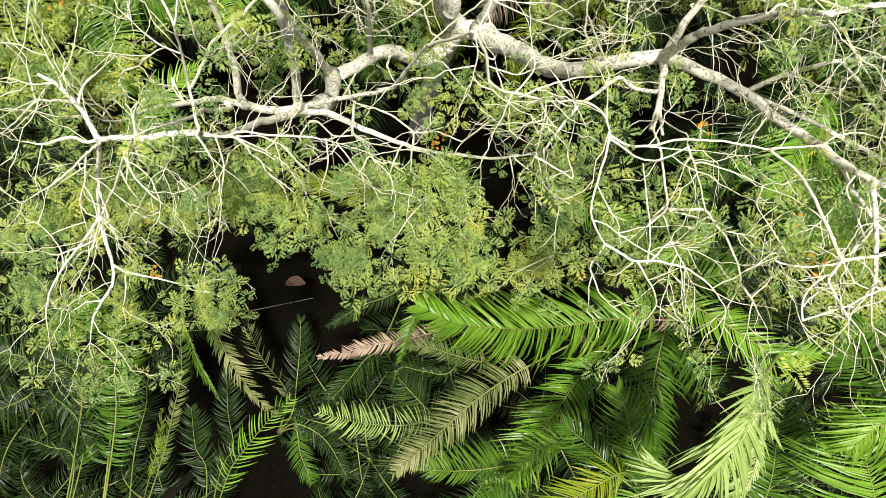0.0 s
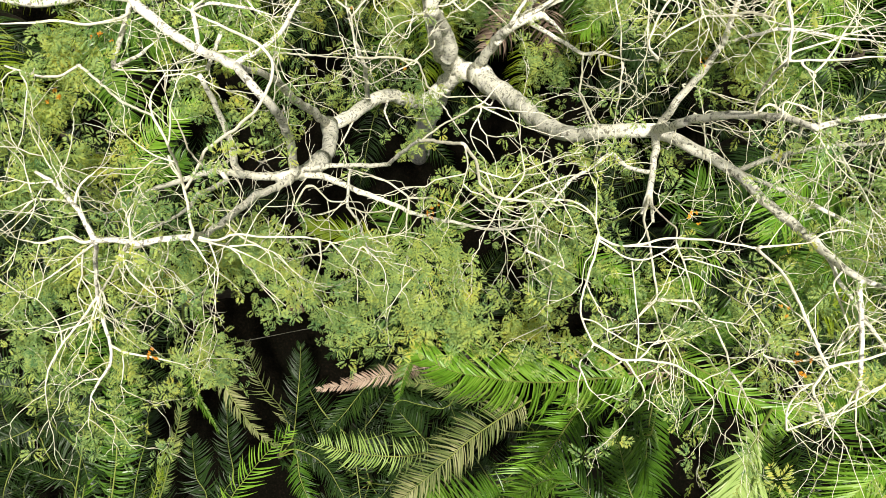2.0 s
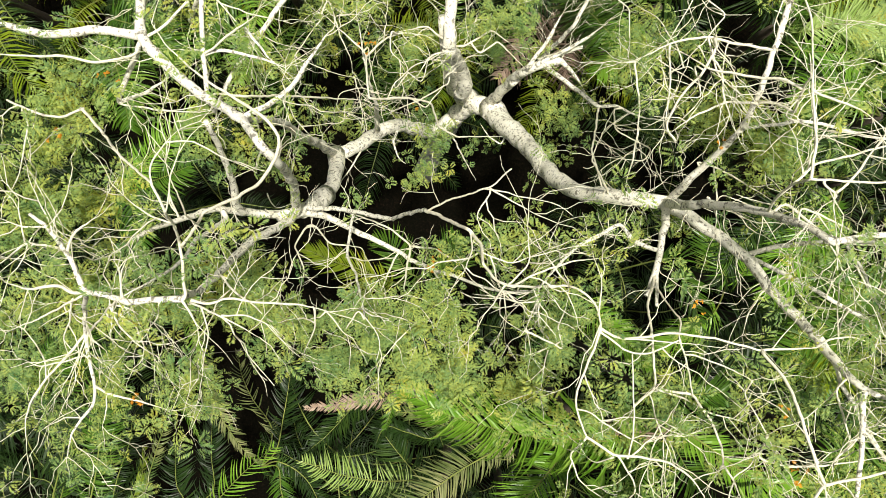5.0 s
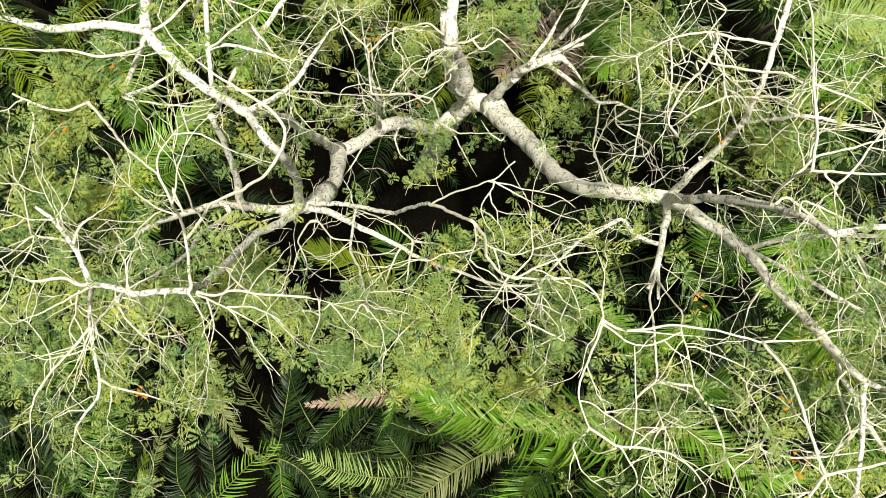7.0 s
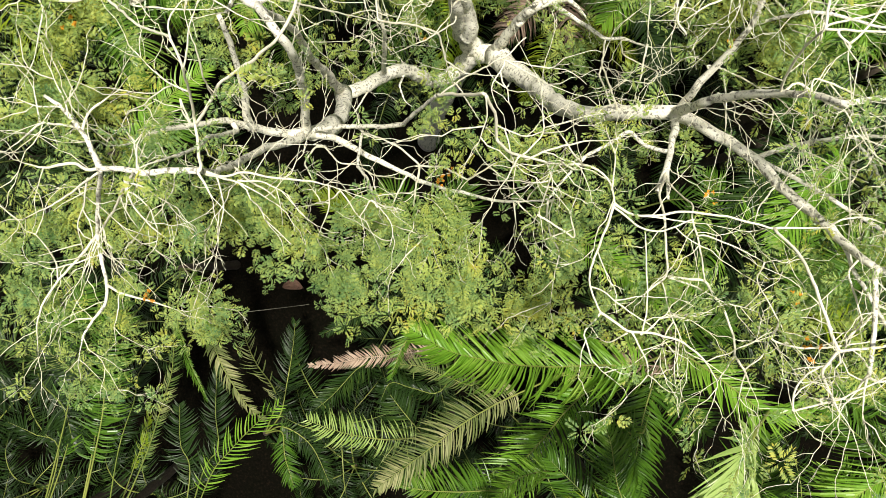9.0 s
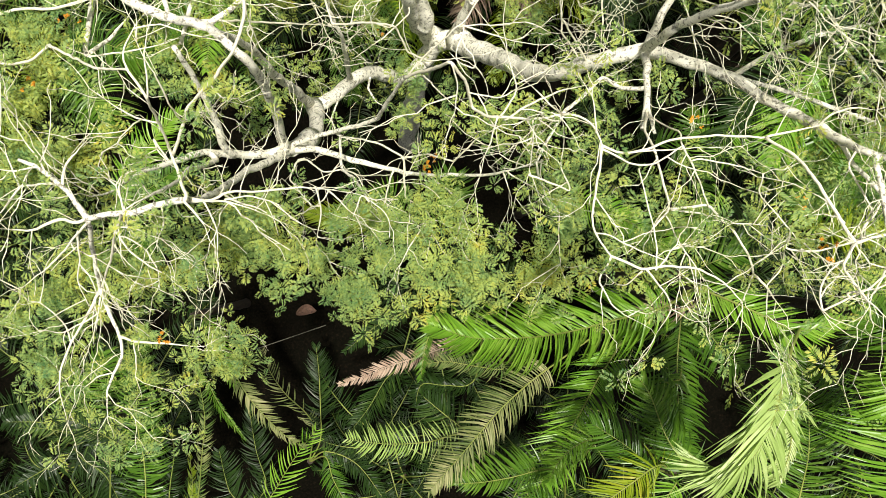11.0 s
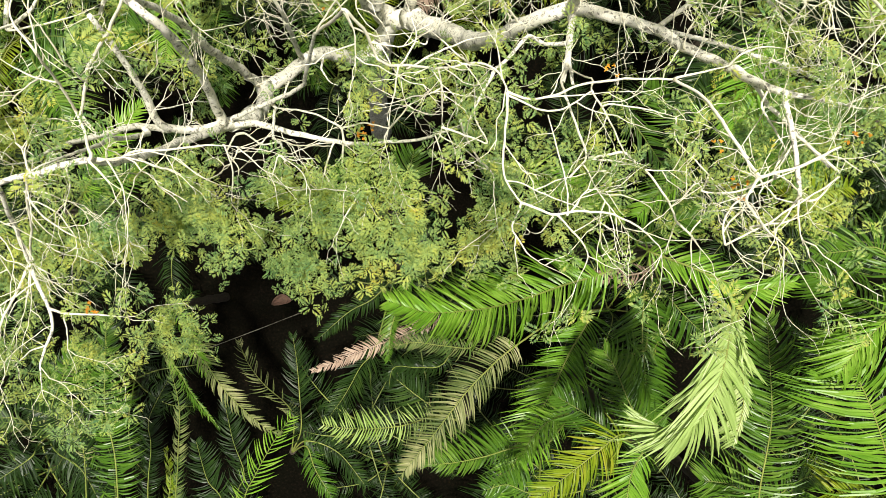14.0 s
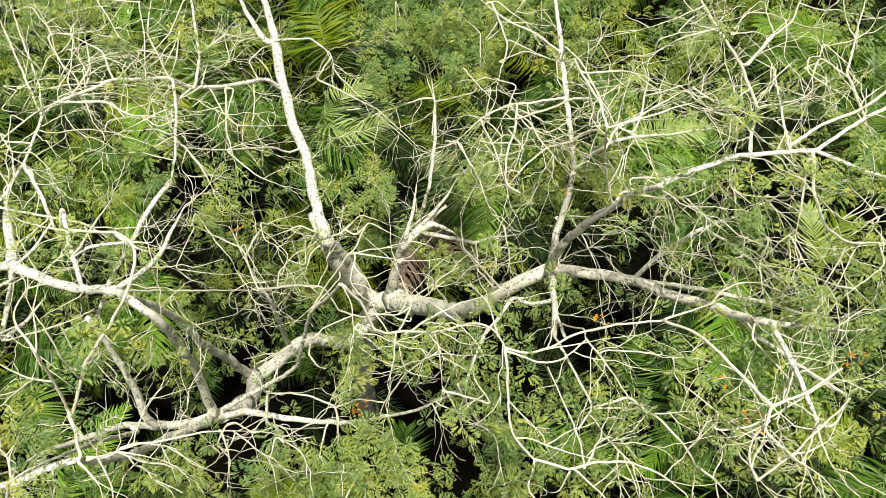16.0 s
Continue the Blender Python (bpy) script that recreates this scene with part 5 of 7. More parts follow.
limb(0.006, 0.004, (3.88, 2.03, 16.10), (3.92, 2.06, 16.10), (3.85, 1.85, 15.98), (3.80, 1.59, 15.84), (3.82, 1.30, 15.69), (3.70, 1.19, 15.60), free=True)
limb(0.007, 0.004, (3.78, 1.57, 15.20), (3.74, 1.59, 15.20), (3.68, 1.38, 15.30), (3.63, 1.11, 15.43), (3.59, 0.81, 15.60), free=True)
limb(0.007, 0.003, (3.73, 1.53, 15.23), (3.72, 1.53, 15.20), (3.89, 1.64, 15.20), (3.96, 1.75, 15.20), free=True)
limb(0.007, 0.004, (3.85, 1.98, 16.09), (3.82, 2.03, 15.90), (3.87, 1.73, 15.93), (4.04, 1.64, 15.96), (4.36, 1.56, 16.00), free=True)
limb(0.007, 0.004, (4.13, 1.67, 15.90), (4.07, 1.66, 15.90), (4.13, 1.47, 15.95), (4.16, 1.24, 16.00), free=True)
limb(0.006, 0.003, (4.07, 1.66, 15.90), (4.13, 1.67, 15.90), (4.33, 1.42, 15.93), (4.57, 1.38, 15.96), (4.64, 1.21, 15.98), (4.86, 1.13, 16.00), free=True)
limb(0.006, 0.003, (4.61, 1.26, 15.97), (4.62, 1.26, 16.00), (4.85, 1.33, 16.00), (5.03, 1.52, 16.00), free=True)
limb(0.007, 0.005, (3.38, 2.01, 15.20), (3.42, 2.12, 15.40), (3.46, 1.96, 15.25), (3.39, 1.71, 15.00), free=True)
limb(0.007, 0.003, (3.46, 1.94, 15.23), (3.38, 2.01, 15.20), (3.28, 1.83, 15.08), (3.34, 1.69, 15.00), free=True)
limb(0.007, 0.003, (2.74, 2.21, 14.65), (2.82, 2.31, 14.60), (3.13, 2.17, 14.72), (3.30, 1.87, 14.83), (3.32, 1.64, 14.90), free=True)
limb(0.007, 0.003, (2.69, 2.25, 14.60), (2.66, 2.25, 14.60), (3.04, 2.03, 14.85), (3.26, 2.04, 14.99), (3.42, 2.04, 15.10), free=True)
limb(0.007, 0.003, (2.66, 2.25, 14.60), (2.68, 2.28, 14.60), (2.82, 1.96, 14.60), (2.84, 1.76, 14.60), free=True)
limb(0.007, 0.004, (4.09, 1.21, 16.00), (4.09, 0.94, 16.00), (4.18, 0.75, 16.00), free=True)
limb(0.006, 0.003, (4.09, 1.21, 16.00), (4.06, 1.22, 16.00), (4.23, 1.06, 16.00), (4.51, 0.98, 16.00), free=True)
limb(0.007, 0.004, (4.83, 1.16, 15.98), (4.84, 1.11, 16.00), (4.58, 0.94, 15.93), (4.35, 0.71, 15.85), (4.16, 0.61, 15.80), free=True)
limb(0.007, 0.004, (4.78, 0.95, 16.02), (4.75, 0.75, 16.00), (4.52, 0.67, 15.89), (4.32, 0.60, 15.80), free=True)
limb(0.006, 0.003, (4.37, 1.16, 16.09), (4.39, 1.18, 16.00), (4.48, 0.92, 15.89), (4.47, 0.69, 15.80), free=True)
limb(0.006, 0.003, (4.64, 0.98, 16.04), (4.63, 1.00, 16.00), (4.46, 0.96, 15.96), (4.20, 1.00, 15.90), free=True)
limb(0.006, 0.003, (4.86, 1.13, 16.00), (4.94, 1.20, 16.00), (4.60, 1.09, 15.93), (4.43, 1.04, 15.90), free=True)

# twigs that grow from the limbs, thin and crooked
TWIG_TIPS = []
tv, tf = [], []


def twig(start, way, length, r, level):
    """A thin shoot in nearly straight stretches that forks at its buds."""
    n = max(3, int(length / 0.09))
    line, p, head = [start], start.copy(), way.normalized()
    for i in range(n):
        kink = 0.34 * rng.choice((-1, 1)) * rng.uniform(0.2, 1) * head.cross(Vector((rng.gauss(0, 0.5), rng.gauss(0, 0.5), 1))).normalized()
        head = (head + 0.07 * Vector((rng.gauss(0, 1), rng.gauss(0, 1), rng.gauss(0.05, 0.6)))).normalized()
        d = (head + kink).normalized()
        p = p + d * (length / n) * rng.uniform(0.8, 1.2)
        line.append(p.copy())
        if level and i > 0 and rng.random() < 0.36:
            side = d.cross(Vector((rng.gauss(0, 1), rng.gauss(0, 1), rng.gauss(0, 1)))).normalized()
            twig(p.copy(), d + side * 0.8, length * rng.uniform(0.35, 0.65), r * 0.7, level - 1)
    tube(tv, tf, line, [r * (1 - 0.6 * i / n) for i in range(n + 1)], 5)
    TWIG_TIPS.append(line[-1])


for line, radii, free in LINES[1:]:
    if line[-1].z < 10.0:
        continue
    for i in range(2, len(line)):
        if rng.random() < (0.05 if radii[i] > 0.035 else 0.09 if radii[i] > 0.017 else 0.07) * (0.8 if line[i].y > 2.6 else 1.0):
            ahead = (line[i] - line[i - 1]).normalized()
            side = ahead.cross(Vector((rng.gauss(0, 0.4), rng.gauss(0, 0.4), 1))).normalized() * rng.choice((-1, 1))
            way = ahead * 0.8 + side + Vector((0, 0, rng.uniform(-0.1, 0.5)))
            twig(line[i], way, rng.uniform(0.3, 0.85), rng.uniform(0.004, 0.0075), 2)
    if free:
        for _ in range(2):
            way = (line[-1] - line[-3]).normalized() + 0.4 * Vector((rng.gauss(0, 1), rng.gauss(0, 1), rng.gauss(0, 0.7)))
            twig(line[-1 - rng.randrange(3)], way, rng.uniform(0.3, 0.7), max(0.004, radii[-1] * 0.9), 2)
twigs = mesh_object("twig", tv, tf, TWIG, tree, True)
tagged(twigs, "thin crooked whitish twigs", "", "", "stuff")


# feathery leaves: rows of narrow fingers along each leaf's stalk
def finger(root, along, length, quads):
    """One narrow side leaf, folded a little along its middle."""
    side = along.cross(Vector((rng.gauss(0, 0.35), rng.gauss(0, 0.35), 1))).normalized()
    down = Vector((0, 0, -0.12 * length))
    a, b, c = root + along * length * 0.12, root + along * length * 0.55, root + along * length + down
    w = side * length * rng.uniform(0.11, 0.15)
    fold = along.cross(side) * length * 0.04
    quads.append((a, b - w + fold, c, b + w + fold))


def leaf_quads(stalk, quads):
    """One feathered leaf along a stalk that starts at the origin."""
    along = stalk.normalized()
    side = along.cross(Vector((rng.gauss(0, 0.3), rng.gauss(0, 0.3), 1)))
    side = side.normalized() if side.length > 0.1 else Vector((1, 0, 0))
    reach = stalk.length
    pairs = 8
    for i in range(pairs):
        t = 0.22 + 0.72 * i / (pairs - 1)
        b = stalk * t - 0.05 * t * t * Vector((0, 0, 1))
        for s in (-1, 1):
            way = (side * s + along * rng.uniform(0.5, 0.9) + Vector((0, 0, rng.uniform(-0.35, 0.25)))).normalized()
            finger(b, way, reach * rng.uniform(0.30, 0.40) * (0.75 + 0.4 * math.sin(math.pi * (i + 1) / (pairs + 1))), quads)
    finger(stalk * 0.95 - Vector((0, 0, 0.045)), along, reach * 0.3, quads)


def spray(reach):
    """A rosette of feathered leaves at a twig's end, as an array of quads."""
    quads = []
    first = rng.uniform(0, 2 * math.pi)
    for k in range(5):
        a = first + 1.26 * k + rng.uniform(-0.5, 0.5)
        leaf_quads(Vector((math.cos(a), math.sin(a), rng.uniform(-0.3, 0.7))) * reach * rng.uniform(0.65, 1.2), quads)
    return np.array([[tuple(v) for v in q] for q in quads])


SPRAYS = [spray(0.13) for _ in range(16)]
leaf_rows = []


def clump(x, y, z, rx, ry, count):
    """A loose cloud of leafy shoots, ragged at the rim: sprays crowd together at the shoots' ends."""
    left = count
    while left > 0:
        a, q = rng.uniform(0, 2 * math.pi), math.sqrt(rng.random()) * rng.uniform(0.8, 1.15)
        c = Vector((x + rx * q * math.cos(a), y + ry * q * math.sin(a), z + rng.gauss(0, 0.16)))
        some = rng.randint(4, 10)
        left -= some
        wide = rng.uniform(0.10, 0.24)
        for _ in range(some):
            place_spray(c.x + rng.gauss(0, wide), c.y + rng.gauss(0, wide), c.z + rng.gauss(0, 0.09))


def place_spray(x, y, z):
    a, s = rng.uniform(0, 2 * math.pi), rng.uniform(0.7, 1.2)
    turn = np.array(Euler((rng.gauss(0, 0.45), rng.gauss(0, 0.45), a)).to_matrix())
    leaf_rows.append(SPRAYS[rng.randrange(len(SPRAYS))] @ turn.T * s + np.array((x, y, z)))


clump(-3.83, 1.83, 15.10, 0.42, 0.48, 44)
clump(-3.78, 1.19, 15.10, 0.37, 0.32, 26)
clump(-5.12, -0.04, 12.60, 0.55, 0.47, 75)
clump(-5.33, -0.82, 12.40, 0.41, 0.37, 44)
clump(-4.81, -1.59, 12.00, 0.47, 0.31, 25)
clump(-4.58, 0.46, 13.00, 0.56, 0.31, 51)
clump(-3.68, 0.60, 13.00, 0.49, 0.31, 44)
clump(-3.64, 0.47, 12.50, 0.29, 0.33, 28)
clump(-2.85, 0.68, 13.50, 0.36, 0.26, 28)
clump(-3.35, -0.85, 12.40, 0.34, 0.30, 29)
clump(-4.33, -0.43, 12.40, 0.33, 0.22, 11)
clump(-4.52, -0.94, 12.20, 0.38, 0.30, 34)
clump(-2.70, 0.57, 12.60, 0.33, 0.22, 21)
clump(-1.86, 0.53, 13.00, 0.45, 0.31, 41)
clump(-1.50, 0.09, 12.50, 0.48, 0.37, 51)
clump(-1.03, 0.59, 13.00, 0.38, 0.38, 43)
clump(-1.24, -0.34, 12.00, 0.31, 0.22, 20)
clump(-0.45, 0.43, 13.00, 0.45, 0.38, 50)
clump(-0.01, -0.08, 12.60, 0.40, 0.29, 34)
clump(0.25, 0.43, 13.00, 0.45, 0.38, 50)
clump(0.68, -0.34, 12.50, 0.48, 0.24, 33)
clump(1.58, 0.50, 13.01, 0.22, 0.26, 12)
clump(1.25, 0.28, 12.78, 0.22, 0.26, 12)
clump(1.41, 0.20, 12.99, 0.22, 0.26, 12)
clump(1.26, -0.29, 12.50, 0.33, 0.29, 28)
clump(0.07, 0.84, 13.50, 0.46, 0.20, 26)
clump(-1.58, 0.74, 15.10, 0.29, 0.19, 12)
clump(-1.88, 0.17, 12.50, 0.22, 0.21, 13)
clump(-0.52, -0.31, 12.30, 0.30, 0.19, 16)
clump(-2.89, 0.97, 14.80, 0.28, 0.17, 6)
clump(-3.93, 2.46, 14.60, 0.43, 0.31, 29)
clump(-3.45, 1.70, 14.60, 0.31, 0.26, 17)
clump(-3.90, 2.83, 15.10, 0.34, 0.27, 20)
clump(-3.53, 3.00, 14.52, 0.21, 0.16, 6)
clump(-3.70, 2.89, 14.71, 0.21, 0.16, 6)
clump(-2.86, 2.66, 14.20, 0.27, 0.24, 8)
clump(-2.00, 3.26, 14.31, 0.22, 0.15, 6)
clump(-2.31, 3.19, 14.22, 0.22, 0.15, 6)
clump(-2.23, 4.60, 9.97, 0.29, 0.24, 12)
clump(-2.41, 4.30, 9.98, 0.29, 0.24, 12)
clump(-2.18, 3.51, 10.31, 0.30, 0.25, 10)
clump(-2.46, 2.92, 10.40, 0.36, 0.27, 15)
clump(-0.90, 5.21, 8.91, 0.31, 0.29, 11)
clump(-1.17, 4.88, 9.00, 0.31, 0.29, 11)
clump(-0.51, 4.66, 8.40, 0.27, 0.27, 10)
clump(-0.89, 4.54, 8.53, 0.27, 0.27, 10)
clump(-0.64, 4.31, 8.53, 0.27, 0.27, 10)
clump(-2.68, 2.43, 14.40, 0.23, 0.20, 6)
clump(-2.13, 2.47, 13.80, 0.28, 0.22, 11)
clump(-3.33, 1.65, 14.60, 0.23, 0.20, 6)
clump(-2.38, 2.86, 14.53, 0.16, 0.11, 3)
clump(-2.57, 2.79, 14.37, 0.16, 0.11, 3)
clump(-2.71, 4.20, 11.03, 0.19, 0.14, 3)
clump(-2.65, 4.03, 11.06, 0.19, 0.14, 3)
clump(-1.57, 3.63, 8.20, 0.50, 0.25, 22)
clump(-3.75, 1.51, 15.20, 0.31, 0.16, 11)
clump(-0.45, 3.95, 7.00, 0.25, 0.40, 28)
clump(0.52, 5.22, 9.02, 0.21, 0.23, 10)
clump(0.38, 5.41, 8.87, 0.21, 0.23, 10)
clump(0.28, 4.99, 8.88, 0.21, 0.23, 10)
clump(0.64, 5.00, 9.11, 0.21, 0.23, 10)
clump(0.39, 3.59, 7.40, 0.22, 0.31, 12)
clump(2.00, 3.97, 10.46, 0.24, 0.23, 10)
clump(1.65, 4.02, 10.48, 0.24, 0.23, 10)
clump(1.68, 3.70, 10.24, 0.24, 0.23, 10)
clump(1.90, 3.58, 10.43, 0.24, 0.23, 10)
clump(1.71, 3.30, 9.42, 0.14, 0.17, 2)
clump(1.63, 3.12, 9.54, 0.14, 0.17, 2)
clump(2.44, 4.35, 12.45, 0.24, 0.29, 11)
clump(2.29, 4.20, 12.68, 0.24, 0.29, 11)
clump(2.30, 3.85, 12.68, 0.24, 0.29, 11)
clump(3.17, 3.39, 12.95, 0.17, 0.12, 5)
clump(3.13, 3.28, 12.82, 0.17, 0.12, 5)
clump(3.01, 3.18, 13.94, 0.19, 0.19, 9)
clump(3.04, 2.89, 13.98, 0.19, 0.19, 9)
clump(3.32, 2.78, 14.70, 0.19, 0.16, 7)
clump(3.33, 2.58, 14.66, 0.19, 0.16, 7)
clump(3.39, 2.99, 14.71, 0.19, 0.17, 8)
clump(3.42, 2.81, 14.59, 0.19, 0.17, 8)
clump(3.04, 2.25, 14.43, 0.18, 0.11, 2)
clump(3.62, 1.93, 12.69, 0.13, 0.13, 2)
clump(1.45, 0.94, 14.00, 0.17, 0.17, 6)
clump(1.34, 0.85, 14.23, 0.17, 0.17, 6)
clump(0.98, 1.63, 13.31, 0.20, 0.12, 4)
clump(1.11, 1.47, 13.40, 0.20, 0.12, 4)
clump(0.65, 1.60, 14.20, 0.30, 0.21, 7)
clump(1.37, 1.53, 13.10, 0.17, 0.12, 2)
clump(1.18, 1.48, 13.21, 0.17, 0.12, 2)
clump(2.27, 1.75, 13.42, 0.12, 0.16, 2)
clump(3.00, 4.15, 13.15, 0.25, 0.12, 4)
clump(2.98, 3.44, 14.25, 0.14, 0.14, 3)
clump(2.91, 3.31, 14.38, 0.14, 0.14, 3)
clump(2.35, 0.76, 14.94, 0.19, 0.12, 2)
clump(2.23, 0.59, 14.99, 0.19, 0.12, 2)
clump(2.32, 0.43, 14.98, 0.19, 0.14, 2)
clump(2.19, 0.31, 14.83, 0.19, 0.14, 2)
clump(2.43, 0.25, 14.85, 0.14, 0.11, 2)
clump(2.43, 0.11, 14.71, 0.14, 0.11, 2)
clump(2.26, -0.49, 14.62, 0.19, 0.14, 2)
clump(1.62, 0.25, 15.09, 0.15, 0.14, 4)
clump(1.61, 0.05, 15.16, 0.15, 0.14, 4)
clump(1.93, -0.07, 14.93, 0.14, 0.10, 2)
clump(1.80, -0.17, 15.23, 0.14, 0.10, 2)
clump(3.71, 0.51, 14.74, 0.19, 0.15, 3)
clump(3.55, 0.32, 14.78, 0.19, 0.15, 3)
clump(3.71, 0.35, 14.48, 0.17, 0.15, 3)
clump(3.59, 0.14, 14.80, 0.17, 0.15, 3)
clump(3.45, -0.12, 14.37, 0.20, 0.18, 4)
clump(3.51, -0.43, 14.45, 0.20, 0.18, 4)
clump(4.25, 0.00, 14.78, 0.19, 0.19, 4)
clump(4.14, -0.19, 15.09, 0.19, 0.19, 4)
clump(4.17, 1.16, 15.13, 0.10, 0.14, 2)
clump(1.29, 1.01, 15.31, 0.13, 0.13, 3)
clump(1.25, 0.83, 14.82, 0.13, 0.13, 3)
clump(0.56, 1.51, 14.40, 0.23, 0.14, 6)
clump(0.54, 1.69, 14.00, 0.24, 0.15, 6)
clump(3.24, 0.15, 14.72, 0.14, 0.11, 2)
clump(3.15, 0.03, 14.72, 0.14, 0.11, 2)
clump(3.96, -0.69, 14.67, 0.21, 0.14, 2)
clump(4.01, -0.90, 14.81, 0.21, 0.14, 2)
clump(4.55, -0.34, 14.81, 0.20, 0.17, 4)
clump(4.58, -0.50, 14.66, 0.20, 0.17, 4)
clump(4.37, 0.55, 15.09, 0.09, 0.17, 2)
clump(4.28, 0.31, 14.96, 0.09, 0.17, 2)
clump(4.62, 0.92, 15.01, 0.17, 0.20, 4)
clump(4.42, 0.65, 14.92, 0.17, 0.20, 4)
clump(4.71, 0.27, 14.97, 0.17, 0.24, 4)
clump(4.70, -0.01, 14.80, 0.17, 0.24, 4)
clump(1.53, -0.16, 14.33, 0.14, 0.13, 4)
clump(1.39, -0.31, 14.27, 0.14, 0.13, 4)
clump(-0.37, 0.69, 14.40, 0.29, 0.18, 6)
clump(-1.20, 0.87, 14.60, 0.34, 0.17, 6)
clump(-2.45, 1.26, 13.80, 0.22, 0.14, 6)
clump(-2.61, 0.99, 12.50, 0.44, 0.33, 31)
clump(-2.72, 0.74, 12.30, 0.45, 0.38, 36)
clump(-3.41, -0.72, 11.60, 0.40, 0.34, 26)
clump(-4.34, 0.61, 13.10, 0.38, 0.31, 25)
clump(-4.18, 1.14, 13.10, 0.34, 0.28, 14)
clump(1.41, 0.54, 13.00, 0.38, 0.28, 23)
clump(0.81, -0.36, 12.60, 0.36, 0.29, 14)
clump(-2.91, 7.46, 13.64, 0.32, 0.23, 10)
clump(-3.22, 7.71, 13.46, 0.32, 0.23, 10)
clump(-3.41, 7.60, 13.53, 0.32, 0.23, 10)
clump(-3.61, 7.43, 13.77, 0.32, 0.23, 10)
clump(-3.42, 7.22, 13.50, 0.32, 0.23, 10)
clump(-2.39, 7.22, 13.63, 0.32, 0.23, 10)
clump(-2.47, 7.04, 13.38, 0.32, 0.23, 10)
clump(-2.23, 6.82, 13.70, 0.32, 0.23, 10)
clump(-3.16, 6.64, 13.89, 0.28, 0.19, 9)
clump(-2.87, 6.42, 13.73, 0.28, 0.19, 9)
clump(-1.42, 7.01, 13.36, 0.24, 0.19, 8)
clump(-1.63, 6.90, 13.33, 0.24, 0.19, 8)
clump(-0.69, 8.04, 12.16, 0.26, 0.17, 9)
clump(-0.66, 7.77, 12.04, 0.26, 0.17, 9)
clump(-3.16, 5.01, 13.82, 0.26, 0.22, 11)
clump(-3.19, 4.73, 13.83, 0.26, 0.22, 11)
clump(-2.13, 4.74, 13.60, 0.35, 0.22, 10)
clump(-2.40, 4.81, 13.78, 0.35, 0.22, 10)
clump(-2.20, 4.53, 13.63, 0.35, 0.22, 10)
clump(-1.73, 4.84, 11.87, 0.29, 0.24, 7)
clump(-1.94, 4.65, 12.07, 0.29, 0.24, 7)
clump(-1.45, 5.67, 9.66, 0.27, 0.27, 7)
clump(-1.72, 5.27, 9.76, 0.27, 0.27, 7)
clump(-0.91, 5.79, 12.28, 0.26, 0.20, 10)
clump(-1.30, 4.89, 13.15, 0.24, 0.19, 8)
clump(-1.31, 4.60, 13.21, 0.24, 0.19, 8)
clump(-3.23, 3.88, 14.08, 0.24, 0.16, 4)
clump(-3.30, 3.67, 14.23, 0.24, 0.16, 4)
clump(-2.24, 3.38, 14.50, 0.23, 0.15, 4)
clump(-2.66, 3.35, 14.62, 0.23, 0.15, 4)
clump(-0.00, 5.94, 11.12, 0.23, 0.29, 9)
clump(-0.28, 5.70, 11.15, 0.23, 0.29, 9)
clump(-0.06, 5.61, 11.25, 0.23, 0.29, 9)
clump(-0.23, 5.25, 9.38, 0.24, 0.17, 6)
clump(-0.46, 5.04, 9.57, 0.24, 0.17, 6)
clump(1.46, 7.71, 12.11, 0.28, 0.23, 10)
clump(1.45, 7.39, 12.20, 0.28, 0.23, 10)
clump(1.48, 6.59, 12.19, 0.23, 0.23, 10)
clump(1.32, 6.54, 12.22, 0.23, 0.23, 10)
clump(1.26, 6.39, 12.33, 0.23, 0.23, 10)
clump(1.53, 6.26, 12.35, 0.23, 0.23, 10)
clump(0.94, 5.33, 11.22, 0.28, 0.21, 9)
clump(0.78, 5.39, 11.08, 0.28, 0.21, 9)
clump(0.62, 5.22, 10.99, 0.28, 0.21, 9)
clump(0.59, 5.08, 11.14, 0.28, 0.21, 9)
clump(0.95, 5.02, 11.12, 0.28, 0.21, 9)
clump(2.29, 7.09, 12.43, 0.27, 0.23, 10)
clump(2.15, 7.13, 12.34, 0.27, 0.23, 10)
clump(1.87, 6.96, 12.22, 0.27, 0.23, 10)
clump(2.03, 6.84, 12.27, 0.27, 0.23, 10)
clump(2.22, 6.90, 12.33, 0.27, 0.23, 10)
clump(1.14, 5.17, 9.13, 0.24, 0.19, 9)
clump(0.98, 4.95, 9.20, 0.24, 0.19, 9)
clump(-3.34, 8.45, 13.24, 0.29, 0.17, 10)
clump(-3.68, 8.60, 13.27, 0.29, 0.17, 10)
clump(-3.72, 8.35, 13.09, 0.29, 0.17, 10)
clump(-3.30, 8.30, 13.31, 0.29, 0.17, 10)
clump(-2.50, 8.13, 13.31, 0.29, 0.17, 10)
clump(-2.86, 8.18, 13.35, 0.29, 0.17, 10)
clump(-3.04, 8.02, 13.41, 0.29, 0.17, 10)
clump(-2.58, 7.98, 13.16, 0.29, 0.17, 10)
clump(-0.98, 7.97, 13.11, 0.32, 0.16, 9)
clump(2.26, 8.20, 12.18, 0.38, 0.19, 10)
clump(2.16, 8.30, 12.34, 0.38, 0.19, 10)
clump(1.78, 8.22, 12.23, 0.38, 0.19, 10)
clump(1.76, 8.04, 12.20, 0.38, 0.19, 10)
clump(2.05, 7.99, 11.99, 0.38, 0.19, 10)
clump(2.19, 8.09, 12.05, 0.38, 0.19, 10)
clump(3.56, 7.36, 12.65, 0.32, 0.18, 9)
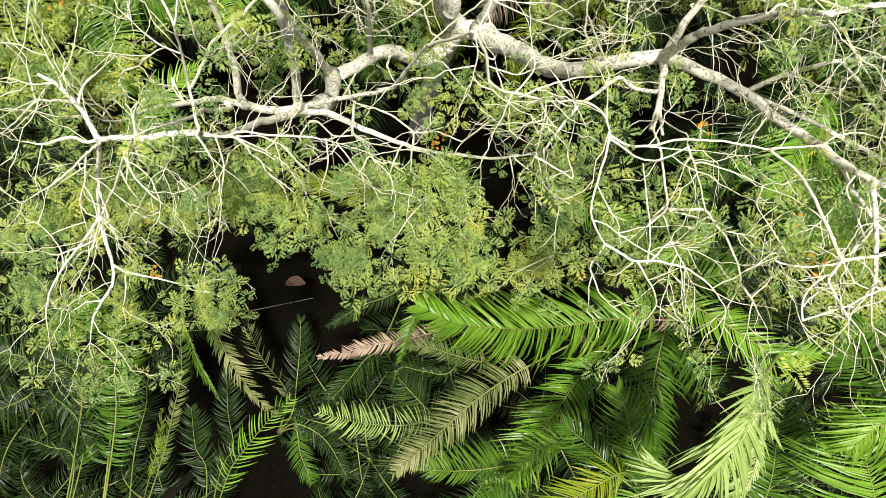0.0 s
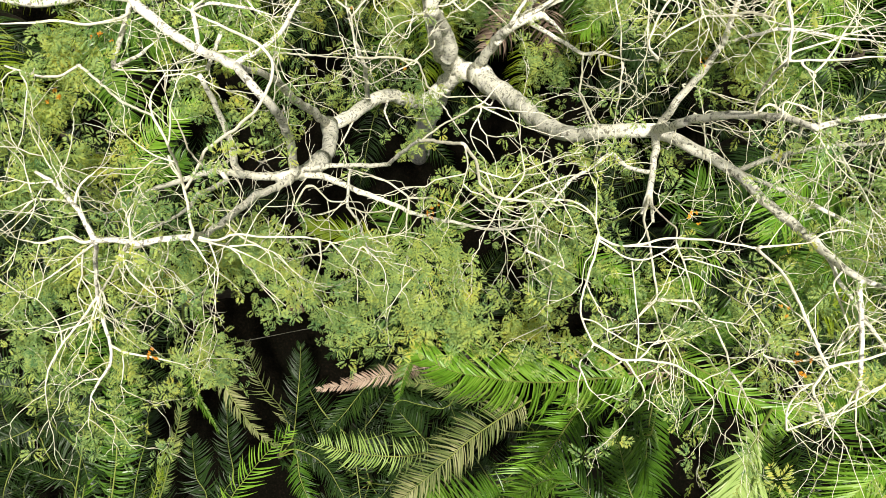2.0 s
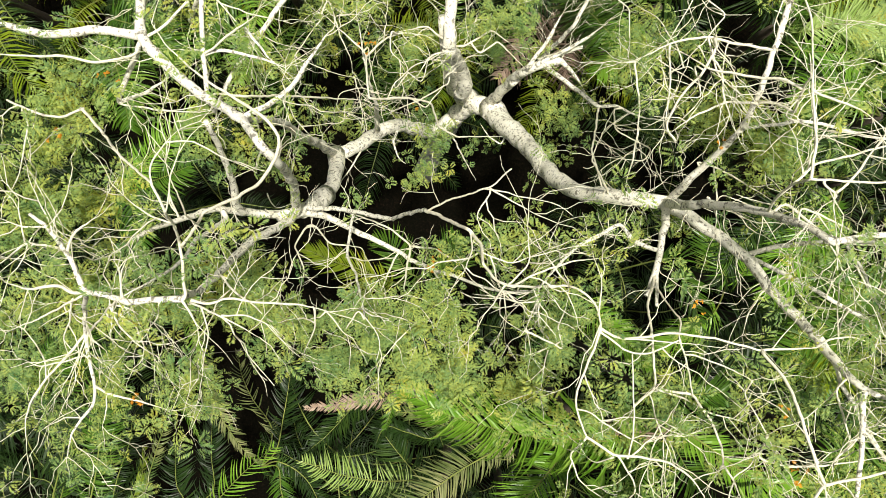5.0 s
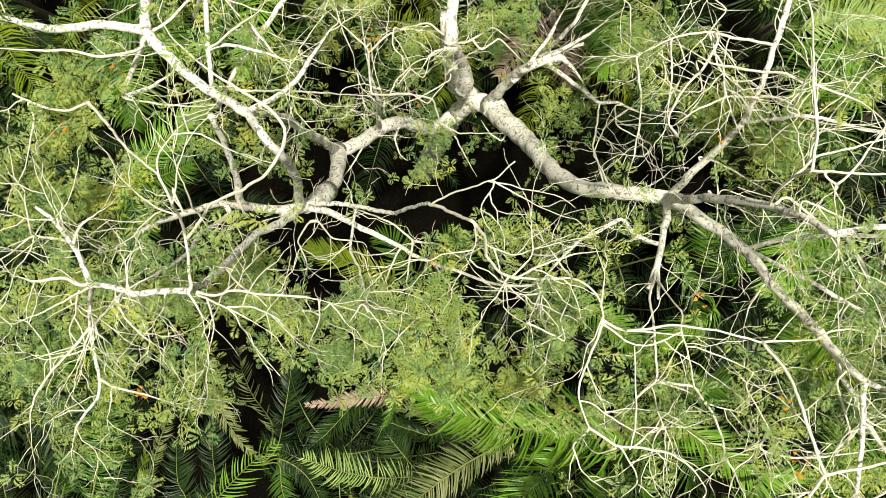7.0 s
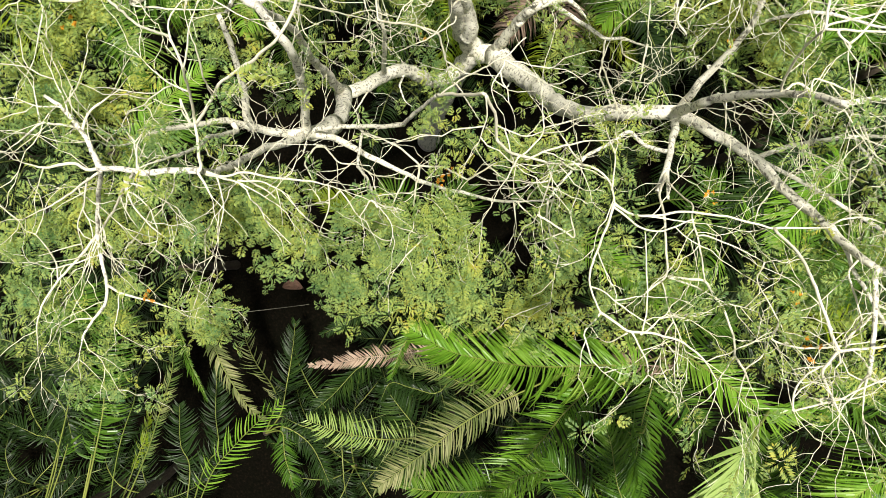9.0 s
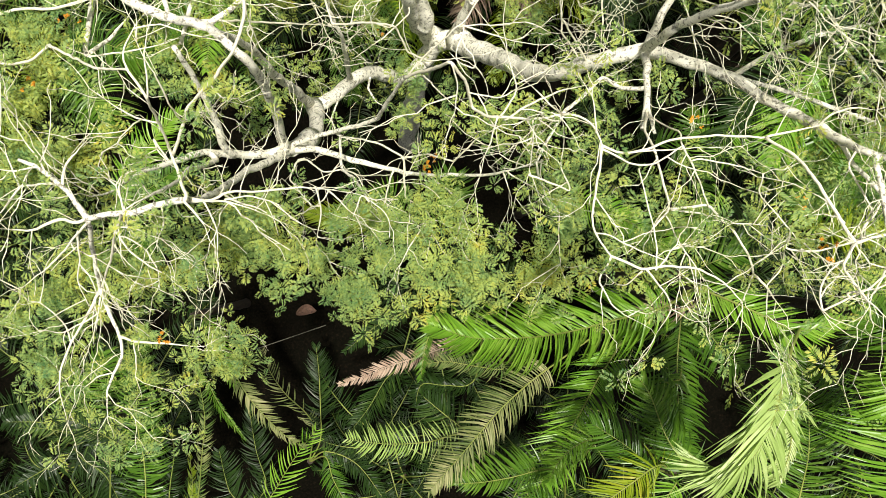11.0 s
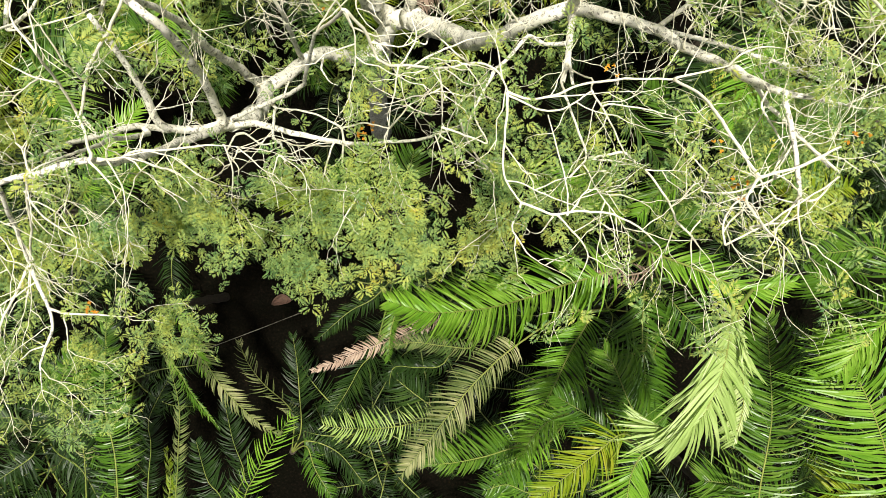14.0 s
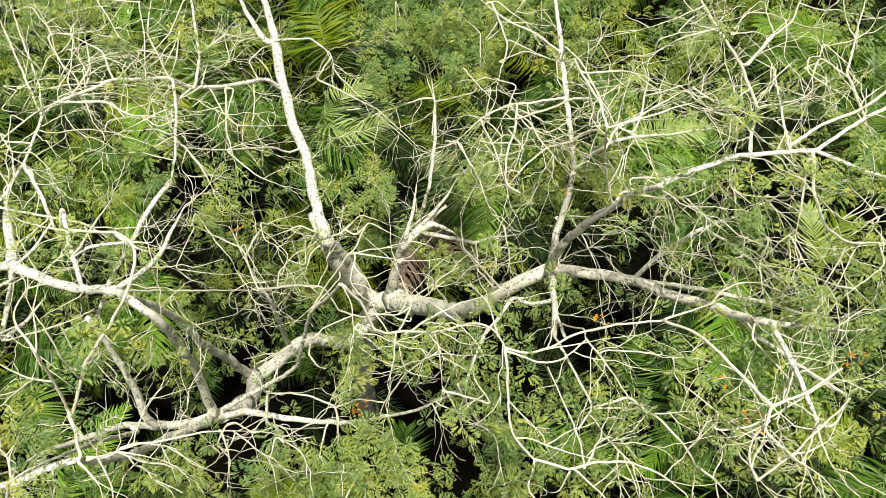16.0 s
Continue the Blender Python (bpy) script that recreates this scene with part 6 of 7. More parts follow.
clump(3.17, 7.45, 12.48, 0.32, 0.18, 9)
clump(3.01, 7.38, 12.71, 0.32, 0.18, 9)
clump(3.23, 7.18, 12.55, 0.32, 0.18, 9)
clump(3.57, 7.17, 12.85, 0.32, 0.18, 9)
clump(4.28, 6.27, 13.51, 0.32, 0.16, 9)
clump(3.92, 6.30, 13.66, 0.32, 0.16, 9)
clump(3.81, 6.14, 13.63, 0.32, 0.16, 9)
clump(4.23, 6.10, 13.48, 0.32, 0.16, 9)
clump(4.88, 5.70, 13.87, 0.33, 0.19, 12)
clump(4.53, 5.56, 13.89, 0.33, 0.19, 12)
clump(5.79, 5.09, 14.01, 0.32, 0.19, 11)
clump(5.63, 4.93, 13.93, 0.32, 0.19, 11)
clump(6.89, 5.01, 14.42, 0.36, 0.18, 12)
clump(6.52, 4.73, 14.36, 0.36, 0.18, 12)
clump(7.11, 4.59, 14.69, 0.30, 0.17, 10)
clump(6.91, 4.38, 14.50, 0.30, 0.17, 10)
clump(-1.68, 8.92, 13.02, 0.53, 0.17, 9)
clump(-2.05, 9.08, 13.08, 0.53, 0.17, 9)
clump(-2.37, 9.02, 12.92, 0.53, 0.17, 9)
clump(-2.67, 9.02, 13.01, 0.53, 0.17, 9)
clump(-2.82, 8.88, 13.04, 0.53, 0.17, 9)
clump(-2.60, 8.77, 12.95, 0.53, 0.17, 9)
clump(-2.12, 8.75, 12.99, 0.53, 0.17, 9)
clump(-1.72, 8.86, 13.12, 0.53, 0.17, 9)
clump(0.59, 9.18, 12.04, 0.48, 0.19, 9)
clump(0.30, 9.32, 12.26, 0.48, 0.19, 9)
clump(-0.06, 9.35, 12.10, 0.48, 0.19, 9)
clump(-0.29, 9.29, 12.21, 0.48, 0.19, 9)
clump(-0.48, 9.13, 12.27, 0.48, 0.19, 9)
clump(-0.08, 9.02, 12.32, 0.48, 0.19, 9)
clump(0.12, 8.96, 12.24, 0.48, 0.19, 9)
clump(0.61, 9.05, 12.20, 0.48, 0.19, 9)
clump(5.27, 1.12, 15.26, 0.21, 0.14, 6)
clump(5.38, 0.83, 14.99, 0.20, 0.16, 6)
clump(5.18, 0.72, 14.87, 0.20, 0.16, 6)
clump(2.79, 5.65, 13.11, 0.23, 0.20, 10)
clump(2.57, 5.70, 12.95, 0.23, 0.20, 10)
clump(2.57, 5.54, 13.04, 0.23, 0.20, 10)
clump(3.46, 4.99, 14.20, 0.23, 0.23, 12)
clump(2.86, 6.72, 12.53, 0.27, 0.22, 10)
clump(2.64, 6.87, 12.67, 0.27, 0.22, 10)
clump(2.56, 6.67, 12.80, 0.27, 0.22, 10)
clump(2.59, 6.50, 12.40, 0.27, 0.22, 10)
clump(3.06, 6.51, 12.60, 0.27, 0.22, 10)
clump(3.58, 5.73, 13.83, 0.33, 0.19, 10)
clump(3.06, 5.76, 13.92, 0.33, 0.19, 10)
clump(3.40, 5.52, 13.70, 0.33, 0.19, 10)
clump(3.99, 5.07, 14.32, 0.22, 0.18, 7)
clump(3.96, 4.85, 14.13, 0.22, 0.18, 7)
clump(4.25, 4.04, 14.74, 0.23, 0.21, 9)
clump(4.31, 3.74, 14.61, 0.23, 0.21, 9)
clump(4.83, 4.68, 14.53, 0.26, 0.17, 9)
clump(4.84, 4.43, 14.50, 0.26, 0.17, 9)
clump(4.95, 4.06, 15.04, 0.21, 0.21, 8)
clump(4.92, 3.89, 14.62, 0.21, 0.21, 8)
clump(5.15, 2.78, 15.13, 0.22, 0.18, 7)
clump(5.20, 2.55, 15.42, 0.22, 0.18, 7)
clump(6.33, 3.61, 15.32, 0.24, 0.19, 9)
clump(4.75, 3.08, 15.19, 0.19, 0.15, 5)
clump(2.57, 4.26, 12.62, 0.25, 0.25, 11)
clump(2.79, 4.64, 11.59, 0.27, 0.25, 9)
clump(2.47, 4.43, 11.65, 0.27, 0.25, 9)
clump(2.69, 3.52, 13.19, 0.19, 0.24, 5)
clump(3.26, 3.04, 14.48, 0.14, 0.20, 2)
clump(3.12, 2.84, 14.54, 0.14, 0.20, 2)
clump(3.50, 1.80, 16.24, 0.12, 0.12, 2)
clump(3.96, 1.62, 16.24, 0.13, 0.10, 2)
clump(3.85, 1.52, 16.35, 0.13, 0.10, 2)
clump(4.28, 1.44, 16.63, 0.17, 0.11, 2)
clump(4.34, 1.32, 16.70, 0.17, 0.11, 2)
clump(4.70, 1.03, 15.83, 0.15, 0.15, 3)
clump(4.64, 0.89, 15.83, 0.15, 0.15, 3)
clump(6.21, 3.17, 15.45, 0.19, 0.22, 7)
clump(-0.29, 3.17, 8.60, 0.22, 0.20, 14)
clump(-0.12, 3.50, 8.80, 0.20, 0.20, 12)
clump(-0.42, 2.80, 8.10, 0.25, 0.20, 14)
for tip in TWIG_TIPS:
    if rng.random() < (0.05 if tip.y > 2.6 else 0.14):
        place_spray(*tip)
quads = np.concatenate(leaf_rows).reshape(-1, 3)
leaves = mesh_object("foliage", quads.tolist(), np.arange(len(quads)).reshape(-1, 4).tolist(), LEAF, tree)
tagged(leaves, "sparse feathery yellow-green leaves", "", "", "stuff")


def blossom(x, y, z):
    """A tuft of orange flowers among the leaves."""
    quads = []
    for _ in range(rng.randint(3, 6)):
        at = Vector((rng.gauss(0, 0.05), rng.gauss(0, 0.05), rng.gauss(0, 0.03)))
        for k in range(rng.randint(6, 9)):
            a = rng.uniform(0, 2 * math.pi)
            out = Vector((math.cos(a), math.sin(a), rng.uniform(0.0, 0.8))).normalized() * rng.uniform(0.018, 0.032)
            wide = out.cross(Vector((0, 0, 1))).normalized() * 0.007
            quads += [at, at + out * 0.6 + wide, at + out, at + out * 0.6 - wide]
    c = Vector((x, y, z))
    mesh_object("blossom", [c + q for q in quads], [tuple(range(i, i + 4)) for i in range(0, len(quads), 4)], BLOSSOM, tree)["label"] = "tuft of orange flowers"


blossom(-3.65, 2.33, 15.20)
blossom(-0.51, 3.46, 11.40)
blossom(-2.95, -0.24, 14.60)
blossom(-3.26, 2.90, 15.00)
blossom(-0.06, 1.29, 13.20)
blossom(3.37, 0.25, 15.20)
blossom(4.34, 0.14, 15.60)
blossom(-1.02, 3.87, 13.40)
blossom(0.02, 1.45, 12.60)
blossom(3.23, -0.14, 15.70)
blossom(2.82, 2.84, 14.40)
blossom(2.53, 1.21, 15.00)

# ---- palms ----
prng = random.Random(21)


def frond_mesh(points, half, spacing=0.05, fold=0.3, gap=0.03, roll=0.0, lean=0.10, sag=0.6, short=1.0, bare=0.16, coarse=False):
    """Rib and leaflets of one palm frond along the line through the points, which starts at the crown.
    roll: degrees by which its plane turns about the rib; short: the length of the one side's leaflets against the other's."""
    line = spline(points, 0.015)
    total = sum((b - a).length for a, b in zip(line, line[1:]))
    rv, rf = [], []
    n = len(line)
    ribline = line[:: max(1, n // 26)]
    tube(rv, rf, ribline, [0.026 * (1 - 0.85 * i / len(ribline)) for i in range(len(ribline))], 5)
    lv, lf = [], []
    walked, last = 0.0, -1.0
    for i in range(1, n - 1):
        walked += (line[i] - line[i - 1]).length
        t = walked / total
        if t < bare or walked - last < spacing * (0.85 + 0.3 * prng.random()):
            continue
        last = walked
        ahead = (line[i + 1] - line[i - 1]).normalized()
        flat = ahead.cross(Vector((0, 0, 1)))
        flat = flat.normalized() if flat.length > 0.05 else Vector((1, 0, 0))
        top = flat.cross(ahead).normalized()
        turn = Matrix.Rotation(radians(roll), 3, ahead)
        flat, top = turn @ flat, turn @ top
        s = (t - bare) / (1 - bare)
        size = half * (0.38 + 0.62 * math.sin(math.pi * min(1, s * 0.85 + 0.12)) ** 0.8) * (1 - 0.45 * max(0, s - 0.75) / 0.25)
        tuft = noise.noise(Vector((walked * 3.0, half * 9, points[-1][0])))
        for hand in (-1, 1):
            if prng.random() < gap:
                continue
            sweep = lean + 0.6 * s * s + 0.25 * tuft + prng.gauss(0, 0.10)
            d = (flat * hand + ahead * sweep + top * (fold + 0.3 * tuft * hand + prng.gauss(0, 0.14))).normalized()
            ln = size * (prng.uniform(0.82, 1.15) if prng.random() > 0.1 else prng.uniform(0.35, 0.8)) * (short if hand < 0 else 1.0)
            w = min(0.026, 0.013 + 0.012 * half) * prng.uniform(0.7, 1.2)
            wide = (d.cross(top).normalized() + top * prng.gauss(0, 0.35)).normalized() * w
            drop = sag * prng.uniform(0.4, 1.7)
            k = len(lv)
            for q, ww in (((0.0, 0.5), (0.45, 1.0), (1.0, 0.05)) if coarse else ((0.0, 0.5), (0.3, 1.0), (0.65, 0.8), (1.0, 0.04))):
                c = line[i] + d * ln * q - Vector((0, 0, drop * ln * q * q)) - d * (0.18 * drop * ln * q ** 3) + ahead * 0.20 * ln * q * q
                keel = top * w * 0.45 * ww
                lv += [c - wide * ww + keel, c - keel * 0.3, c + wide * ww + keel]
            for j in range(2 if coarse else 3):
                a = k + j * 3
                lf += [(a, a + 1, a + 4, a + 3), (a + 1, a + 2, a + 5, a + 4)]
    return rv, rf, lv, lf


def frond(crown, mid, tip, half, material, gap=0.03, **habit):
    """One frond of a palm, from its crown over mid to its tip."""
    hub = crown.location + Vector((0, 0, crown["top"]))
    pts = [hub, hub + (Vector(mid) - hub) * 0.45 + Vector((0, 0, 0.1 * (Vector(mid) - hub).length)), Vector(mid), Vector(tip)]
    habit.setdefault("roll", prng.uniform(-14, 14))
    rv, rf, lv, lf = frond_mesh([p - crown.location for p in pts], half, 0.027, 0.28, 0.22 if material is DEAD else gap, **habit)
    blade = mesh_object("frond", lv, lf, material, crown)
    mesh_object("rib", rv, rf, DEAD if material is DEAD else RIB, blade, True)


def blade(crown, half, material, *points, gap=0.03, pitch=0.036, **habit):
    """One frond whose blade runs through the points; a bare stalk joins it to the heart of the crown."""
    hub = crown.location + Vector((0, 0, crown["top"]))
    pts = [Vector(q) for q in points]
    stalk = (pts[0] - hub).length
    total = stalk + sum((b - a).length for a, b in zip(pts, pts[1:]))
    habit.setdefault("roll", prng.uniform(-14, 14))
    rv, rf, lv, lf = frond_mesh([q - crown.location for q in (hub, *pts)], half, pitch, 0.28, gap, bare=stalk / total * 0.9, **habit)
    leaf = mesh_object("frond", lv, lf, material, crown)
    mesh_object("rib", rv, rf, DEAD if material is DEAD else RIB, leaf, True)


def palm(x, y, z, label="low green feather palm in the shaded understorey"):
    """A palm with its stem; z is the height of the crown's heart."""
    ob = tagged(new("palm_tree"), label, "palm", "palms of the understorey")
    ob.location = (x, y, 0)
    ob["top"] = z
    verts, faces = [], []
    line = [Vector((0.12 * math.sin(q * 2.2 + x), 0.12 * math.sin(q * 1.7 + y) , -0.3 + (z + 0.3) * q)) for q in [i / 12 for i in range(13)]]
    off = line[-1] - Vector((0, 0, z))
    line = [p - off * (i / 12) for i, p in enumerate(line)]
    tube(verts, faces, line, [0.13 - 0.05 * i / 12 + (0.02 if i % 2 else 0) for i in range(13)], 9, 0.1)
    mesh_object("trunk", verts, faces, PALM_BARK, ob, True)
    return ob


p = palm(-7.31, -6.61, 6.80, "tall green feather palm with long arching fronds")
blade(p, 0.60, GREEN, (-6.55, -4.01, 7.70), (-6.41, -3.09, 7.82), (-6.39, -2.28, 7.94), (-6.20, -1.40, 8.06), (-5.93, -0.44, 8.20), roll=4, lean=0.05, sag=0.55)
blade(p, 0.55, SHADED_GREEN, (-6.60, -3.24, 7.60), (-6.85, -2.58, 8.00), (-7.21, -2.09, 8.40), (-7.84, -1.87, 8.20), roll=25, lean=0.3, sag=0.6)
p = palm(-9.13, -7.28, 4.90, "feather palm with stiff bright green fronds")
blade(p, 0.62, GREEN, (-8.18, -4.74, 5.60), (-8.06, -3.76, 5.87), (-8.01, -3.22, 6.03), (-7.92, -2.62, 6.20), roll=-10, lean=1.0, sag=0.15, gap=0.1, pitch=0.075)
blade(p, 0.50, SHADED_GREEN, (-8.47, -4.90, 5.40), (-9.01, -4.51, 5.50), (-9.57, -4.25, 5.60), roll=20, lean=0.5, sag=0.5)
blade(p, 0.62, GREY, (-7.78, -3.15, 6.40), (-8.12, -2.74, 6.57), (-8.58, -2.46, 6.75), (-9.23, -2.21, 7.00), roll=-20, lean=0.2, sag=0.9, gap=0.12, pitch=0.06)
p = palm(-8.10, -8.11, 3.60, "slender feather palm with narrow yellowing fronds")
blade(p, 0.50, SHADED_GREEN, (-7.45, -5.09, 4.60), (-7.04, -3.71, 4.85), (-6.95, -3.08, 4.96), (-6.44, -2.40, 5.11), (-6.08, -2.04, 5.20), roll=-15, sag=0.6, lean=0.3, gap=0.1)
blade(p, 0.26, GREY, (-6.73, -5.13, 4.80), (-6.29, -3.75, 5.12), (-6.02, -2.81, 5.35), (-5.99, -1.72, 5.61), (-6.08, -0.97, 5.80), lean=0.6, sag=0.8, gap=0.3)
blade(p, 0.24, YELLOW, (-6.99, -5.23, 4.60), (-6.71, -4.57, 4.86), (-6.59, -3.98, 5.08), (-6.54, -3.69, 5.20), lean=0.8, sag=0.5, gap=0.35)
p = palm(-6.27, -0.53, 4.60, "feather palm with withering straw-tinged fronds")
blade(p, 0.30, GREEN, (-5.75, -1.57, 6.00), (-5.59, -2.05, 5.97), (-5.42, -2.52, 5.95), (-4.98, -3.34, 5.90), lean=0.5, sag=0.5, roll=30, short=0.4)
blade(p, 0.36, STRAW, (-5.37, -0.55, 6.10), (-5.11, -1.41, 6.10), (-4.84, -2.23, 6.00), (-4.53, -2.83, 5.90), (-4.06, -3.51, 5.70), (-3.74, -3.75, 5.60), lean=0.7, sag=0.45, gap=0.25, roll=-15)
blade(p, 0.34, BRIGHT, (-5.38, -0.60, 6.30), (-5.21, -1.07, 6.21), (-5.09, -1.80, 6.07), (-5.00, -2.20, 6.00), lean=0.7, sag=0.3, gap=0.35)
p = palm(-6.32, -8.50, 3.40, "feather palm with stiff bright green fronds")
blade(p, 0.62, BRIGHT, (-5.23, -5.59, 4.60), (-4.72, -4.78, 4.81), (-4.08, -4.01, 5.02), (-3.52, -3.46, 5.20), lean=0.8, sag=0.1, gap=0.1, roll=12, pitch=0.11)
blade(p, 0.55, SHADED_GREEN, (-5.44, -5.49, 4.40), (-5.06, -4.80, 4.56), (-5.13, -3.91, 4.75), (-5.09, -2.77, 5.00), lean=0.4, sag=0.5, gap=0.1)
blade(p, 0.60, SHADED_GREEN, (-5.81, -5.64, 4.20), (-6.03, -4.84, 4.38), (-6.06, -3.80, 4.60), lean=0.3, sag=0.3)
p = palm(0.59, -1.92, 4.20, "feather palm with a dead brown frond hanging among green ones")
blade(p, 0.30, DEAD, (0.15, -1.81, 5.60), (-0.88, -2.07, 5.45), (-1.70, -2.23, 5.39), (-2.25, -2.38, 5.35), (-2.90, -2.51, 5.30), sag=0.35, lean=0.5, gap=0.12)
blade(p, 0.42, GREEN, (-0.03, -0.70, 7.40), (-0.36, -1.08, 7.70), (-0.68, -1.60, 7.61), (-0.86, -2.27, 7.50), lean=0.5, sag=0.5, roll=-25, short=0.5)
blade(p, 0.36, GREY, (0.86, -2.30, 7.00), (0.28, -2.22, 6.93), (-0.29, -2.06, 6.86), (-0.77, -2.06, 6.80), lean=0.3, sag=0.7)
blade(p, 0.34, SHADED_GREEN, (0.20, -2.69, 6.00), (-0.45, -2.73, 5.85), (-0.96, -2.67, 5.72), (-1.18, -3.17, 5.60), sag=0.7, lean=0.4)
p = palm(-0.73, -0.47, 3.00, "low green feather palm in the shaded understorey")
blade(p, 0.36, SHADED_GREEN, (-0.89, -0.82, 4.40), (-1.36, -1.16, 4.45), (-1.94, -1.36, 4.51), (-2.77, -1.87, 4.60), lean=0.5, sag=0.4)
blade(p, 0.60, SHADED_GREEN, (-1.51, -2.32, 3.80), (-1.99, -2.81, 3.86), (-2.48, -3.43, 3.93), (-3.02, -3.96, 4.00), lean=0.35, sag=0.4, roll=-25)
blade(p, 0.45, SHADED_GREEN, (-1.39, -0.78, 3.60), (-1.93, -0.61, 3.69), (-2.65, -0.70, 3.80), sag=0.4)
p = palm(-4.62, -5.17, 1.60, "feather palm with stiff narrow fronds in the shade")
blade(p, 0.58, SHADED_GREEN, (-4.12, -4.46, 2.20), (-3.97, -3.51, 2.34), (-3.86, -2.58, 2.48), (-3.82, -1.80, 2.60), lean=0.55, sag=0.3, gap=0.12, pitch=0.05)
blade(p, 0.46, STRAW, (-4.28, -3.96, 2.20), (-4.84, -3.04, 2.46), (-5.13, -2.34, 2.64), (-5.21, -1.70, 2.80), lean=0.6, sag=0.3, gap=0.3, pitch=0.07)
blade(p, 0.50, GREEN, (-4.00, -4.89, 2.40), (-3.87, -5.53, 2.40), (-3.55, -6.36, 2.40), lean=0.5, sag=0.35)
blade(p, 0.50, SHADED_GREEN, (-3.97, -4.74, 2.40), (-3.19, -5.18, 2.40), (-2.59, -6.20, 2.40), lean=0.4, sag=0.4)
p = palm(0.46, -4.35, 4.20, "feather palm with withering straw-tinged fronds")
blade(p, 0.58, PALE, (-0.36, -4.02, 5.20), (-0.99, -4.13, 5.09), (-1.80, -4.12, 4.95), (-2.47, -4.01, 4.87), (-2.97, -3.87, 4.80), sag=0.5, lean=0.15, roll=14, gap=0.12, pitch=0.06)
blade(p, 0.70, SHADED_GREEN, (0.07, -4.16, 5.00), (-0.62, -3.51, 5.00), (-1.18, -2.88, 5.00), lean=0.3, sag=0.4)
p = palm(3.05, -1.95, 6.20, "feather palm with withering straw-tinged fronds")
blade(p, 0.62, STRAW, (1.57, -2.47, 7.30), (1.06, -2.80, 7.25), (0.59, -3.16, 7.20), (-0.04, -3.78, 7.00), (-0.54, -4.27, 6.85), (-1.05, -4.75, 6.70), sag=0.35, lean=0.35, roll=18, gap=0.1)
blade(p, 0.92, BRIGHT, (3.37, -2.15, 6.60), (2.85, -2.86, 6.49), (2.45, -3.48, 6.40), (1.83, -4.32, 6.33), (1.28, -5.11, 6.26), (0.84, -5.86, 6.20), lean=0.4, sag=0.3, roll=-10)
p = palm(1.98, -5.11, 5.60, "green glossy feather palm with short arching fronds")
blade(p, 0.80, GREEN, (1.45, -4.63, 6.60), (0.71, -4.72, 6.56), (-0.02, -4.75, 6.53), (-0.65, -4.68, 6.50), lean=0.4, sag=0.25, roll=28, short=0.5)
blade(p, 0.50, BRIGHT, (2.58, -4.06, 6.90), (2.09, -4.14, 6.90), (1.69, -4.45, 6.90), (1.45, -4.82, 6.90), lean=0.5, sag=0.4)
blade(p, 0.55, GREEN, (1.62, -5.47, 7.00), (1.07, -5.20, 7.11), (0.60, -5.21, 7.20), lean=0.4, sag=0.4)
p = palm(4.84, -0.95, 6.80, "green feather palm with drooping fronds")
blade(p, 0.92, GREEN, (4.27, -1.39, 8.20), (4.08, -2.11, 8.26), (3.98, -2.62, 8.30), (3.93, -3.49, 8.20), (3.85, -4.37, 8.10), lean=0.3, sag=0.6)
blade(p, 0.75, GREEN, (4.57, -1.56, 8.00), (4.94, -2.27, 8.00), (5.34, -2.78, 8.00), lean=0.3, sag=0.5)
blade(p, 0.55, GREEN, (3.99, -2.72, 8.40), (3.64, -2.66, 8.37), (3.72, -3.54, 8.30), (4.21, -4.62, 8.20), lean=0.6, sag=0.3, roll=-10)
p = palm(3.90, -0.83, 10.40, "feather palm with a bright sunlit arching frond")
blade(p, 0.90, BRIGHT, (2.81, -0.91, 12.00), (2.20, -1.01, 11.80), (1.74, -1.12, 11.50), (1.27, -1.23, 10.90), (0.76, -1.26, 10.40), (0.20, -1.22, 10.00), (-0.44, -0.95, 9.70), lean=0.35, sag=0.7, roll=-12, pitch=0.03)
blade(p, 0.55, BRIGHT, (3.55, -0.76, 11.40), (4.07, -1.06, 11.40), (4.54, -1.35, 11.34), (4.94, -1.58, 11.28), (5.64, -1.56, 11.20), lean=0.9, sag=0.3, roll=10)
blade(p, 0.60, GREEN, (3.51, -0.63, 11.00), (3.99, -0.45, 10.90), (4.56, -0.37, 10.80), lean=0.6, sag=0.4)
blade(p, 0.28, DEAD, (3.66, -1.07, 10.80), (3.22, -1.10, 10.80), (2.69, -1.13, 10.80), lean=0.4, sag=0.9, gap=0.35)
p = palm(3.69, -4.53, 8.20, "feather palm with yellowing and green arching fronds")
blade(p, 0.62, YELLOW, (3.06, -3.77, 9.80), (2.59, -4.01, 9.77), (2.18, -4.24, 9.75), (1.44, -4.66, 9.70), lean=0.5, sag=0.3)
blade(p, 0.55, GREEN, (2.93, -3.80, 9.70), (2.62, -3.47, 9.62), (2.29, -3.19, 9.55), (2.08, -3.02, 9.50), lean=0.5, sag=0.35)
blade(p, 0.70, BRIGHT, (3.46, -4.31, 9.20), (3.21, -4.70, 9.12), (3.04, -5.32, 9.00), lean=0.5, sag=0.4)
blade(p, 0.70, GREEN, (3.68, -4.15, 9.20), (3.41, -3.52, 9.12), (3.25, -2.80, 9.04), (3.11, -2.48, 9.00), lean=0.4, sag=0.5)
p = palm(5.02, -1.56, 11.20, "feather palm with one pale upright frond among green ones")
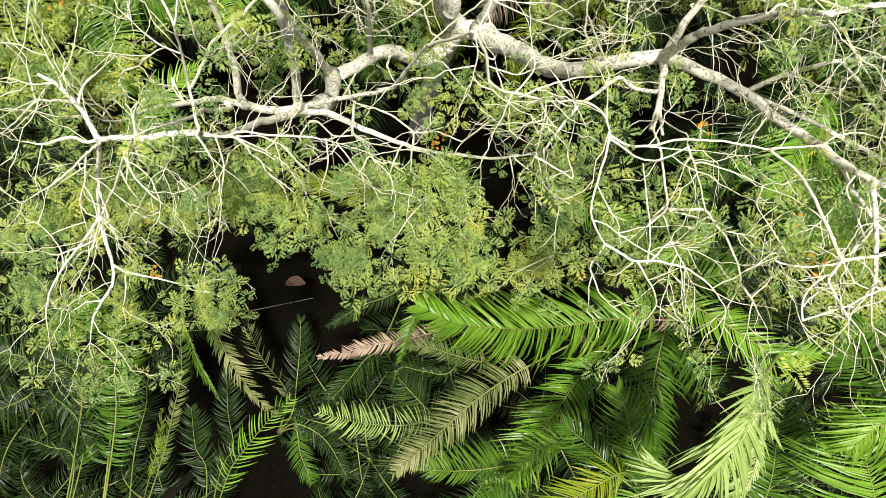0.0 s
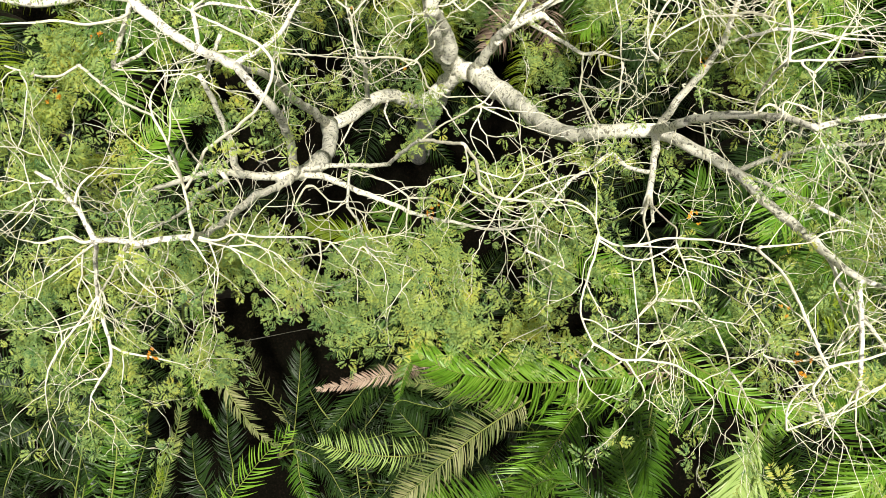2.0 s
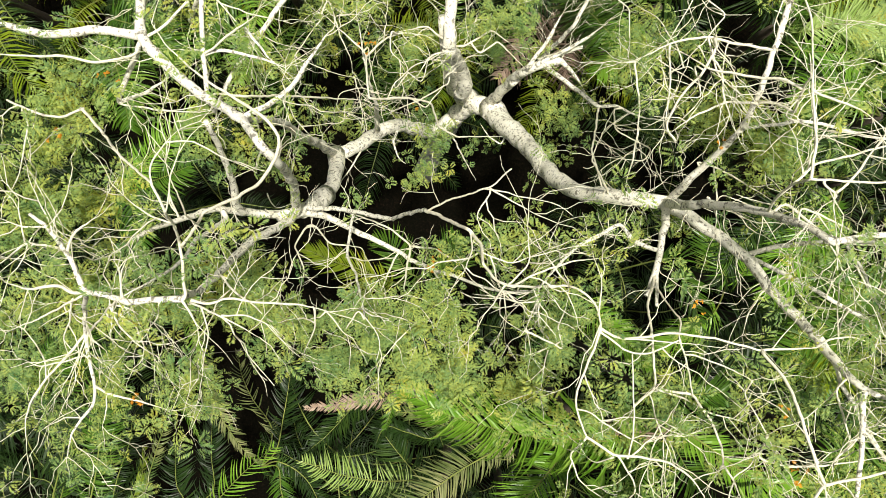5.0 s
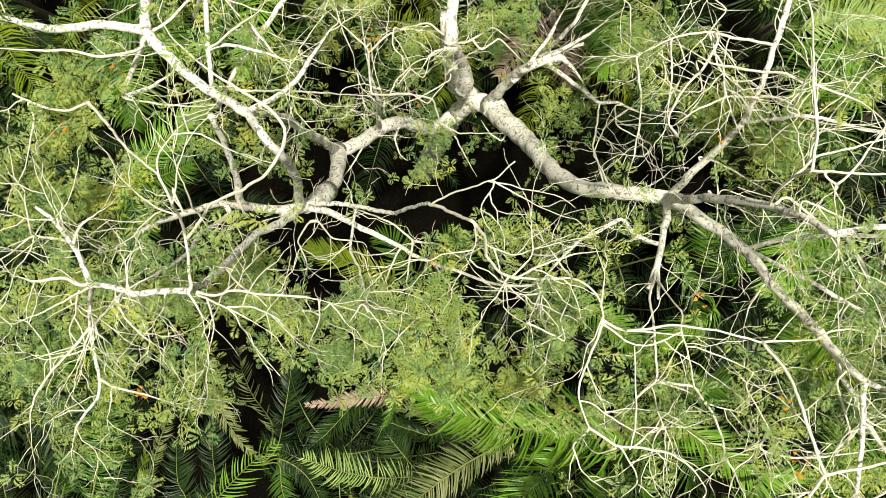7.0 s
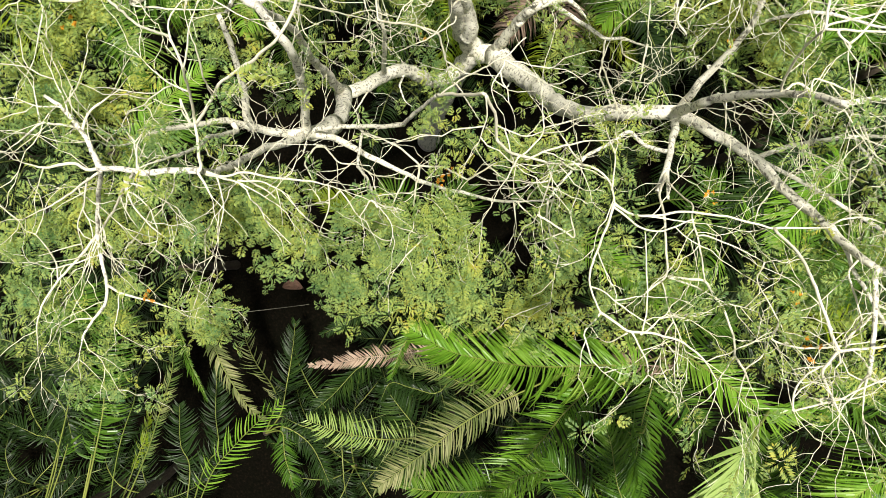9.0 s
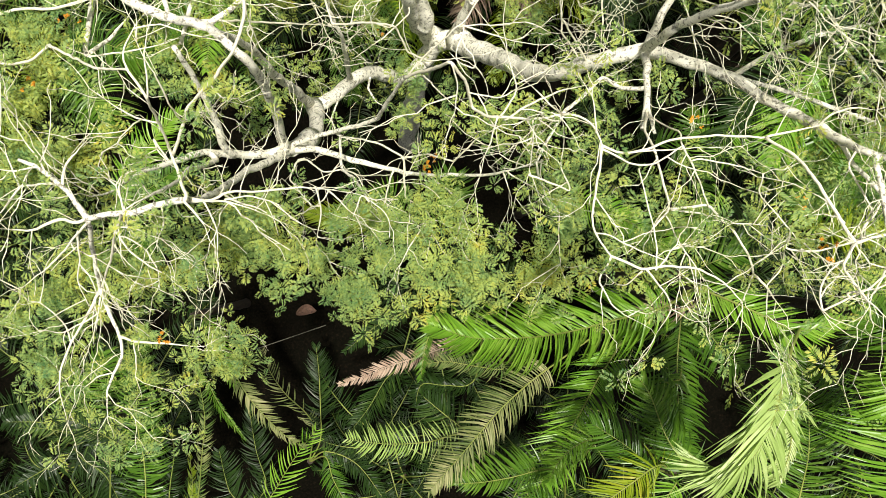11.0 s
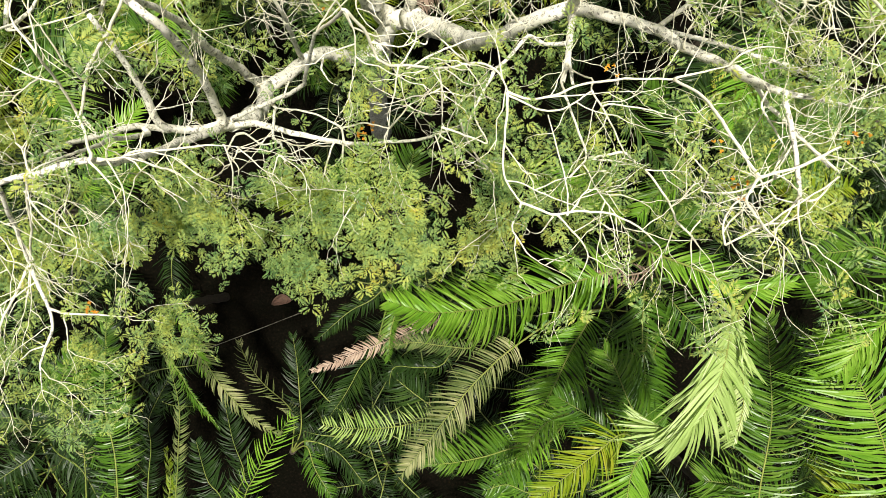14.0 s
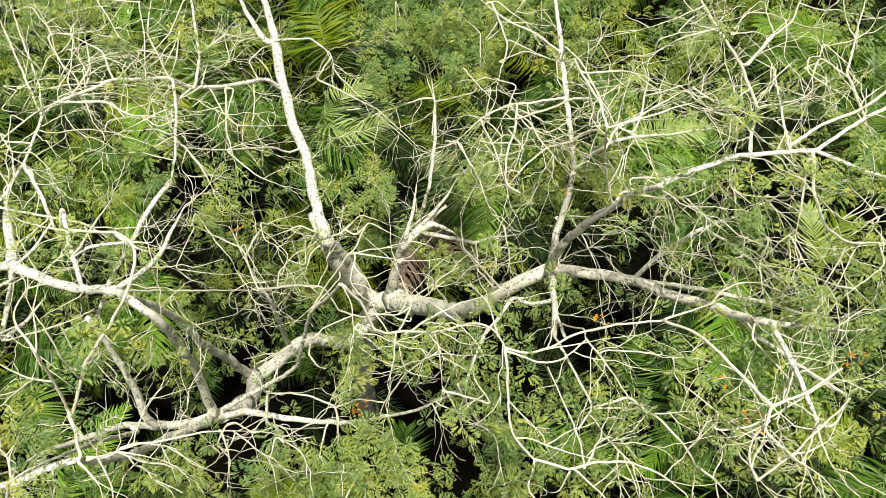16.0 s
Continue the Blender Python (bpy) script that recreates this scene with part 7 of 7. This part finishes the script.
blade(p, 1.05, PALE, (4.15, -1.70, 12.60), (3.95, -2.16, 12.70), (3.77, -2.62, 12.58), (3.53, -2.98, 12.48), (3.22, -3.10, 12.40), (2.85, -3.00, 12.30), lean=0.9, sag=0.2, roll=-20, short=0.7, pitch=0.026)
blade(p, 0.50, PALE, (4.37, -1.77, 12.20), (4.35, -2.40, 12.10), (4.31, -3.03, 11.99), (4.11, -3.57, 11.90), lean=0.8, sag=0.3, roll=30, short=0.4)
p = palm(5.55, -6.56, 8.20, "tall green feather palm with long arching fronds")
blade(p, 0.95, GREEN, (5.21, -5.30, 9.50), (5.39, -4.48, 9.72), (5.50, -3.85, 9.90), (5.61, -3.15, 9.86), (5.73, -2.23, 9.80), lean=0.2, sag=0.45)
blade(p, 0.70, GREEN, (5.30, -5.69, 9.00), (5.01, -5.27, 8.90), (4.46, -5.11, 8.80), lean=0.4, sag=0.4)
blade(p, 0.70, GREEN, (5.61, -5.64, 9.00), (6.22, -5.37, 8.88), (6.67, -5.37, 8.80), lean=0.4, sag=0.4)
p = palm(7.61, -7.58, 9.60, "tall green feather palm with long arching fronds")
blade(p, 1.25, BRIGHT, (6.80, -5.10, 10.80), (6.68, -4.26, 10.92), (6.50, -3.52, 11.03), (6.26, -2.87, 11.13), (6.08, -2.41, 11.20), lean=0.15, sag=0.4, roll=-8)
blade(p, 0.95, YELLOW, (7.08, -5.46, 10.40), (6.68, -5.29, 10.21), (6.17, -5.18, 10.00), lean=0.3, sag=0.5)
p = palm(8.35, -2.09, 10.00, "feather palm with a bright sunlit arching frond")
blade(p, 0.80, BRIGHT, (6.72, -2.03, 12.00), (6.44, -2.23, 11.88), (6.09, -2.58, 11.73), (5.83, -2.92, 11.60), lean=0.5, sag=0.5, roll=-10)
blade(p, 0.55, GREEN, (7.10, -2.32, 11.20), (6.53, -1.96, 11.20), (6.25, -1.73, 11.10), (5.92, -1.48, 11.00), lean=0.3, sag=0.6)
blade(p, 0.70, GREEN, (7.30, -1.86, 11.00), (7.10, -1.32, 10.93), (6.62, -1.28, 10.86), (6.15, -1.25, 10.80), lean=0.4, sag=0.4)
p = palm(-8.30, 2.15, 4.40, "green feather palm seen through the branches")
blade(p, 0.62, BRIGHT, (-7.10, 2.39, 5.80), (-6.56, 3.08, 5.87), (-6.06, 3.58, 5.93), (-5.40, 4.07, 6.00), lean=0.45, sag=0.2)
blade(p, 0.62, GREEN, (-7.15, 2.34, 5.60), (-6.54, 2.46, 5.68), (-5.73, 2.84, 5.80), lean=0.4, sag=0.3)
blade(p, 0.60, GREEN, (-7.28, 2.21, 5.60), (-7.01, 1.44, 5.48), (-6.92, 0.93, 5.40), lean=0.4, sag=0.3)
p = palm(-4.31, 7.41, 5.40, "green feather palm seen through the branches")
blade(p, 0.60, BRIGHT, (-4.10, 6.34, 7.00), (-4.27, 5.44, 6.90), (-4.51, 4.58, 6.80), lean=0.3, sag=0.4)
blade(p, 0.60, GREEN, (-4.24, 6.46, 7.00), (-4.97, 5.90, 6.90), (-5.37, 4.99, 6.80), lean=0.3, sag=0.4)
p = palm(-0.46, 0.64, 7.40, "feather palm with yellowing and green arching fronds")
blade(p, 0.46, YELLOW, (-0.90, 0.81, 9.00), (-1.41, 0.97, 9.00), (-1.92, 1.09, 9.00), (-2.43, 1.27, 9.00), lean=0.8, sag=0.2)
blade(p, 0.50, GREEN, (-0.42, 0.88, 8.40), (-0.64, 0.99, 8.31), (-0.97, 1.42, 8.12), (-1.31, 1.53, 8.00), lean=0.4, sag=0.4)
blade(p, 0.60, GREEN, (-0.09, 0.89, 8.60), (0.22, 1.31, 8.60), (0.37, 1.63, 8.60), lean=0.5, sag=0.3)
p = palm(4.21, 6.93, 6.40, "green feather palm seen through the branches")
blade(p, 0.60, BRIGHT, (3.36, 6.01, 8.00), (3.06, 5.50, 7.90), (2.75, 5.04, 7.80), lean=0.4, sag=0.3)
blade(p, 0.60, SHADED_GREEN, (3.57, 5.93, 7.60), (3.71, 5.18, 7.50), (4.08, 4.52, 7.40), lean=0.4, sag=0.3)
p = palm(8.39, 4.72, 7.60, "feather palm with a bright sunlit arching frond")
blade(p, 0.55, BRIGHT, (7.07, 4.52, 9.20), (6.71, 4.82, 9.13), (6.34, 4.79, 9.06), (6.05, 4.55, 9.00), lean=0.2, sag=0.3)
blade(p, 0.55, GREEN, (7.48, 4.67, 9.00), (7.74, 5.21, 8.90), (7.89, 5.75, 8.80), lean=0.3, sag=0.4)
p = palm(8.49, 3.56, 6.40, "tall green feather palm with long arching fronds")
blade(p, 0.85, BRIGHT, (7.34, 2.69, 8.20), (6.93, 2.10, 8.12), (6.64, 1.61, 8.07), (6.40, 1.01, 8.00), lean=0.5, sag=0.3)
blade(p, 0.75, SHADED_GREEN, (7.20, 2.87, 8.00), (6.39, 2.56, 7.86), (5.79, 1.90, 7.73), (5.46, 1.12, 7.60), lean=0.4, sag=0.4)
p = palm(8.93, 0.71, 8.40, "tall green feather palm with long arching fronds")
blade(p, 0.70, GREEN, (7.41, 0.69, 10.00), (6.81, 0.55, 9.93), (6.28, 0.33, 9.87), (5.75, 0.08, 9.80), lean=0.5, sag=0.4)
p = palm(2.16, 0.90, 8.60, "green feather palm seen through the branches")
blade(p, 0.45, BRIGHT, (2.11, 0.80, 10.40), (2.58, 0.55, 10.34), (3.05, 0.25, 10.28), (3.58, -0.22, 10.20), lean=0.6, sag=0.3)
blade(p, 0.45, GREEN, (3.95, 1.61, 9.40), (4.22, 1.32, 9.35), (4.49, 0.82, 9.27), (4.72, 0.32, 9.20), lean=0.8, sag=0.1, gap=0.3)
p = palm(0.97, 16.19, 5.20, "green feather palm seen through the branches")
blade(p, 0.60, GREEN, (0.73, 13.47, 7.00), (0.52, 12.67, 6.91), (0.22, 11.83, 6.80), lean=0.6, sag=0.4)
blade(p, 0.60, BRIGHT, (0.94, 13.41, 7.00), (1.04, 12.53, 6.90), (1.07, 11.69, 6.80), lean=0.6, sag=0.4)
p = palm(-0.33, 9.42, 6.40, "feather palm with a bright sunlit arching frond")
blade(p, 0.65, PALE, (0.22, 8.50, 8.00), (0.85, 8.18, 8.00), (1.64, 8.26, 8.00), lean=0.6, sag=0.3)
blade(p, 0.65, PALE, (0.21, 8.73, 8.00), (0.82, 9.17, 8.00), (1.50, 9.30, 8.00), lean=0.6, sag=0.3)
blade(p, 0.65, GREEN, (0.05, 8.45, 7.80), (0.61, 7.83, 7.70), (1.26, 7.34, 7.60), lean=0.5, sag=0.3)
p = palm(6.31, 6.40, 7.20, "feather palm with a bright sunlit arching frond")
blade(p, 0.65, PALE, (6.04, 5.78, 9.00), (6.76, 6.01, 8.93), (7.37, 5.93, 8.87), (7.87, 5.53, 8.80), lean=0.5, sag=0.4)
blade(p, 0.60, BRIGHT, (6.12, 5.54, 8.80), (6.88, 5.54, 8.73), (7.38, 5.20, 8.67), (7.54, 4.58, 8.60), lean=0.4, sag=0.4)
blade(p, 0.60, GREEN, (5.89, 6.08, 8.80), (6.17, 6.92, 8.69), (6.57, 7.61, 8.60), lean=0.4, sag=0.4)
p = palm(6.97, 3.39, 5.80, "green feather palm seen through the branches")
blade(p, 0.50, GREEN, (6.54, 3.61, 7.40), (6.76, 4.32, 7.50), (6.98, 5.11, 7.60), lean=0.8, sag=0.2)
blade(p, 0.50, GREEN, (6.60, 3.53, 7.40), (7.16, 4.11, 7.40), (7.79, 4.50, 7.40), lean=0.6, sag=0.2)
p = palm(9.70, 2.22, 7.00, "feather palm with pale fronds seen through the branches")
blade(p, 0.60, PALE, (8.89, 2.49, 8.60), (9.06, 3.13, 8.60), (9.20, 3.73, 8.60), lean=0.7, sag=0.2)
blade(p, 0.55, YELLOW, (8.95, 2.48, 8.60), (9.48, 3.00, 8.49), (10.04, 3.40, 8.40), lean=0.6, sag=0.2)
p = palm(13.09, 4.27, 6.40, "tall green feather palm with long arching fronds")
blade(p, 0.65, GREEN, (10.79, 3.65, 8.80), (10.96, 4.44, 8.73), (11.44, 5.19, 8.67), (12.04, 5.95, 8.60), lean=0.4, sag=0.4)
blade(p, 0.65, GREEN, (11.02, 3.56, 8.60), (10.59, 3.85, 8.51), (10.36, 4.08, 8.46), (10.01, 4.07, 8.40), lean=0.4, sag=0.4)
p = palm(-4.50, 9.34, 6.00, "bright green feather palm seen through the twigs")
blade(p, 0.60, BRIGHT, (-3.80, 8.66, 8.00), (-3.87, 9.47, 7.90), (-4.00, 10.34, 7.80), lean=0.6, sag=0.3)
blade(p, 0.60, BRIGHT, (-3.68, 8.63, 8.00), (-3.38, 9.34, 7.90), (-3.07, 10.08, 7.80), lean=0.6, sag=0.3)
blade(p, 0.60, GREEN, (-3.99, 8.57, 8.00), (-4.41, 8.88, 7.92), (-5.02, 9.55, 7.80), lean=0.6, sag=0.3)
blade(p, 0.60, BRIGHT, (-3.86, 8.11, 8.00), (-4.23, 7.63, 7.79), (-4.49, 7.10, 7.60), lean=0.6, sag=0.3)
p = palm(-1.61, 12.26, 5.60, "low green feather palm in the shaded understorey")
blade(p, 0.60, GREEN, (-1.55, 10.57, 7.40), (-1.92, 10.09, 7.31), (-2.31, 9.47, 7.20), lean=0.6, sag=0.3)
blade(p, 0.60, GREEN, (-1.29, 10.50, 7.40), (-1.15, 9.88, 7.31), (-1.17, 9.16, 7.20), lean=0.6, sag=0.3)
blade(p, 0.60, GREEN, (-1.60, 11.09, 7.40), (-2.08, 11.73, 7.30), (-2.60, 12.20, 7.20), lean=0.6, sag=0.3)
blade(p, 0.60, BRIGHT, (-3.85, 12.57, 7.60), (-3.76, 13.07, 7.51), (-3.95, 13.66, 7.40), lean=0.6, sag=0.3)
p = palm(13.64, 7.82, 6.60, "tall green feather palm with long arching fronds")
blade(p, 0.70, GREEN, (11.42, 6.65, 8.80), (10.79, 6.80, 8.73), (10.20, 7.17, 8.66), (9.71, 7.51, 8.60), lean=0.5, sag=0.3)
blade(p, 0.70, BRIGHT, (11.58, 6.84, 8.80), (11.14, 7.49, 8.72), (10.60, 8.02, 8.65), (10.09, 8.04, 8.60), lean=0.5, sag=0.3)
blade(p, 0.70, GREEN, (11.49, 6.40, 8.80), (11.07, 6.00, 8.70), (10.66, 5.59, 8.60), lean=0.5, sag=0.3)
blade(p, 0.70, GREEN, (11.84, 6.31, 8.80), (11.70, 5.67, 8.70), (11.39, 5.10, 8.60), lean=0.5, sag=0.3)
p = palm(8.13, 3.64, 6.20, "green feather palm with drooping fronds")
blade(p, 0.60, SHADED_GREEN, (7.78, 3.45, 7.60), (8.46, 3.80, 7.60), (8.97, 4.35, 7.60), lean=0.5, sag=0.4)
blade(p, 0.60, SHADED_GREEN, (7.48, 3.94, 7.60), (7.33, 4.53, 7.60), (6.92, 4.78, 7.60), lean=0.5, sag=0.4)
blade(p, 0.60, GREEN, (6.86, 3.41, 8.00), (6.67, 3.85, 8.00), (6.86, 4.47, 8.00), lean=0.5, sag=0.4)
p = palm(6.46, 1.12, 5.60, "bright green feather palm seen through the twigs")
blade(p, 0.60, BRIGHT, (5.92, 1.35, 7.60), (6.22, 1.98, 7.60), (6.60, 2.62, 7.60), lean=0.6, sag=0.3)
blade(p, 0.60, GREEN, (5.64, 1.31, 7.60), (5.37, 1.76, 7.51), (5.13, 2.34, 7.40), lean=0.6, sag=0.3)
blade(p, 0.60, BRIGHT, (5.45, 0.57, 7.60), (4.97, 0.16, 7.50), (4.50, -0.24, 7.40), lean=0.6, sag=0.3)
p = palm(-9.36, -3.04, 5.00, "tall green feather palm with long arching fronds")
frond(p, (-9.32, -2.38, 6.00), (-10.34, -2.27, 5.80), 0.75, SHADED_GREEN)
frond(p, (-9.34, -3.33, 5.80), (-10.46, -3.81, 5.40), 0.76, SHADED_GREEN)
frond(p, (-8.13, -3.72, 6.00), (-7.99, -4.79, 5.60), 0.75, SHADED_GREEN)
frond(p, (-8.34, -1.90, 6.00), (-7.91, -0.99, 5.80), 0.88, GREEN)
p = palm(7.98, 0.08, 5.40, "feather palm with yellowing and green arching fronds")
frond(p, (7.14, 1.70, 7.60), (7.92, 3.02, 7.20), 1.00, GREEN)
frond(p, (6.70, 1.43, 7.00), (6.53, 2.73, 6.60), 0.76, SHADED_GREEN)
frond(p, (8.09, 0.98, 7.40), (9.33, 1.40, 7.00), 1.02, GREEN)
frond(p, (5.82, 0.03, 7.60), (4.83, 0.02, 7.20), 0.89, SHADED_GREEN)
frond(p, (7.54, -0.40, 7.60), (8.89, -0.36, 7.20), 0.89, YELLOW)
p = palm(0.84, 11.07, 5.00, "feather palm with yellowing and green arching fronds")
frond(p, (0.69, 11.81, 7.00), (0.71, 14.45, 6.60), 1.27, YELLOW)
frond(p, (1.30, 9.01, 6.60), (2.18, 8.07, 6.40), 1.23, SHADED_GREEN)
frond(p, (-0.04, 8.34, 7.00), (0.15, 7.48, 6.80), 1.05, GREEN)
frond(p, (0.96, 11.33, 6.60), (2.36, 12.39, 6.20), 1.29, SHADED_GREEN)
p = palm(7.80, 6.98, 5.00, "feather palm with one pale upright frond among green ones")
frond(p, (7.90, 6.77, 7.00), (9.10, 6.73, 6.80), 1.06, PALE)
frond(p, (7.16, 7.55, 6.60), (7.31, 9.34, 6.20), 1.10, GREEN)
frond(p, (7.34, 5.39, 7.00), (7.98, 4.44, 6.80), 1.03, GREEN)
frond(p, (6.29, 7.14, 6.60), (5.60, 7.90, 6.20), 1.08, SHADED_GREEN)
p = palm(2.74, 7.75, 3.60, "feather palm with a dead brown frond hanging among green ones")
frond(p, (1.67, 6.56, 5.00), (0.99, 5.54, 4.60), 0.79, DEAD, sag=0.9)
frond(p, (2.49, 6.23, 5.00), (2.79, 5.45, 4.40), 0.72, DEAD, sag=0.9)
frond(p, (1.47, 7.46, 5.00), (0.58, 7.26, 4.60), 0.92, SHADED_GREEN)
frond(p, (3.22, 6.28, 6.40), (4.04, 5.79, 6.20), 0.84, GREEN)
p = palm(13.73, 7.50, 5.00, "feather palm with a dead brown frond hanging among green ones")
frond(p, (13.18, 7.77, 6.60), (13.62, 7.52, 5.80), 0.64, DEAD, sag=1.0)
frond(p, (12.73, 8.09, 6.80), (12.77, 9.71, 6.40), 1.27, YELLOW)
frond(p, (13.42, 7.03, 6.80), (15.27, 8.26, 6.40), 1.25, GREEN)
frond(p, (11.26, 6.75, 6.60), (10.32, 6.93, 6.20), 1.24, SHADED_GREEN)
frond(p, (12.51, 5.30, 6.80), (13.09, 4.27, 6.40), 1.20, GREEN)
p = palm(-3.06, 14.00, 4.60, "feather palm with yellowing and green arching fronds")
frond(p, (-3.15, 13.37, 6.40), (-3.87, 14.88, 6.00), 1.18, GREEN)
frond(p, (-2.10, 10.58, 6.40), (-2.00, 9.29, 6.00), 1.12, GREEN)
frond(p, (-3.82, 11.40, 6.40), (-5.09, 11.67, 6.00), 1.13, YELLOW)
p = palm(-8.39, 6.24, 4.60, "tall green feather palm with long arching fronds")
frond(p, (-6.72, 5.61, 6.40), (-5.96, 5.24, 6.00), 0.98, GREEN)
frond(p, (-7.15, 4.47, 6.40), (-7.07, 3.53, 6.00), 0.96, GREEN)
p = palm(3.57, 6.59, 4.00, "feather palm with withering straw-tinged fronds")
frond(p, (2.84, 7.36, 5.60), (2.63, 8.81, 5.20), 1.13, GREY)
frond(p, (4.69, 6.62, 5.40), (5.95, 7.49, 5.00), 1.13, SHADED_GREEN)
p = palm(9.79, -0.39, 4.40, "tall green feather palm with long arching fronds")
frond(p, (8.57, 0.89, 6.40), (8.61, 2.03, 6.00), 1.09, GREEN)
frond(p, (9.97, 0.00, 6.40), (11.29, 0.49, 6.00), 1.08, SHADED_GREEN)

# palms of the understorey that fill the ground between, from a few fronds that are alike
FRONDS = []
for k in range(6):
    reach, rise = prng.uniform(2.2, 3.0), prng.uniform(0.5, 1.1)
    FRONDS.append(frond_mesh([Vector((0, 0, 0)), Vector((0, reach * 0.35, rise)), Vector((0.1 * k - 0.2, reach * 0.75, rise * 0.9)), Vector((0.15 * k - 0.3, reach * 1.1, -0.3))], prng.uniform(0.6, 0.8), 0.06, 0.3, 0.04, coarse=True))
SHARED = []
for k, (rv, rf, lv, lf) in enumerate(FRONDS):
    rib_me = bpy.data.meshes.new("rib")
    rib_me.from_pydata(rv, [], rf)
    rib_me.materials.append(RIB)
    rib_me.update()
    pair = []
    for material in (SHADED_GREEN, GREEN, YELLOW):
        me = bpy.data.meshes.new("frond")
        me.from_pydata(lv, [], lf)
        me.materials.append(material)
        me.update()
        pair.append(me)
    SHARED.append((rib_me, pair))

cell = 2.3
for gx in range(-7, 8):
    for gy in range(-5, 10):
        x, y = gx * cell + prng.uniform(-0.8, 0.8), gy * cell + prng.uniform(-0.8, 0.8)
        north = y > 6.5
        if math.hypot(x - -4.9, y - -0.9) < 2.4 or math.hypot(x - 7.1, y - 1.5) < 2.0:  # bare hollows
            continue
        z = prng.uniform(2.0, 4.5) if north else prng.uniform(0.4, 1.3)
        if prng.random() < (0.08 if north else 0.72 if -9 < x < 3 else 0.3):
            continue
        ob = palm(x, y, z)
        first = prng.uniform(0, 360)
        count = prng.randint(6, 8)
        for k in range(count):
            rib_me, pair = SHARED[prng.randrange(len(SHARED))]
            # away from the north, only the green with shade in its colour
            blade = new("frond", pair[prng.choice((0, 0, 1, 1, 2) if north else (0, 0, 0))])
            blade.parent = ob
            blade.matrix_basis = pose(0, 0, z, prng.uniform(-18, 30), 0, first + 360 * k / count + prng.uniform(-15, 15)) @ Matrix.Scale(prng.uniform(0.7, 1.0), 4)
            new("rib", rib_me).parent = blade


# small things in the gaps between the palms
def vine(*points):
    """A thin bare stem that hangs slack across a gap."""
    verts, faces = [], []
    line = spline(points, 0.05)
    tube(verts, faces, line, [0.008] * len(line), 6, 0.2)
    tagged(mesh_object("vine", verts, faces, VINE, None, True), "thin bare dark vine strung between the palms", "vine")


def bract(x, y, z):
    """A dry boat-shaped flower sheath of a palm, curled at its rim."""
    verts, faces = [], []
    rows, cols = 12, 9
    for i in range(rows):
        u = i / (rows - 1)
        wide = 0.13 * math.sin(math.pi * u) ** 0.7 + 0.008
        for j in range(cols):
            v = 2 * j / (cols - 1) - 1
            verts.append((x + 0.55 * (u - 0.5), y + wide * v + 0.08 * math.sin(3 * u), z + 0.10 * v * v * (1 + 0.5 * math.sin(7 * u)) + 0.10 * (u - 0.5) ** 2))
    for i in range(rows - 1):
        for j in range(cols - 1):
            a = i * cols + j
            faces.append((a, a + 1, a + cols + 1, a + cols))
    ob = tagged(mesh_object("palm_bract", verts, faces, HUSK, None, True), "dry brown boat-shaped palm bract caught among fronds", "palm bract")
    thick = ob.modifiers.new("thickness", "SOLIDIFY")
    thick.thickness = 0.012


vine((-5.89, -1.76, 3.60), (-4.62, -1.51, 3.80), (-3.23, -1.22, 4.00))
bract(-3.94, -0.93, 2.60)
